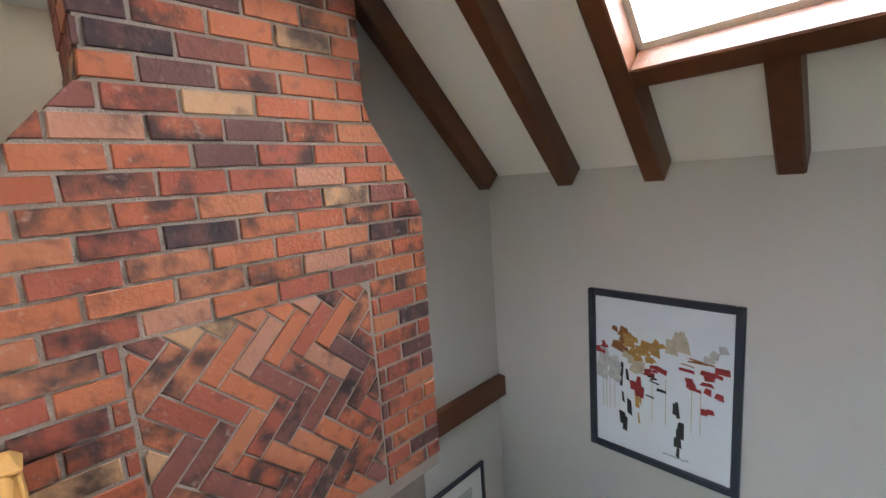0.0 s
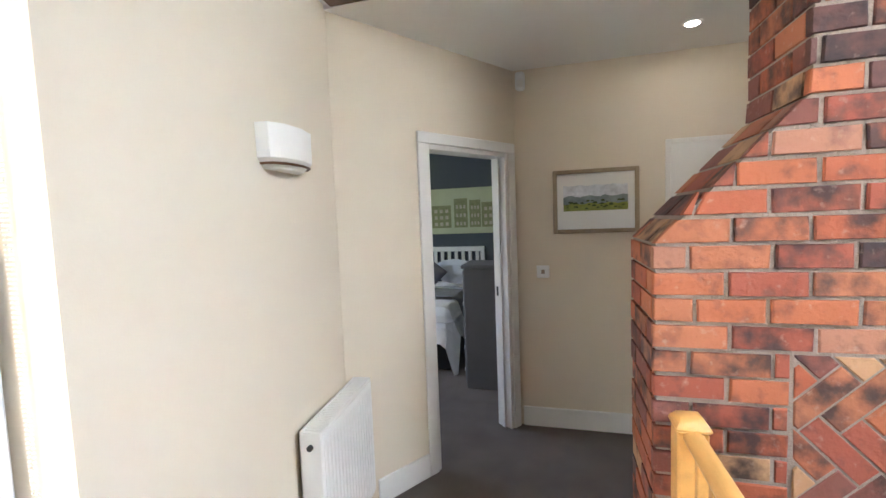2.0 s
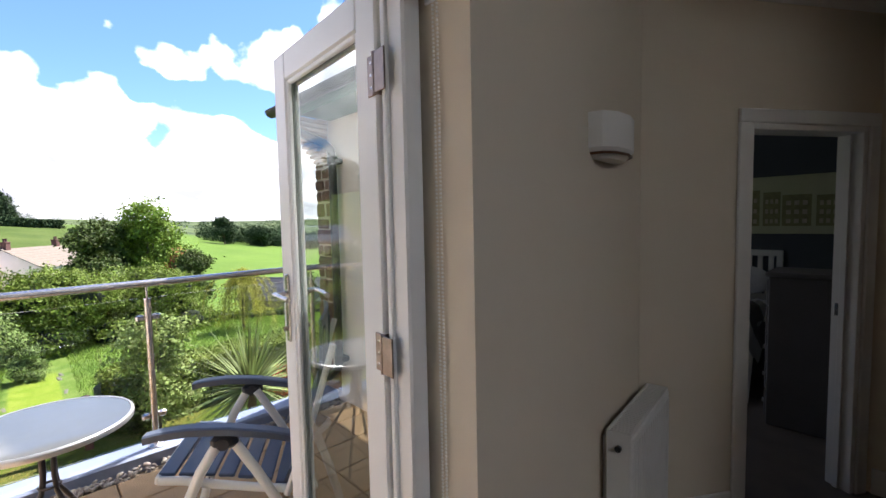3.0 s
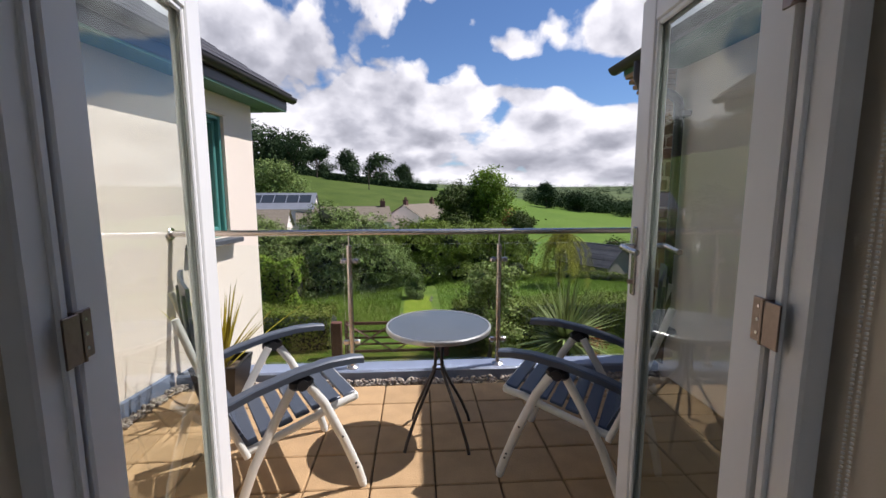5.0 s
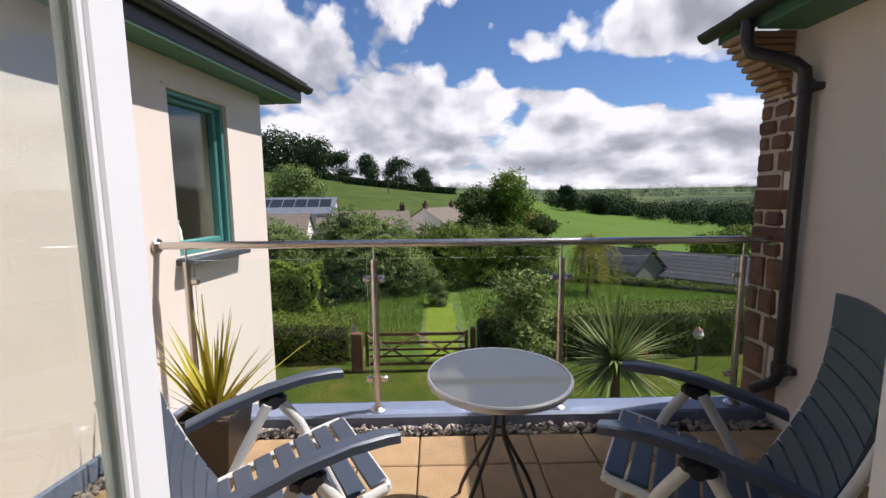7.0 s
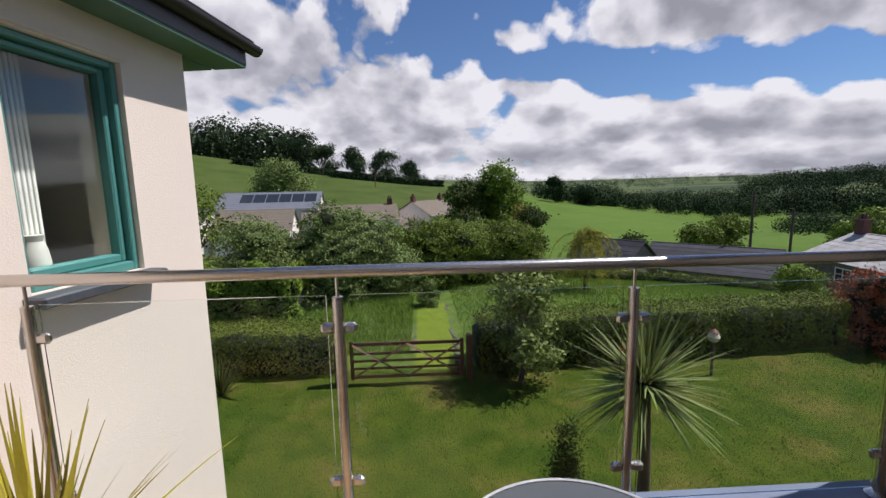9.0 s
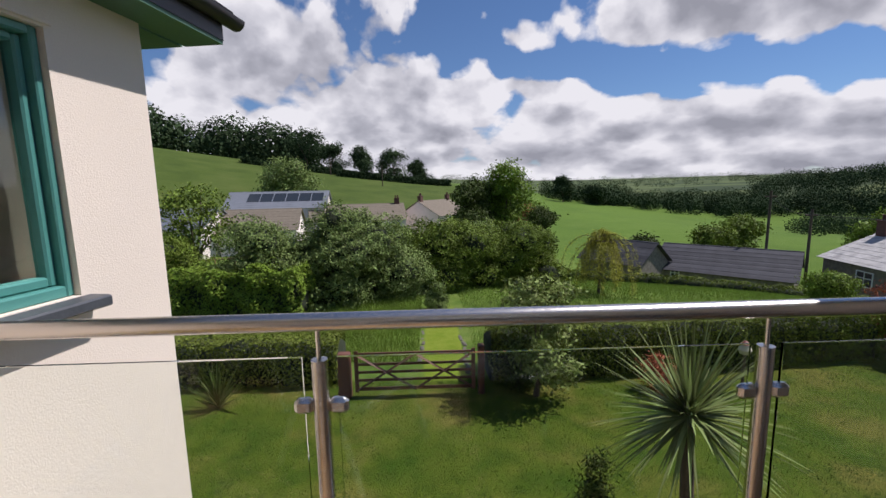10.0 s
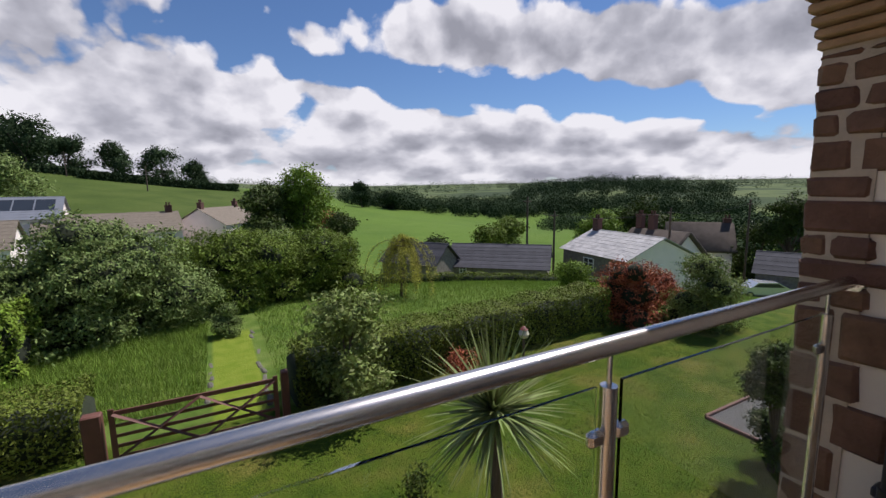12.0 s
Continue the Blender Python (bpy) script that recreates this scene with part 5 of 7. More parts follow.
lawn = blend(step(tex(46, 5), 0.42, 0.60), band(tex(0.9, 5), [(0.34, (0.050, 0.098, 0.006)), (0.50, (0.082, 0.118, 0.009)), (0.64, (0.170, 0.150, 0.032))]),
             band(tex(2.2, 4), [(0.35, (0.020, 0.046, 0.003)), (0.65, (0.088, 0.105, 0.014))]))
mead = band(tex(1.6, 6), [(0.30, (0.060, 0.115, 0.015)), (0.50, (0.105, 0.165, 0.026)), (0.70, (0.150, 0.200, 0.045))])
past = blend(step(tex(0.025, 3), 0.4, 0.6), band(tex(0.12, 6), [(0.3, (0.070, 0.130, 0.016)), (0.7, (0.100, 0.160, 0.026))]),
             band(tex(0.3, 6), [(0.3, (0.085, 0.150, 0.018)), (0.7, (0.110, 0.175, 0.028))]))
far = band(tex(0.009, 3, (1, 1, 0)), [(0.36, (0.040, 0.060, 0.026)), (0.47, (0.060, 0.085, 0.034)), (0.51, (0.110, 0.135, 0.050)), (0.58, (0.085, 0.115, 0.042)), (0.62, (0.045, 0.066, 0.028))])
rad = math2("POWER", math2("ADD", math2("MULTIPLY", sp.outputs["X"], sp.outputs["X"]), math2("MULTIPLY", sp.outputs["Y"], sp.outputs["Y"])), 0.5)
col = blend(step(sp.outputs["Y"], 10.4, 10.7), lawn, mead)
pathm = math2("MULTIPLY", math2("MULTIPLY", step(sp.outputs["X"], -0.62, -0.50), step(sp.outputs["X"], 0.48, 0.40)), math2("MULTIPLY", step(sp.outputs["Y"], 16.4, 15.8), step(sp.outputs["Y"], 10.3, 10.6)))
col = blend(pathm, col, band(tex(3.0, 4), [(0.35, (0.15, 0.215, 0.018)), (0.65, (0.20, 0.25, 0.030))]))
# left hill: darker olive tones stand in for cloud shadow on the grass
hillside = band(tex(0.10, 6), [(0.30, (0.050, 0.078, 0.014)), (0.50, (0.066, 0.098, 0.018)), (0.72, (0.085, 0.112, 0.026))])
past = blend(step(sp.outputs["X"], 8, 16), hillside, past)
col = blend(step(rad, 60, 66), col, past)
col = blend(step(rad, 255, 300), col, far)
L(col, bs.inputs["Base Color"])
bp = N("ShaderNodeBump")
bp.inputs["Strength"].default_value, bp.inputs["Distance"].default_value = 0.9, 0.03
L(tex(55, 3), bp.inputs["Height"])
L(bp.outputs[0], bs.inputs["Normal"])

g = Shape()
rings = [0.0] + [2.0 * 1.105 ** i for i in range(76)]
na = 150
pts = np.array([(r * math.sin(2 * math.pi * a / na), r * math.cos(2 * math.pi * a / na)) for r in rings for a in range(na)])
hz = height(pts[:, 0], pts[:, 1])
g.v = [(x, y, z) for (x, y), z in zip(pts, hz)]
g.f = [(k * na + a, (k + 1) * na + a, (k + 1) * na + (a + 1) % na, k * na + (a + 1) % na) for k in range(len(rings) - 1) for a in range(na)]
g.f = [tuple(reversed(q)) for q in g.f]
struct("ground", g, gm, "mown lawn running out to meadow, fields and far hills", "ground", smooth=180)

rng_ = np.random.default_rng(11)


def blades(name, label, n, fx, fy, hgt, material, wid=0.012):
    x, y = fx(rng_.uniform(0, 1, n)), fy(rng_.uniform(0, 1, n))
    z = height(x, y)
    a, h = rng_.uniform(0, 6.283, n), hgt * rng_.uniform(0.5, 1.3, n)
    lean = rng_.normal(0, 0.3, (n, 2)) * h[:, None]
    v = np.empty((n, 3, 3))
    v[:, 0] = np.stack([x - wid * np.cos(a), y - wid * np.sin(a), z - 0.01], 1)
    v[:, 1] = np.stack([x + wid * np.cos(a), y + wid * np.sin(a), z - 0.01], 1)
    v[:, 2] = np.stack([x + lean[:, 0], y + lean[:, 1], z + h], 1)
    me = bpy.data.meshes.new(name)
    me.vertices.add(n * 3)
    me.vertices.foreach_set("co", v.reshape(-1))
    me.loops.add(n * 3)
    me.loops.foreach_set("vertex_index", np.arange(n * 3, dtype=np.int32))
    me.polygons.add(n)
    me.polygons.foreach_set("loop_start", np.arange(0, n * 3, 3, dtype=np.int32))
    me.materials.append(material)
    me.update()
    ob = new(name, me)
    return tagged(ob, label, "grass", "", "stuff")


# long grass either side of a mown path; the path stays free
blades("long_grass", "uncut meadow grass right of the mown path", 80000, lambda u: 0.75 + 21 * u, lambda u: 11.2 + 13 * u, 0.14, GRASS_BLADE, 0.007)
blades("long_grass", "uncut meadow grass left of the mown path", 48000, lambda u: -9.5 + 8.8 * u, lambda u: 11.4 + 6 * u, 0.17, GRASS_BLADE, 0.007)
blades("lawn_grass", "short mown lawn grass", 45000, lambda u: -4.5 + 15 * u, lambda u: 3.3 + 7.2 * u, 0.035, LAWN_BLADE, 0.005)
pe = thing("path_edging", "row of rough grey edging stones along the mown path", "edging")
STONE_EDGE = mat("edging_stone", (0.10, 0.092, 0.07), 0.9, vary=0.35, scale=8, bump=0.5, obj=0.35)
prng = random.Random(77)
for side, y0_, y1_ in ((0.50, 10.7, 15.6), (-0.62, 11.4, 13.6)):
    yy = y0_
    while yy < y1_:
        ln_ = prng.uniform(0.22, 0.5)
        m_ = pose(side + prng.uniform(-0.05, 0.05), yy + ln_ / 2, -2.79, prng.uniform(-4, 4), prng.uniform(-6, 6), prng.uniform(-9, 9))
        hh_ = prng.uniform(0.08, 0.12)
        part("stone", Shape().box((-0.06, -ln_ / 2, 0), (0.06, ln_ / 2, hh_), 0.03, m_), STONE_EDGE, pe)
        yy += ln_ + prng.uniform(0.01, 0.05) * (1 if side > 0 else 3)

# ---- hedges, shrubs and trees ----


def crown(name, blobs, n, size, material, parent, rng, shell=0.55, slim=0.5):
    twigs = max(40, n // 22)
    p_, d_ = blob_points(blobs, twigs, rng, shell)
    k = rng.integers(0, twigs, n)
    p_ = p_[k] + rng.normal(size=(n, 3)) * size * np.array([2.3, 2.3, 1.3])
    d_ = d_[k] + 0.35 * rng.normal(size=(n, 3))
    me = leaf_mesh(name, p_, d_, size, material, rng, slim)
    ob = new(name, me)
    ob.parent = parent
    return ob


def limbs(base, blobs, r, rng, sink=0.1):
    g = Shape()
    b0 = Vector(base) - Vector((0, 0, sink))
    top = Vector(np.mean(np.array(blobs)[:, :3], axis=0))
    fork = b0.lerp(top, 0.45)
    g.tube([b0, b0.lerp(fork, 0.5) + Vector((r * 0.6, 0, 0)), fork], [r * 1.25, r, r * 0.8], 10)
    for bl in blobs[:9]:
        c = Vector(bl[:3])
        mid = fork.lerp(c, 0.5) + Vector((rng.uniform(-0.1, 0.1), rng.uniform(-0.1, 0.1), 0.08)) * bl[3]
        g.tube([fork, mid, c, c + (c - mid) * 0.5], [r * 0.6, r * 0.42, r * 0.25, r * 0.08], 7)
    return g


def tree(name, label, x, y, h, w_, material, n, size, seed, nb=8, low=0.25, trunk=0.0, category="tree", shell=0.5, slim=0.5, flat=0.8):
    rng = np.random.default_rng(seed)
    z = float(height(x, y))
    blobs = []
    for i in range(nb):
        a, u = rng.uniform(0, 6.283), rng.uniform(0, 1)
        zz = z + h * (low + (0.86 - low) * u)
        spread = w_ * 0.5 * (1 - 0.55 * abs(u - 0.35)) * rng.uniform(0.25, 0.75)
        r = w_ * rng.uniform(0.17, 0.30)
        blobs.append((x + spread * math.cos(a), y + spread * math.sin(a), zz, r, r, r * flat))
    blobs.append((x, y, z + h * 0.80, w_ * 0.24, w_ * 0.24, h * 0.2))
    t = thing(name, label, category)
    tr = part("trunk", limbs((x, y, z), blobs, trunk or h * 0.022, rng), BARK, t, smooth=60)
    crown("crown", blobs, n, size, material, t, rng, shell, slim)
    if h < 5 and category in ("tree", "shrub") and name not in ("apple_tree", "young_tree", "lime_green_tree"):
        # dark lumps whose colour stands in for shade deep in the crown
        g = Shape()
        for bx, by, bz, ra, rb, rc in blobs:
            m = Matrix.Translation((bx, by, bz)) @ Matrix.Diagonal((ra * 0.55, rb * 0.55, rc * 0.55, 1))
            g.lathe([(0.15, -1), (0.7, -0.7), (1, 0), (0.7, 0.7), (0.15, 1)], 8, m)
        part("inner_shade_mass", g, LEAF_SHADE_CORE, t, smooth=60)
    return t


def hedge(name, label, x0, y0, x1, y1, depth, h, material, n, size, seed, lump=0.07, up=0.0):
    """A clipped hedge from (x0, y0) to (x1, y1), reaching back by depth."""
    rng = np.random.default_rng(seed)
    a, d = np.array([x0, y0]), np.array([x1 - x0, y1 - y0])
    ln = np.linalg.norm(d)
    d = d / ln
    nrm = np.array([-d[1], d[0]])
    t = thing(name, label, "hedge")
    # solid core, coloured near-black for the shade behind the outer leaves
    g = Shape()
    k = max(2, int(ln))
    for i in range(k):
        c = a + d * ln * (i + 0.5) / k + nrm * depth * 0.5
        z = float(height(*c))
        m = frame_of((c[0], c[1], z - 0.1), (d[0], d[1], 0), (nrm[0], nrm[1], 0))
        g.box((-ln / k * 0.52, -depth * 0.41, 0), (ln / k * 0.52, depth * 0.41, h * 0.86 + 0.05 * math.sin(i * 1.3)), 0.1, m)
    part("core", g, LEAF_SHADE_CORE, t, smooth=60)
    areas = np.array([ln * h, ln * h * 0.5, ln * depth, depth * h, depth * h])
    k = rng.choice(5, n, p=areas / areas.sum())
    u, v_, w_ = rng.uniform(0, 1, n), rng.uniform(0, 1, n), rng.uniform(0, 1, n)
    s, q, z = u.copy(), v_.copy(), w_.copy()
    o = np.zeros((n, 3))
    q[k == 0], q[k == 1], z[k == 2], s[k == 3], s[k == 4] = 0, 1, 1, 0, 1
    for kk, vec in ((0, -nrm), (1, nrm), (3, -d), (4, d)):
        o[k == kk, :2] = vec
    o[k == 2, 2] = 1
    xy = a + np.outer(s * ln, d) + np.outer(q * depth, nrm)
    zz = height(xy[:, 0], xy[:, 1]) + z * h
    p_ = np.column_stack([xy, zz])
    bumpy = lump * (np.sin(p_[:, 0] * 5.1) + np.sin(p_[:, 1] * 4.3 + 1) + np.sin(p_[:, 2] * 6 + p_[:, 0] * 3)) * 0.6
    p_ += o * (bumpy - np.abs(rng.normal(0, lump * 0.8, n)))[:, None]
    ob = new("foliage", leaf_mesh("foliage", p_, o, size, material, rng, up=up, loose=0.5))
    ob.parent = t
    return t


# near-black tone painting the shade between leaves
LEAF_SHADE_CORE = mat("foliage_shade", (0.016, 0.022, 0.008), 1.0, vary=0.4, scale=6, bump=0.6, bscale=18)
hedge("hedge", "clipped green hedge beside the field gate", -12.5, 10.25, -2.45, 10.25, 1.3, 1.0, LEAF_HEDGE, 26000, 0.034, 1)
hedge("hedge", "clipped green hedge along the lawn", 0.95, 10.15, 10.2, 10.6, 1.2, 1.15, LEAF_HEDGE, 30000, 0.034, 2)
hedge("hedge", "tall bushy laurel hedge behind the clipped one", -9.2, 14.6, -4.6, 14.6, 1.6, 1.7, LEAF_BRIGHT, 20000, 0.055, 3, 0.16, up=0.55)
hedge("hedge", "low field hedge in front of the barns", 6.0, 25.5, 27.0, 22.5, 0.9, 0.6, LEAF_HEDGE, 14000, 0.048, 4, 0.12)

SHRUBS = (
    ("willow_tree", "broad grey-green willow behind the garden", -3.4, 18.2, 3.6, 5.6, LEAF_GREY, 26000, 0.075, 21, 15, 0.12),
    ("willow_tree", "broad grey-green willow behind the garden", -6.1, 17.2, 2.9, 4.2, LEAF_GREY, 18000, 0.07, 22, 12, 0.12),
    ("hazel_tree", "dark green rounded tree behind the path", 0.9, 20.5, 2.95, 4.8, LEAF, 19000, 0.075, 23, 12, 0.12),
    ("hazel_tree", "dark green rounded tree behind the path", 4.0, 21.5, 2.9, 4.6, LEAF, 17000, 0.075, 24, 12, 0.12),
    ("hazel_tree", "dark green shrub among the garden trees", -11.0, 18.5, 2.7, 4.5, LEAF, 14000, 0.075, 25, 10, 0.1),
    ("young_tree", "thin young tree with sparse leaves", -11.6, 22.0, 5.2, 3.8, LEAF, 1300, 0.13, 26, 9, 0.4),
    ("apple_tree", "small apple tree at the hedge beside the gate", 1.75, 9.6, 2.45, 1.9, LEAF_APPLE, 1900, 0.075, 27, 13, 0.24),
    ("red_shrub", "red-leaved shrub at the end of the hedge", 10.9, 10.7, 2.0, 2.5, LEAF_RED, 5200, 0.05, 29, 13, 0.1),
    ("red_shrub", "dark red shrub at the end of the hedge", 12.8, 10.8, 1.5, 1.7, LEAF_RED, 5000, 0.05, 30, 7, 0.1),
    ("light_green_shrub", "bright green leafy shrub by the lawn", 12.6, 9.3, 2.2, 2.6, LEAF_APPLE, 9000, 0.05, 31, 9, 0.08),
    ("light_green_shrub", "bright green leafy shrub in the hedge", 11.2, 13.2, 1.6, 1.9, LEAF_BRIGHT, 5000, 0.05, 32, 7, 0.08),
    ("grey_shrub", "small grey-green shrub at the end of the path", -0.1, 15.8, 1.0, 0.9, LEAF_GREY, 2200, 0.04, 33, 6, 0.1),
    ("dark_bush", "dark flowering climber on a support by the wing", 6.9, 4.75, 2.1, 1.0, LEAF_DARK, 7000, 0.04, 34, 7, 0.05),
    ("dark_bush", "dark green shrub under the apple tree", 1.5, 10.0, 1.1, 1.0, LEAF_DARK, 3000, 0.04, 35, 6, 0.05),
    ("round_tree", "tall round green tree beside the bungalows", 10.3, 62, 12.6, 10.0, LEAF_BRIGHT, 12000, 0.24, 41, 11, 0.18),
    ("round_tree", "tall dark tree beside the bungalows", 5.0, 60, 9.6, 7.8, LEAF_DARK, 8000, 0.24, 42, 10, 0.15),
    ("round_tree", "pale green bush below the tall trees", 7.0, 52, 4.5, 5.5, LEAF_GREY, 5000, 0.2, 43, 8, 0.1),
    ("round_tree", "dark green trees by the lane", 13.5, 55, 7.5, 5.4, LEAF_DARK, 7000, 0.2, 44, 9, 0.1),
    ("round_tree", "green shrubs by the lane", 10.5, 46, 3.6, 6.0, LEAF, 6000, 0.16, 45, 9, 0.1),
    ("round_tree", "copper-leaved tree by the lane", 13.0, 58.5, 7.0, 2.8, LEAF_RED, 2500, 0.2, 46, 7, 0.3),
    ("field_tree", "pale rounded tree on the hillside", -37, 120, 9.5, 18, LEAF_GREY, 7000, 0.40, 47, 10, 0.1),
    ("round_tree", "bright green tree behind the thatched cottage", 50, 46, 7.5, 7.0, LEAF_BRIGHT, 6000, 0.22, 48, 9, 0.15),
    ("round_tree", "dark trees behind the cottages", 57, 44, 9.5, 7.0, LEAF_DARK, 6000, 0.25, 49, 9, 0.1),
    ("round_tree", "green trees behind the cottages", 34, 52, 5.5, 6.0, LEAF, 5000, 0.22, 50, 9, 0.1),
    ("round_tree", "green trees behind the barn", 24.5, 50, 5.0, 5.0, LEAF_DARK, 5000, 0.22, 51, 8, 0.1),
    ("round_tree", "green shrubs beyond the barn roofs", 40, 54, 6.0, 7.0, LEAF, 5000, 0.24, 52, 8, 0.1),
    ("round_tree", "leafy shrubs below the bungalows", -5.0, 44, 2.4, 9.0, LEAF, 6000, 0.16, 53, 10, 0.05),
    ("round_tree", "leafy shrubs below the bungalows", 4.5, 36, 2.6, 7.0, LEAF_DARK, 7000, 0.13, 54, 10, 0.05),
    ("round_tree", "leafy shrubs by the lane to the cottages", 44, 31, 3.6, 5.0, LEAF, 5000, 0.14, 55, 8, 0.05),
)
for nm, lb, x, y, h, w_, mt, n, sz, sd, nb, low in SHRUBS:
    fine = y < 25
    tree(nm, lb, x, y, h, w_, mt, int(n * (2.6 if fine else 1.7)), sz * (0.70 if fine else 0.80), sd, nb, low, category="shrub" if "shrub" in nm or "bush" in nm else "tree")



def weeping_tree(x, y, h, w_, seed):
    """Small tree whose strands arch out and hang to the ground."""
    rng = np.random.default_rng(seed)
    z = float(height(x, y))
    t = thing("weeping_tree", "small yellow-leaved weeping tree at the meadow edge", "tree")
    g = Shape()
    g.tube([(x, y, z - 0.1), (x + 0.05, y, z + h * 0.5), (x, y, z + h * 0.86)], [0.07, 0.055, 0.035], 8)
    pts, out = [], []
    for i in range(46):
        a, r = rng.uniform(0, 6.283), w_ * 0.5 * rng.uniform(0.35, 1.0)
        top, low = z + h * rng.uniform(0.72, 1.0), z + h * rng.uniform(0.02, 0.35)
        d = np.array([math.cos(a), math.sin(a), 0.0])
        path = []
        for k in range(9):
            u = k / 8
            path.append(np.array([x, y, 0.0]) + d * r * math.sin(u * math.pi * 0.5) + np.array([0, 0, top + 0.12 * math.sin(u * 3.1) - (top - low) * max(0.0, u - 0.25) ** 1.4 * 1.5]))
        g.tube([Vector(p) for p in path], [0.012 - 0.001 * k for k in range(9)], 5)
        u = rng.uniform(0.15, 1.0, 280) * 8
        k = np.minimum(u.astype(int), 7)
        pa = np.array(path)
        pts.append(pa[k] + (pa[k + 1] - pa[k]) * (u - k)[:, None] + rng.normal(0, 0.055, (280, 3)))
        out.append(np.tile(d + [0, 0, 0.4], (280, 1)))
    part("trunk", g, BARK, t, smooth=60)
    ob = new("crown", leaf_mesh("crown", np.concatenate(pts), np.concatenate(out), 0.036, LEAF_LIME, rng, 0.35, 0.8))
    ob.parent = t


weeping_tree(6.5, 18.2, 2.6, 3.1, 28)

tree("pine_tree", "tall dark spreading pine by the lane", 56.5, 25.0, 10.0, 6.0, LEAF_DARK, 12000, 0.13, 91, 12, 0.38, flat=0.38)
tree("round_tree", "dark copper-leaved trees behind the shed", 55.0, 28.0, 6.5, 6.0, LEAF_DARK, 6000, 0.16, 92, 9, 0.1)

# single oaks along the field's upper hedge
for i, (x, y, h, w_) in enumerate(((-57, 205, 17, 17), (-46, 207, 12, 13), (-32.5, 209, 13, 12), (-16.5, 212, 13, 19), (-6, 225, 10, 11), (61, 196, 11.5, 9), (76, 194, 7.5, 13))):
    tree("field_oak", "dark spreading oak on the hillside hedge", x, y, h, w_, LEAF_FAR, 5500, 0.42, 60 + i, 12, 0.12)


def wood(name, label, az0, az1, r0, r1, n, hgt, seed, leaves=60):
    """A belt of far trees, one mass."""
    rng = np.random.default_rng(seed)
    blobs = []
    for _ in range(int(n * 1.4)):
        az, r = radians(rng.uniform(az0, az1)), rng.uniform(r0, r1)
        x, y = r * math.sin(az), r * math.cos(az)
        h = hgt * rng.uniform(0.45, 1.3)
        wide = h * rng.uniform(0.45, 0.75)
        blobs.append((x, y, float(height(x, y)) + h * 0.42, wide, wide, h * 0.58))
    p_, d_ = blob_points(blobs, int(n * leaves * 4.5), rng, 0.82)
    ob = new(name, leaf_mesh(name, p_, d_, hgt * 0.046, LEAF_FAR, rng, 0.7))
    return tagged(ob, label, "woodland", "", "stuff")


wood("woodland", "dark wood along the hilltop", -52, -15.5, 232, 262, 80, 17, 70, 130)
wood("woodland", "dark wood along the valley edge", 15, 36, 212, 262, 80, 7.2, 71, 120)
wood("woodland", "dark wood across the valley", 29, 64, 232, 300, 130, 8.5, 72, 110)
wood("woodland", "trees on the valley side behind the cottages", 41, 68, 120, 225, 150, 4.6, 77, 70)
wood("woodland", "dark trees along the lane beyond the cottages", 57, 76, 64, 115, 55, 5.0, 78, 110)
wood("woodland", "wooded hill beyond the valley", 38, 62, 330, 470, 220, 9, 73, 60)
wood("woodland", "far wooded ridge", 0, 40, 560, 900, 70, 9, 74, 45)
wood("woodland", "far wooded ridge", 40, 80, 560, 900, 80, 9, 75, 45)
wood("woodland", "far hedgerow trees on the ridge", -8, 70, 1000, 1500, 200, 12, 76, 30)


def field_hedge(x0, y0, x1, y1, h, n, seed, size=0.35):
    rng = np.random.default_rng(seed)
    u = rng.uniform(0, 1, n)
    x, y = x0 + (x1 - x0) * u + rng.normal(0, 0.6, n), y0 + (y1 - y0) * u + rng.normal(0, 0.9, n)
    z = height(x, y) + np.abs(rng.uniform(0, h, n))
    o = rng.normal(size=(n, 3))
    o[:, 2] = np.abs(o[:, 2])
    ob = new("field_hedge", leaf_mesh("field_hedge", np.column_stack([x, y, z]), o, size, LEAF_FAR, rng, 0.7))
    tagged(ob, "dark hedge bank across the fields", "hedge", "", "stuff")


field_hedge(-76, 180, -38, 190, 2.6, 11000, 80)
field_hedge(-38, 184, 9, 197, 2.8, 14000, 81)
field_hedge(8, 70, 22, 90, 2.4, 2000, 83)

# field gate
gt = thing("field_gate", "brown five-bar timber gate closing the hedge gap", "gate")
gx0, gx1, gy, gz = -1.95, 0.54, 9.85, -2.75
for x, wd, hh in ((gx0 - 0.34, 0.26, 0.95), (gx1 + 0.06, 0.13, 1.05)):
    part("gate_post", Shape().box((x, gy - 0.1, gz - 0.1), (x + wd, gy + 0.08, gz + hh), 0.02), GATE_WOOD, gt)
for zz, hh in ((0.12, 0.07), (0.32, 0.055), (0.49, 0.055), (0.66, 0.055), (0.86, 0.08)):
    part("bar", Shape().box((gx0, gy - 0.03, gz + zz), (gx1, gy, gz + zz + hh), 0.006), GATE_WOOD, gt)
for x in (gx0, gx1 - 0.08):
    part("stile", Shape().box((x, gy - 0.055, gz + 0.10), (x + 0.08, gy - 0.031, gz + 0.99), 0.006), GATE_WOOD, gt)
for x0, x1 in ((gx0 + 0.05, -0.70), (-0.70, gx1 - 0.05)):
    for za, zb in ((0.14, 0.90), (0.90, 0.14)):
        part("brace", Shape().tube([(x0, gy - 0.042, gz + za), (x1, gy - 0.042, gz + zb)], 0.056, 4, None, 0.4), GATE_WOOD, gt)

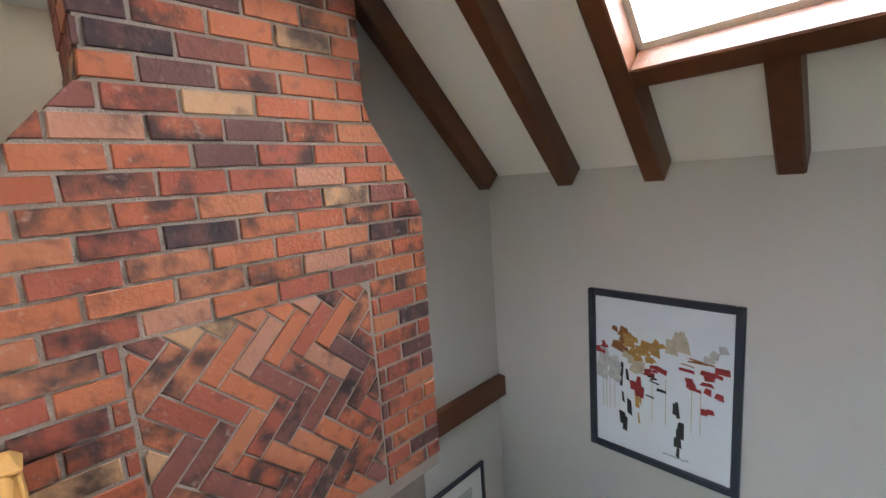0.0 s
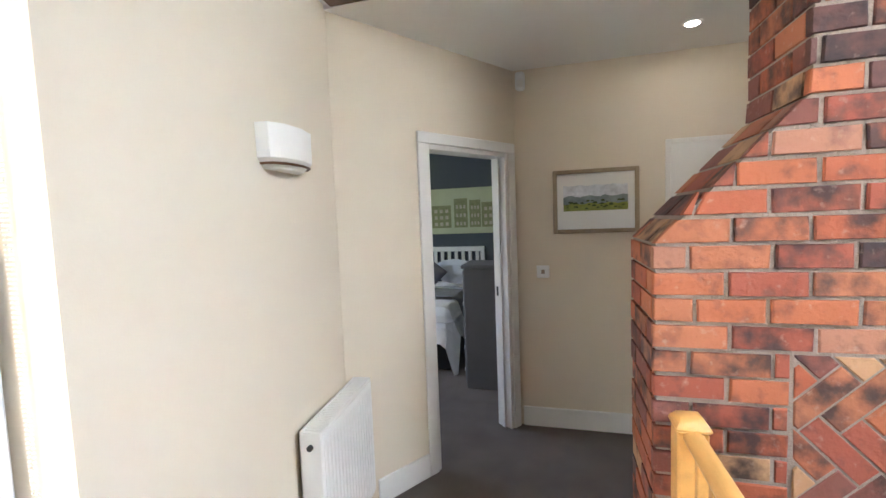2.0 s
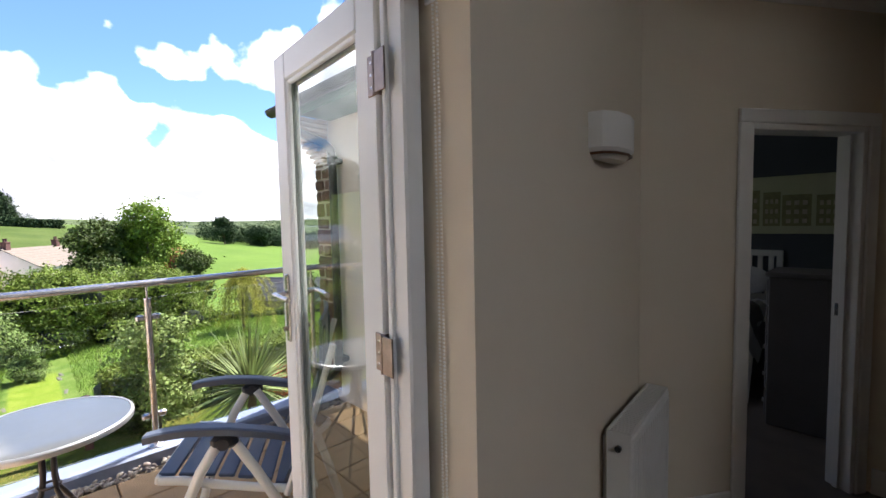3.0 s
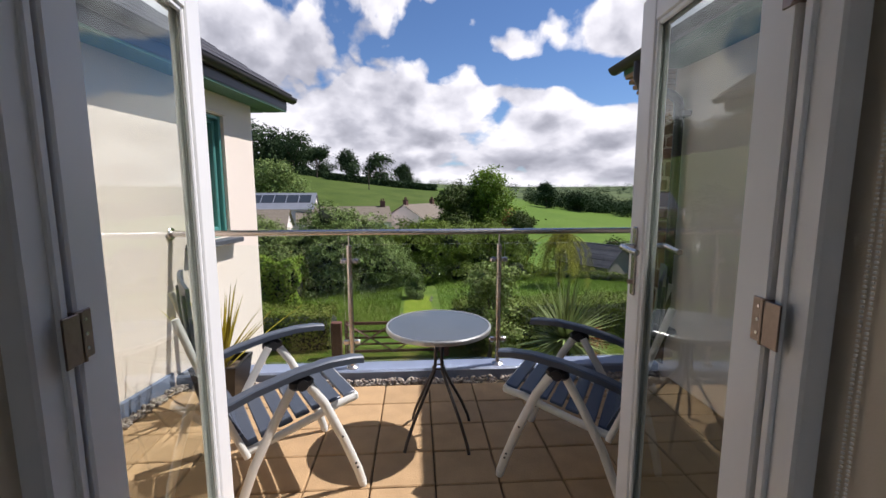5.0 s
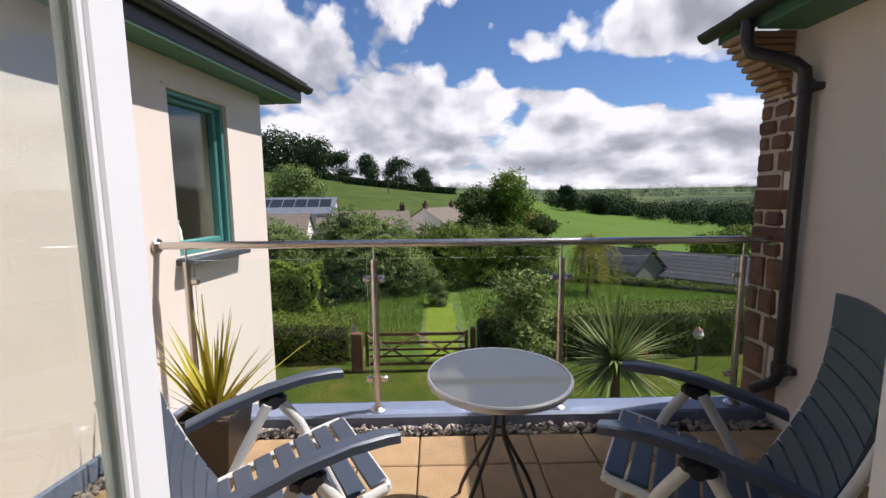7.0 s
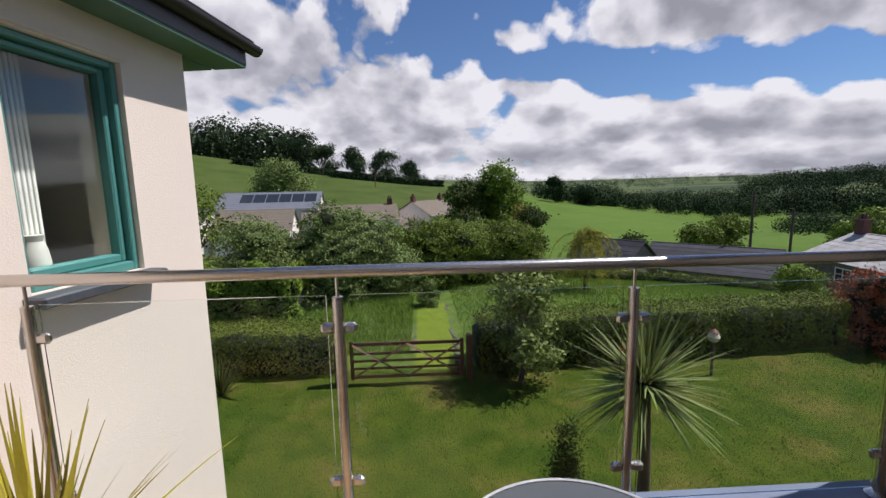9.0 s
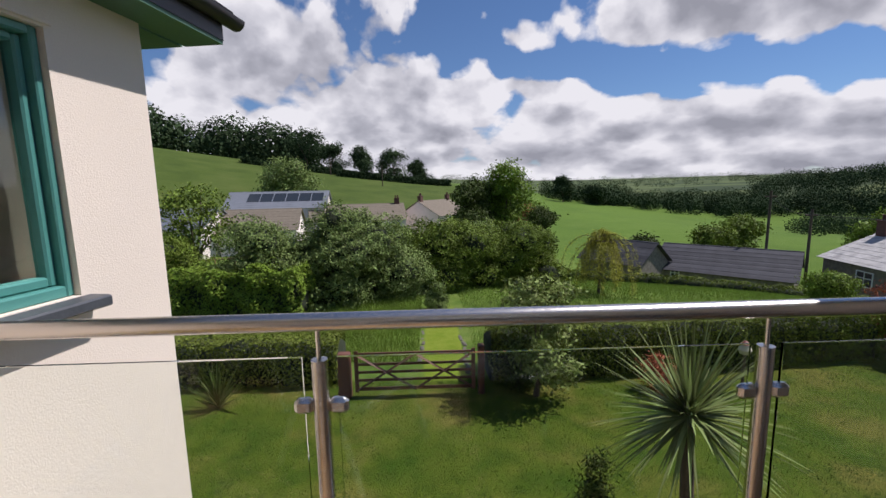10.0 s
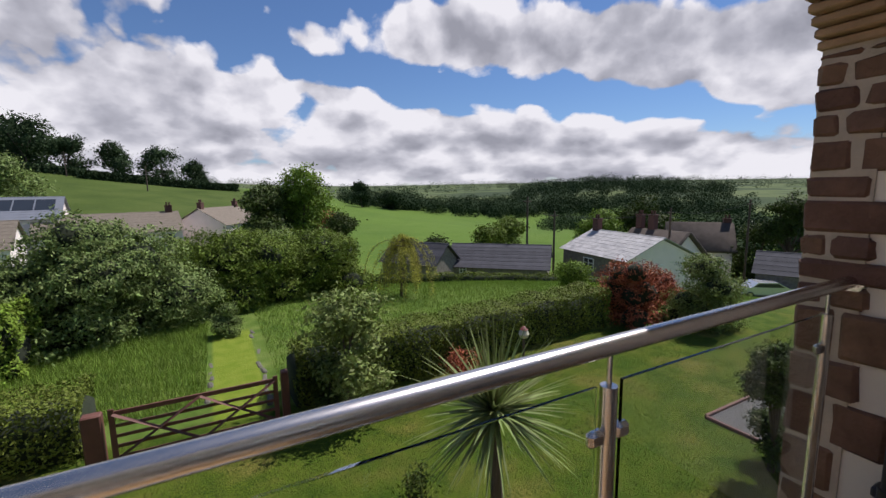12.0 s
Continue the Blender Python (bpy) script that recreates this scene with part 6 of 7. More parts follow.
# cabbage palm, conifer and small garden plants
ct = thing("cabbage_palm", "cabbage palm with a ball of sword leaves on the lawn", "palm")
part("trunk", Shape().tube([(2.18, 5.28, -2.80), (2.22, 5.30, -1.8), (2.16, 5.27, -0.80)], [0.085, 0.065, 0.06], 12), BARK, ct)
part("leaves", spiky("leaves", "", 230, 1.0, 0.021, (2.16, 5.27, -0.74), PALM_LEAF, random.Random(9), (-38, 86), 0.42), PALM_LEAF, ct, smooth=60)
rng = np.random.default_rng(14)
cf = thing("dwarf_conifer", "narrow dark dwarf conifer on the lawn", "conifer")
part("trunk", Shape().tube([(1.40, 5.6, -2.8), (1.40, 5.6, -1.9)], 0.03, 8), BARK, cf)
blobs = [(1.40, 5.6, -2.55 + i * 0.155, 0.25 * (1 - i / 8.6) + 0.03, 0.25 * (1 - i / 8.6) + 0.03, 0.15) for i in range(8)]
crown("crown", blobs, 5200, 0.030, LEAF_DARK, cf, rng, 0.4, 0.28)
rp = thing("red_perennial", "small red-leaved perennial in the lawn border", "plant")
crown("leaves", [(-0.12, 4.35, -2.35, 0.16, 0.16, 0.45), (0.1, 4.3, -2.55, 0.3, 0.2, 0.2)], 900, 0.035, LEAF_RED, rp, rng, 0.2)
part("stems", Shape().tube([(-0.12, 4.35, -2.8), (-0.12, 4.35, -2.2)], 0.012, 6), BARK, rp)
ph = thing("green_sword_plant", "low green sword-leaved plant in the border", "plant")
part("leaves", spiky("leaves", "", 70, 0.75, 0.016, (2.75, 4.5, -2.65), PALM_LEAF, random.Random(19), (25, 85), 0.6), PALM_LEAF, ph, smooth=60)
dp_ = thing("dark_sword_plant", "dark sword-leaved plant in front of the hedge", "plant")
part("leaves", spiky("leaves", "", 60, 1.0, 0.02, (-4.6, 9.5, -2.72), LEAF_DARK, random.Random(29), (25, 85), 0.7), LEAF_DARK, dp_, smooth=60)
pp = thing("pink_shrub", "small pink flowering shrub before the hedge", "shrub")
crown("crown", [(4.4, 9.6, -2.35, 0.4, 0.35, 0.4)], 1500, 0.035, LEAF_RED, pp, rng, 0.3)
bt = thing("bird_feeder", "small garden ornament with a red roof on a post", "ornament")
part("post", Shape().tube([(6.0, 9.5, -2.8), (6.0, 9.5, -1.96)], 0.03, 8), BARK, bt)
part("globe", Shape().lathe([(0.02, -0.17), (0.13, -0.12), (0.18, 0), (0.13, 0.12), (0.02, 0.17)], 16, pose(6.0, 9.5, -1.85) @ Matrix.Scale(0.7, 4)), mat("cream_globe", (0.6, 0.55, 0.4), 0.5), bt)
part("roof", Shape().lathe([(0.2, 0), (0.05, 0.14), (0.01, 0.16)], 10, pose(6.0, 9.5, -1.74) @ Matrix.Scale(0.5, 4)), mat("red_roof", (0.16, 0.04, 0.03), 0.6), bt)
solo("gravel_bed", Shape().box((7.6, 5.2, -2.76), (11.5, 6.08, -2.735)), mat("gravel", (0.085, 0.08, 0.075), 0.95, vary=0.35, scale=25, bump=0.9, bscale=60), "pale gravel bed with timber edging in the lawn", "gravel")
solo("bed_edging", Shape().box((7.54, 5.2, -2.78), (7.6, 6.1, -2.69), 0.01).box((7.6, 6.08, -2.78), (11.5, 6.14, -2.69), 0.01), GATE_WOOD, "timber board edging of the gravel bed", "edging")
# post and rail fence on the bank
fn = thing("paddock_fence", "grey timber fence on the bank beyond the trees", "fence")
for i in range(7):
    x, y = -14.5 + i * 1.25, 27.0 - i * 0.1
    part("fence_post", Shape().box((x - 0.06, y - 0.06, float(height(x, y)) - 0.1), (x + 0.06, y + 0.06, float(height(x, y)) + 1.5), 0.01), GATE_WOOD, fn)
for k in (0.5, 0.95, 1.35):
    part("fence_rail", Shape().tube([(-14.6, 26.9, float(height(-14.6, 26.9)) + k), (-6.9, 26.3, float(height(-6.9, 26.3)) + k)], 0.05, 4), GATE_WOOD, fn)

# ---- buildings ----


def house(name, label, cx, cy, turn, ln, wd, eave, ridge, base, wallm, roofm, windows=(), chims=(), over=0.3, category="house", thick=0.0):
    """Gabled house: ridge along local x; windows (side, u, z, w, h) with side 's' (-y front), 'w' or 'e' gable."""
    t = thing(name, label, category, pose(cx, cy, base + float(lift(math.hypot(cx, cy))), 0, 0, turn))
    a, b = ln / 2, wd / 2
    g = Shape()
    g.add([(-a, -b, -2), (a, -b, -2), (a, b, -2), (-a, b, -2), (-a, -b, eave), (a, -b, eave), (a, b, eave), (-a, b, eave), (-a, 0, ridge), (a, 0, ridge)],
          [(0, 1, 5, 4), (2, 3, 7, 6), (1, 2, 6, 9, 5), (3, 0, 4, 8, 7), (4, 5, 9, 8), (6, 7, 8, 9)])
    part("wall", g, wallm, t)
    sl = math.hypot(b, ridge - eave)
    for s in (-1, 1):
        m = frame_of((-a - over, 0, ridge + 0.02), (1, 0, 0), (0, s * b, eave - ridge))
        if thick:
            up = 1 if s < 0 else -1
            g2 = Shape().box((-0.1, -0.12, min(-thick * up, 0.02)), (ln + 2 * over + 0.1, sl + over, max(-thick * up, 0.02)), 0.14, m)
            part("roof", g2, roofm, t, smooth=60)
            continue
        rows = max(8, int(sl / 0.27))
        rl = sl + over
        up = 1 if s < 0 else -1
        slope = part("roof", Shape().box((0.02, 0, -0.06 * up - 0.02), (ln + 2 * over - 0.02, rl, -0.06 * up + 0.02), 0, m), roofm, t)
        for i in range(rows):
            y0, y1 = rl * i / rows, rl * (i + 1) / rows + 0.04
            za = -0.075 * up - 0.014 * ((i % 2) + 1) * up
            part("tile_course", Shape().box((0, y0, za - 0.012), (ln + 2 * over, y1, za + 0.012), 0, m), roofm, slope, smooth=0)
    part("ridge_tiles", Shape().tube([(-a - over, 0, ridge + 0.06), (a + over, 0, ridge + 0.06)], 0.11, 8), roofm, t)
    for side, u, z, w_, h in windows:
        if side == "s":
            m = frame_of((u, -b, z), (1, 0, 0), (0, 0, 1))
        elif side == "w":
            m = frame_of((-a, u, z), (0, -1, 0), (0, 0, 1))
        else:
            m = frame_of((a, u, z), (0, 1, 0), (0, 0, 1))
        wn = thing("window", "", "")
        wn.parent = t
        for key in ("label", "category"):
            if key in wn:
                del wn[key]
        fr = Shape()
        tt = 0.07
        for p0, p1 in (((0, 0), (tt, h)), ((w_ - tt, 0), (w_, h)), ((tt, 0), (w_ - tt, tt)), ((tt, h - tt), (w_ - tt, h)), ((w_ / 2 - 0.03, tt), (w_ / 2 + 0.03, h - tt)), ((tt, h * 0.55), (w_ - tt, h * 0.55 + 0.05))):
            fr.box((p0[0], p0[1], 0.0), (p1[0], p1[1], 0.06), 0, m)
        part("frame", fr, UPVC, wn)
        part("pane", Shape().box((tt, tt, 0.01), (w_ - tt, h - tt, 0.03), 0, m), DARK_PANE, wn)
    for x, hh in chims:
        c = part("chimney", Shape().box((x - 0.4, -0.32, ridge - 0.5), (x + 0.4, 0.32, ridge + hh), 0.03).box((x - 0.46, -0.38, ridge + hh - 0.12), (x + 0.46, 0.38, ridge + hh), 0.02), CHIM_BRICK, t, "brick chimney stack")
        for dx in (-0.18, 0.18):
            part("chimney_pot", Shape().lathe([(0.12, 0), (0.10, 0.3), (0.13, 0.42)], 10, pose(x + dx, 0, ridge + hh)), CHIM_BRICK, c)
    return t


DARK_PANE = mat("dark_pane", (0.03, 0.035, 0.04), 0.08, vary=0.1, scale=1, bump=0)
CHIM_BRICK = mat("chimney_brick", (0.105, 0.048, 0.038), 0.9, vary=0.4, scale=6, bump=0.3)
GREY_ROOF = mat("grey_sheet_roof", (0.17, 0.18, 0.20), 0.5, vary=0.15, scale=1, bump=0.2)
house("bungalow", "white bungalow with a brown tiled roof", 0.6, 79.0, 58, 10.5, 8.0, 2.9, 5.2, -7.0, WHITE_WALL, ROOF_TILE,
      (("s", 3.4, 0.9, 0.9, 1.7), ("s", 1.2, 1.3, 1.5, 1.1), ("s", -1.6, 1.3, 1.2, 1.1)), ((-4.7, 1.0), (4.6, 1.0)))
house("bungalow", "white bungalow with a long brown tiled roof", -12.0, 71.0, 12, 14.5, 8.0, 2.8, 5.0, -6.9, WHITE_WALL, ROOF_TILE,
      (("s", 4.8, 1.2, 1.6, 1.2), ("s", 1.0, 1.2, 1.6, 1.2), ("e", -2.2, 1.1, 1.3, 1.2)), ((6.4, 1.0),))
house("bungalow", "pale bungalow with a brown tiled roof", -22.0, 58.0, 8, 9.0, 7.5, 2.6, 4.9, -6.6, WHITE_WALL, ROOF_TILE, (("s", -1.0, 1.1, 1.6, 1.2), ("s", 2.0, 1.1, 1.2, 1.2)), ())
barn = house("grey_roofed_barn", "grey-roofed building with dark solar panels", -24.5, 72.0, 6, 15.0, 8.5, 4.2, 6.6, -6.3, WHITE_WALL, GREY_ROOF, (), ())
for i in range(6):
    m = frame_of((-4.6 + i * 1.95, -0.55, 6.42), (1, 0, 0), (0, -4.25, -2.4))
    part("solar_panel", Shape().box((0, 0, -0.02), (1.85, 2.6, 0.16), 0.02, m), DARK_PANE, barn)
house("grey_roofed_house", "low grey-roofed house beyond the fence", -31.0, 56.0, -8, 9.0, 7.5, 2.8, 5.0, -6.4, WHITE_WALL, GREY_ROOF, (("s", 1.6, 1.0, 1.8, 1.3), ("s", -2.4, 1.0, 1.8, 1.3)), ())
house("long_barn", "low stone barn with a long dark slate roof", 25.2, 36.8, -44, 9.5, 7.0, 1.52, 3.2, -7.81, RUBBLE, SLATE, (("s", -3.5, 0.9, 0.7, 0.6),), ())
house("long_barn", "lower stone barn with a dark slate roof", 17.0, 38.7, -58, 5.8, 4.2, 2.08, 3.63, -7.63, RUBBLE, SLATE, (), ())
# roof colour is raised to carry wet highlights as well as lichen
ct_ = house("slate_cottage", "stone cottage with a lichened slate roof, wet sheen in its colour, and white gable", 35.0, 29.8, -99.6, 9.2, 7.6, 3.45, 5.15, -8.65, RUBBLE,
            mat("lichened_slate_sheen", (0.33, 0.315, 0.30), 0.75, vary=0.6, scale=1.8, bump=0.5, bscale=8, spec=0.25), (("s", -1.2, 1.85, 1.5, 1.15), ("s", 2.5, 1.85, 1.3, 1.15), ("e", -0.9, 1.9, 0.95, 1.0)), ((-4.1, 1.3),))
gw = Shape().prism([(-3.8, -1.9), (3.8, -1.9), (3.8, 3.4), (0, 5.07), (-3.8, 3.4)], 4.605, 4.64, Matrix(((0, 0, 1, 0), (1, 0, 0, 0), (0, 1, 0, 0), (0, 0, 0, 1))))
part("gable_wall", gw, WHITE_WALL, ct_, "white rendered gable")
house("thatched_cottage", "old cottage with a dark thatched roof and brick chimneys", 52.9, 33.3, -51, 6.4, 5.6, 3.3, 6.2, -10.1, WHITE_WALL, THATCH, (("s", 1.2, 1.4, 1.0, 1.1),), ((3.0, 0.8),), 0.4, thick=0.38)
house("thatched_wing", "thatched cottage wing with tall brick chimneys", 42.6, 31.4, -95, 6.6, 6.2, 2.6, 5.3, -9.3, WHITE_WALL, THATCH, (), ((-2.6, 1.9), (-0.9, 1.9)), 0.3, thick=0.38)
house("grey_shed", "small grey-roofed outbuilding by the lane", 47.5, 20.5, -70, 6.0, 5.0, 2.4, 4.0, -9.5, RUBBLE, SLATE, (), ())

# poles and wires
WIRE = mat("black_wire", (0.015, 0.015, 0.016), 0.6, bump=0)
heads = []
for x, y, top in ((28.6, 36.8, 0.2), (31.6, 36.0, -1.4), (41.5, 29.5, -1.2), (50.5, 26.5, -0.6), (-41.5, 184, None), (-18.0, 166, None), (-44.0, 60, 6.0), (-45.5, 60.0, 6.4)):
    top = float(height(x, y)) + 8.0 if top is None else top + float(lift(math.hypot(x, y)))
    po = thing("utility_pole", "weathered wooden utility pole", "pole")
    z = float(height(x, y))
    r = 0.13 if y < 100 else 0.2
    part("shaft", Shape().tube([(x, y, z - 0.3), (x, y, top)], [r, r * 0.75], 10), BARK, po)
    part("crossarm", Shape().box((x - 0.5, y - 0.06, top - 0.55), (x + 0.5, y + 0.06, top - 0.42), 0.01), BARK, po)
    heads.append(Vector((x, y, top - 0.4)))
for a, b in ((0, 1), (1, 2), (2, 3)):
    p0, p1 = heads[a], heads[b]
    pts = [p0.lerp(p1, i / 10) - Vector((0, 0, 0.5 * 4 * (i / 10) * (1 - i / 10))) for i in range(11)]
    solo("overhead_wire", Shape().tube(pts, 0.02, 5), WIRE, "thin overhead wire between the poles", "wire")

# parked car by the cottages
cr = thing("parked_car", "silver car parked in the lane by the cottages", "car", pose(43.2, 21.4, float(height(43.2, 21.4)) + 0.12, 0, 0, -40))
prof3 = [(-2.1, 0.3), (-2.1, 0.75), (-1.9, 0.95), (-1.2, 1.0), (-0.7, 1.42), (0.9, 1.45), (1.7, 1.0), (2.05, 0.9), (2.1, 0.35)]
part("body", Shape().prism(prof3, -0.85, 0.85, frame_of((0, 0, 0), (1, 0, 0), (0, 0, 1))), mat("silver_paint", (0.55, 0.56, 0.58), 0.25, 0.5, coat=0.6), cr)
part("windows", Shape().prism([(-1.1, 1.02), (-0.66, 1.36), (0.84, 1.39), (1.45, 1.04)], -0.856, 0.856, frame_of((0, 0, 0), (1, 0, 0), (0, 0, 1))), DARK_PANE, cr)
for x in (-1.3, 1.3):
    for y in (-0.78, 0.78):
        wh = part("wheel", Shape().tube([(x, y - 0.1, 0.3), (x, y + 0.1, 0.3)], 0.31, 18), BLACK, cr)
        part("rim", Shape().tube([(x, y - 0.105, 0.3), (x, y + 0.105, 0.3)], 0.19, 14), STEEL, wh)
struct("road_lane", Shape().box((41, 18.5, -10.4), (56, 22.8, -8.75)), mat("asphalt", (0.06, 0.06, 0.062), 0.9, vary=0.2, scale=2, bump=0.4), "grey lane between the cottages", "road")

# ---- brick chimney ----
bm_ = bpy.data.materials.new("reclaimed_brick")
bm_.use_nodes = True
nt = bm_.node_tree
N, L = nt.nodes.new, nt.links.new
bs = nt.nodes["Principled BSDF"]
bs.inputs["Roughness"].default_value = 0.82
info, tcn = N("ShaderNodeObjectInfo"), N("ShaderNodeNewGeometry")
rp_ = N("ShaderNodeValToRGB")
rp_.color_ramp.interpolation = "CONSTANT"
e = rp_.color_ramp.elements
cols = ((0.0, (0.36, 0.098, 0.045)), (0.20, (0.40, 0.125, 0.055)), (0.36, (0.30, 0.078, 0.045)), (0.50, (0.40, 0.145, 0.070)), (0.60, (0.20, 0.070, 0.052)), (0.70, (0.12, 0.052, 0.046)), (0.82, (0.44, 0.255, 0.135)), (0.88, (0.30, 0.088, 0.050)), (0.95, (0.38, 0.175, 0.110)))
while len(e) < len(cols):
    e.new(0.5)
for k, (p_, c_) in enumerate(cols):
    e[k].position, e[k].color = p_, (*c_, 1)
L(info.outputs["Random"], rp_.inputs[0])


def btex(scale, detail=5.0, off=0.0):
    n_, a_ = N("ShaderNodeTexNoise"), N("ShaderNodeVectorMath")
    a_.operation = "MULTIPLY_ADD"
    cx_ = N("ShaderNodeCombineXYZ")
    for k in range(3):
        L(info.outputs["Random"], cx_.inputs[k])
    L(cx_.outputs[0], a_.inputs[0])
    a_.inputs[1].default_value = (7.0 + off, 13.0, 5.0)
    L(tcn.outputs["Position"], a_.inputs[2])
    L(a_.outputs[0], n_.inputs["Vector"])
    n_.inputs["Scale"].default_value, n_.inputs["Detail"].default_value = scale, detail
    return n_.outputs["Fac"]


def bmix(f_, a, b):
    n_ = N("ShaderNodeMix")
    n_.data_type = "RGBA"
    L(f_, n_.inputs["Factor"])
    L(a, n_.inputs["A"])
    if isinstance(b, tuple):
        n_.inputs["B"].default_value = (*b, 1)
    else:
        L(b, n_.inputs["B"])
    return n_.outputs["Result"]


def bstep(v_, a, b, top=1.0):
    n_ = N("ShaderNodeMapRange")
    L(v_, n_.inputs["Value"])
    n_.inputs["From Min"].default_value, n_.inputs["From Max"].default_value, n_.inputs["To Max"].default_value = a, b, top
    return n_.outputs["Result"]


c1 = bmix(bstep(btex(14), 0.55, 0.75, 0.75), rp_.outputs["Color"], (0.045, 0.028, 0.028))
bright = N("ShaderNodeMath")
bright.operation = "MULTIPLY"
L(bstep(btex(11, 7, 3.0), 0.40, 0.62, 0.88), bright.inputs[0])
sel = N("ShaderNodeMath")
sel.operation = "LESS_THAN"
fr_ = N("ShaderNodeMath")
fr_.operation = "FRACT"
m7 = N("ShaderNodeMath")
m7.operation = "MULTIPLY"
L(info.outputs["Random"], m7.inputs[0])
m7.inputs[1].default_value = 17.3
L(m7.outputs[0], fr_.inputs[0])
L(fr_.outputs[0], sel.inputs[0])
sel.inputs[1].default_value = 0.42
L(sel.outputs[0], bright.inputs[1])
c2 = bmix(bright.outputs[0], c1, (0.030, 0.022, 0.024))
c3 = bmix(bstep(btex(30, 4, 5.0), 0.62, 0.80, 0.5), c2, (0.50, 0.38, 0.30))
L(c3, bs.inputs["Base Color"])
bpn = N("ShaderNodeBump")
bpn.inputs["Strength"].default_value, bpn.inputs["Distance"].default_value = 0.6, 0.006
L(btex(60, 5), bpn.inputs["Height"])
L(bpn.outputs[0], bs.inputs["Normal"])

CX, CB = 1.68, 2.12
LY0, LY1, RY0, RY1 = -1.46, -1.885, -3.12, -2.84
ZL0, ZL1, ZR0, ZR1 = 1.45, 1.89, 1.40, 1.84
PY0, PY1, PZ0, PZ1 = -2.772, -1.855, 0.10, 1.10
TOP = 4.6
chim = thing("chimney_breast", "tall reclaimed brick chimney breast with a herringbone panel", "chimney", kind="structure")


def left_at(z):
    return LY0 if z <= ZL0 else (LY1 if z >= ZL1 else LY0 + (LY1 - LY0) * (z - ZL0) / (ZL1 - ZL0))


def right_at(z):
    return RY0 if z <= ZR0 else (RY1 if z >= ZR1 else RY0 + (RY1 - RY0) * (z - ZR0) / (ZR1 - ZR0))


outline = [(LY0, 0.0), (LY0, ZL0), (LY1, ZL1), (LY1, TOP), (RY1, TOP), (RY1, ZR1), (RY0, ZR0), (RY0, 0.0)]
core = Shape().prism(outline, CX + 0.008, CB, Matrix(((0, 0, 1, 0), (1, 0, 0, 0), (0, 1, 0, 0), (0, 0, 0, 1))))
inset = 0.010
core.v = [(x, y + (inset if y < -2.3 else -inset), z) for x, y, z in core.v]
part("mortar", core, MORTAR, chim, "pale recessed mortar", smooth=0)


def face_brick(poly, x0, x1, parent=chim):
    """A brick from its outline in (y, z), proud of the mortar, edges eased."""
    n = len(poly)
    c = (sum(p[0] for p in poly) / n, sum(p[1] for p in poly) / n)
    e_ = 0.004
    small = []
    for y, z in poly:
        dy, dz = c[0] - y, c[1] - z
        l_ = math.hypot(dy, dz) or 1
        small.append((y + dy / l_ * e_ * 1.3, z + dz / l_ * e_ * 1.3))
    v = [(x1, y, z) for y, z in poly] + [(x0 + e_, y, z) for y, z in poly] + [(x0, y, z) for y, z in small]
    f = [(k, (k + 1) % n, n + (k + 1) % n, n + k) for k in range(n)] + [(n + k, n + (k + 1) % n, 2 * n + (k + 1) % n, 2 * n + k) for k in range(n)] + [tuple(range(2 * n, 3 * n))]
    return part("brick", Shape().add(v, f), bm_, parent, smooth=0)


def clip(poly, inside, cut):
    out = []
    for i, p in enumerate(poly):
        q = poly[(i + 1) % len(poly)]
        a, b = inside(p), inside(q)
        if a:
            out.append(p)
        if a != b:
            out.append(cut(p, q))
    return out


def clip_box(poly, y0, y1, z0, z1):
    for ax, val, sgn in ((0, y0, 1), (0, y1, -1), (1, z0, 1), (1, z1, -1)):
        def inside(p, ax=ax, val=val, sgn=sgn):
            return (p[ax] - val) * sgn >= 0

        def cut(p, q, ax=ax, val=val):
            t_ = (val - p[ax]) / (q[ax] - p[ax])
            return (p[0] + (q[0] - p[0]) * t_, p[1] + (q[1] - p[1]) * t_)
        if len(poly) < 3:
            return []
        poly = clip(poly, inside, cut)
    return poly


def area(poly):
    return abs(sum(poly[i][0] * poly[(i + 1) % len(poly)][1] - poly[(i + 1) % len(poly)][0] * poly[i][1] for i in range(len(poly)))) / 2


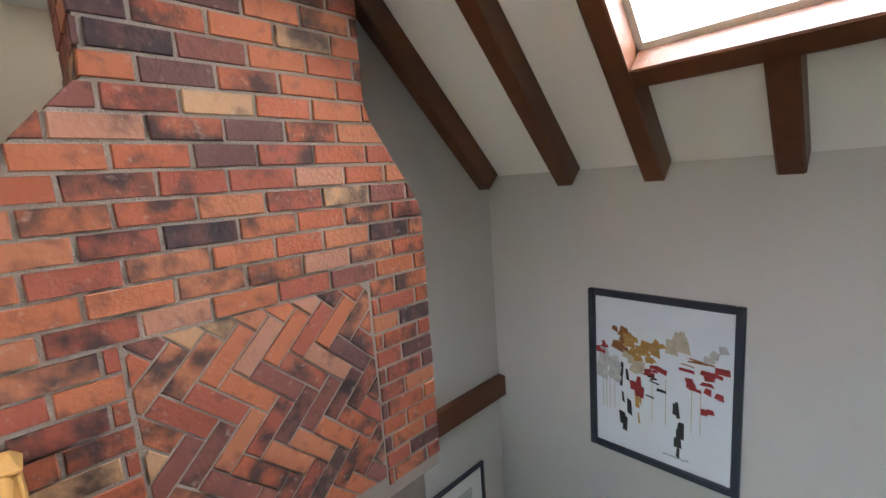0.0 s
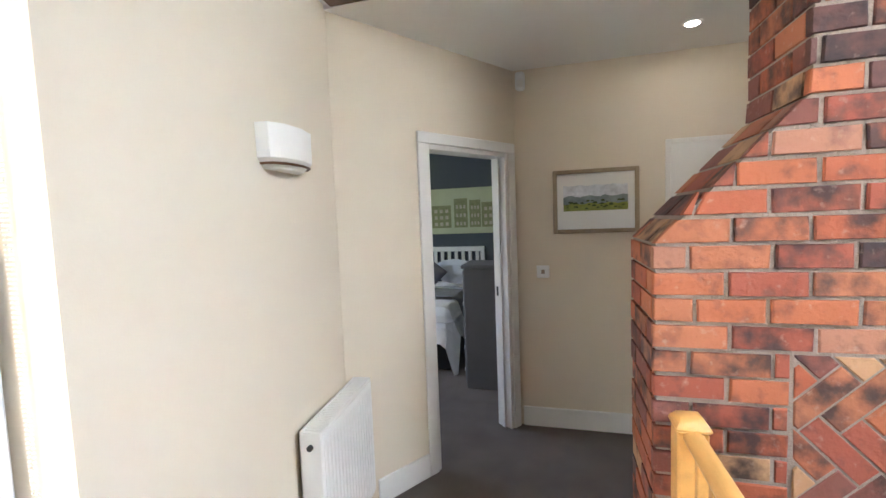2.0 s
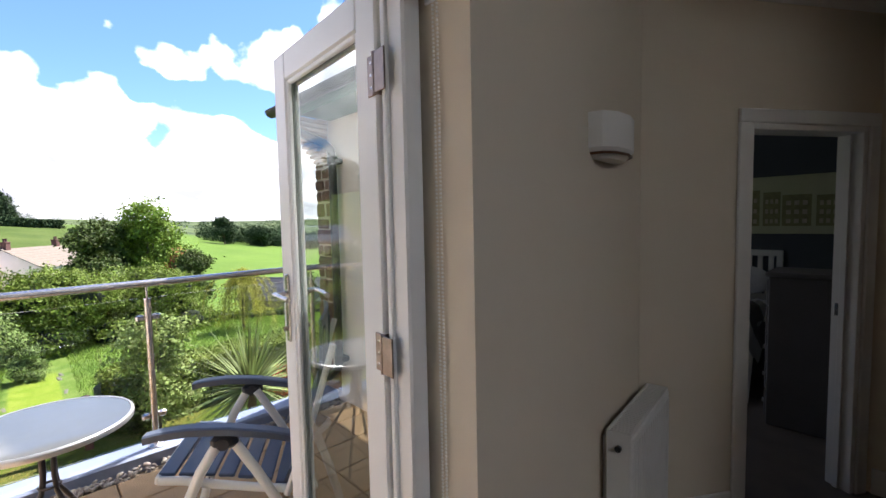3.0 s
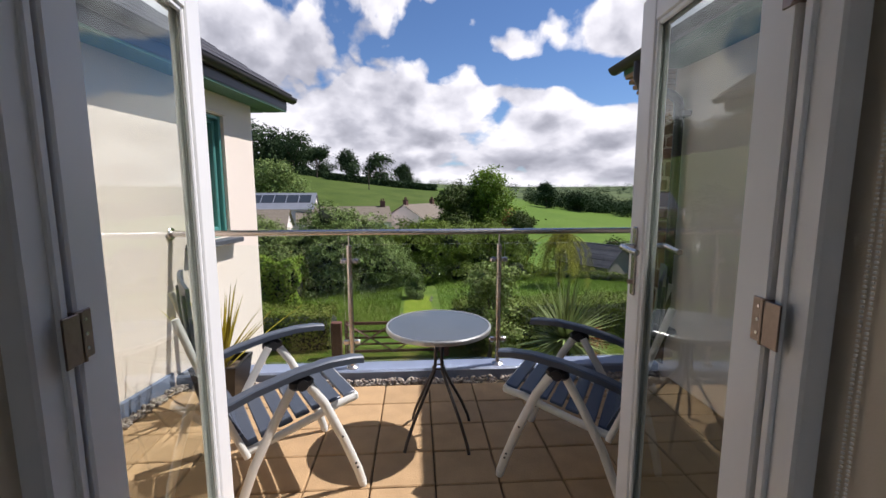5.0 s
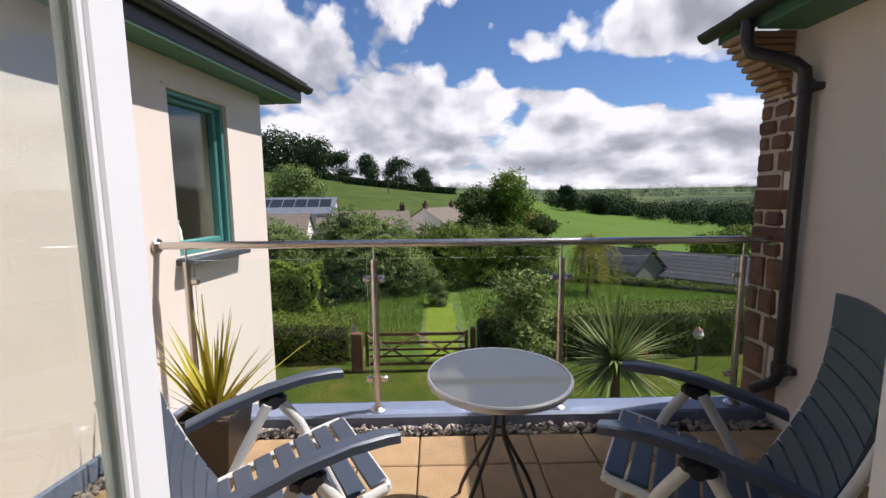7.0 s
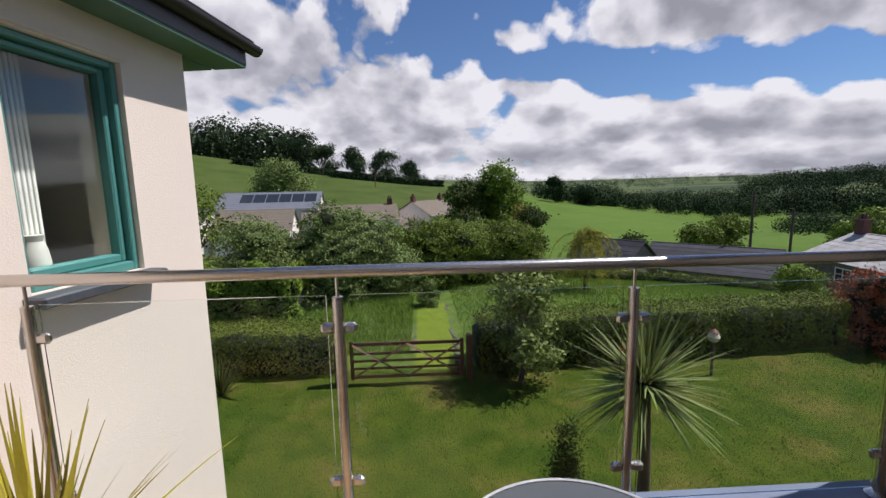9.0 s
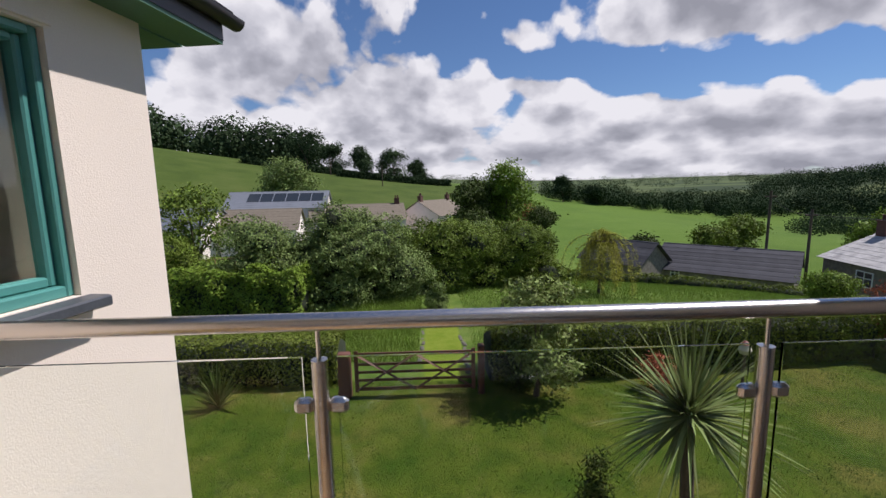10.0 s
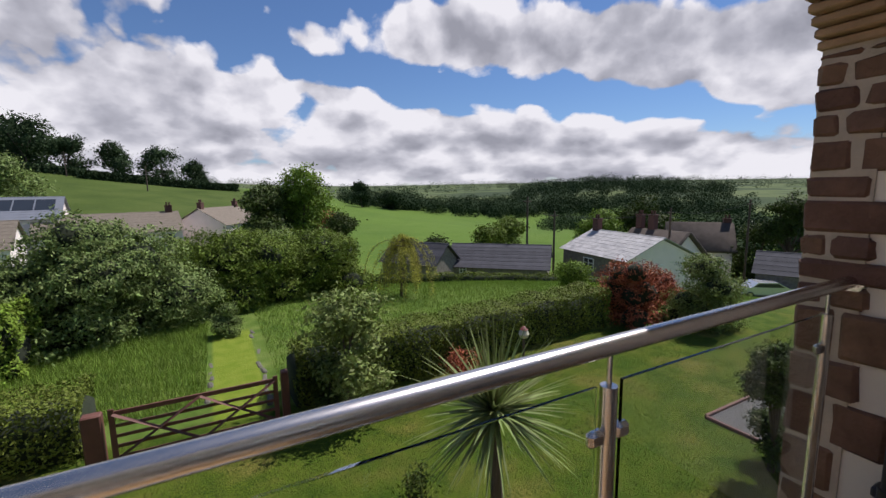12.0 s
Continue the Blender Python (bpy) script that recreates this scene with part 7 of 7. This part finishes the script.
rng = random.Random(77)
CH, BL, J = 0.0865, 0.215, 0.0065
row0 = PZ1 - 12 * CH
for r in range(int((3.2 - row0) / CH) + 1):
    za, zb = row0 + r * CH + J, row0 + (r + 1) * CH - J
    if za > 3.1 or za < 0.0:
        continue
    off = (r % 2) * 0.1125 + rng.uniform(-0.02, 0.02)
    y = LY0 + off
    ys = [LY0 + 0.0]
    cut_ = LY0 - (0.1125 if r % 2 else 0.225)
    while cut_ > RY0:
        ys.append(cut_ + rng.uniform(-0.012, 0.012))
        cut_ -= 0.225
    ys.append(RY0)
    for ya, yb in zip(ys[:-1], ys[1:]):
        hi, lo = ya - J, yb + J
        if ya == LY0:
            hi = LY0
        if yb == RY0:
            lo = RY0
        segs = [(lo, hi)]
        if zb < PZ1 + 0.02:
            segs = [(max(lo, PY1 + J), hi), (lo, min(hi, PY0 - J))]
        for a, b in segs:
            la, lb, ra, rb = left_at(za), left_at(zb), right_at(za), right_at(zb)
            if b - a < 0.018:
                continue
            poly = [(max(a, ra), za), (min(b, la), za), (min(b, lb), zb), (max(a, rb), zb)]
            if poly[1][0] - poly[0][0] < 0.01 or poly[2][0] - poly[3][0] < 0.004:
                if area(poly) < 0.0006 or poly[1][0] < poly[0][0]:
                    continue
                if poly[2][0] < poly[3][0]:
                    mid = 0.5 * (poly[2][0] + poly[3][0])
                    poly[2], poly[3] = (mid + 0.002, zb), (mid - 0.002, zb)
            jit = rng.uniform(-0.004, 0.004)
            poly = [(y_ + rng.uniform(-0.0022, 0.0022), z_ + rng.uniform(-0.002, 0.002)) for y_, z_ in poly]
            face_brick(poly, CX + jit, CX + 0.03)
# herringbone panel, laid at 45 degrees
U = 0.0775
c45 = math.sqrt(0.5)
pc = (0.5 * (PY0 + PY1), PZ1)
for i in range(-24, 25):
    for j in range(-24, 25):
        d = (i - j) % 6
        if d == 0:
            rect = (i, j, i + 3, j + 1)
        elif d == 5:
            rect = (i, j, i + 1, j + 3)
        else:
            continue
        jj = 0.05
        cs = [(rect[0] + jj, rect[1] + jj), (rect[2] - jj, rect[1] + jj), (rect[2] - jj, rect[3] - jj), (rect[0] + jj, rect[3] - jj)]
        poly = [(pc[0] + (a + b_) * U * c45, pc[1] - 0.03 + (a - b_) * U * c45) for a, b_ in cs]
        poly = clip_box(poly, PY0 + 0.008, PY1 - 0.008, 0.12, PZ1 - 0.006)
        if len(poly) >= 3 and area(poly) > 0.0008:
            face_brick(poly, CX + rng.uniform(-0.002, 0.006), CX + 0.03)
# returned side of the stack, towards the landing
for r in range(int((3.2 - row0) / CH) + 1):
    za, zb = row0 + r * CH + J, row0 + (r + 1) * CH - J
    if za < 0 or za > 3.1:
        continue
    y_, y2 = left_at(za), left_at(zb)
    xs = [CX + 0.032, CX + (0.1125 if r % 2 == 0 else 0.225), CX + (0.3375 if r % 2 == 0 else 0.44), CB]
    for a, b in zip(xs[:-1], xs[1:]):
        if b - a < 0.03:
            continue
        jt = rng.uniform(-0.003, 0.003)
        v = [(a + J, y_ - 0.03, za), (b - J, y_ - 0.03, za), (b - J, y2 - 0.03, zb), (a + J, y2 - 0.03, zb), (a + J, y_ + jt, za), (b - J, y_ + jt, za), (b - J, y2 + jt, zb), (a + J, y2 + jt, zb)]
        part("brick", Shape().add(v, [(4, 7, 6, 5), (0, 4, 5, 1), (1, 5, 6, 2), (2, 6, 7, 3), (3, 7, 4, 0)]), bm_, chim, smooth=0)

# ---- paving slabs ----
px, py = 0.335, 0.291
slab_me = Shape().box((-px / 2 + 0.004, -py / 2 + 0.004, -0.044), (px / 2 - 0.004, py / 2 - 0.004, 0.0), 0.006).mesh("slab", SLAB)
bed_ = bpy.data.objects["floor_balcony"]
rng = random.Random(12)
for i in range(-6, 8):
    for j in range(8):
        x, y = -0.345 + px * (i + 0.5), 2.325 - py * (j + 0.5)
        if x - px / 2 < -2.45 or x + px / 2 > X1 + 0.2 or y - py / 2 < 0.0:
            continue
        xa, xb = max(x - px / 2, -2.25), min(x + px / 2, X1)
        if xb - xa < 0.05:
            continue
        if xb - xa < px - 0.01:
            me = Shape().box((xa - x + 0.004, -py / 2 + 0.004, -0.044), (xb - x - 0.004, py / 2 - 0.004, 0.0), 0.006).mesh("slab", SLAB)
        else:
            me = slab_me
        ob = new("slab", me)
        ob.parent = bed_
        ob.matrix_basis = pose(x, y, rng.uniform(-0.0015, 0.0015), rng.uniform(-0.15, 0.15), rng.uniform(-0.15, 0.15), 0)
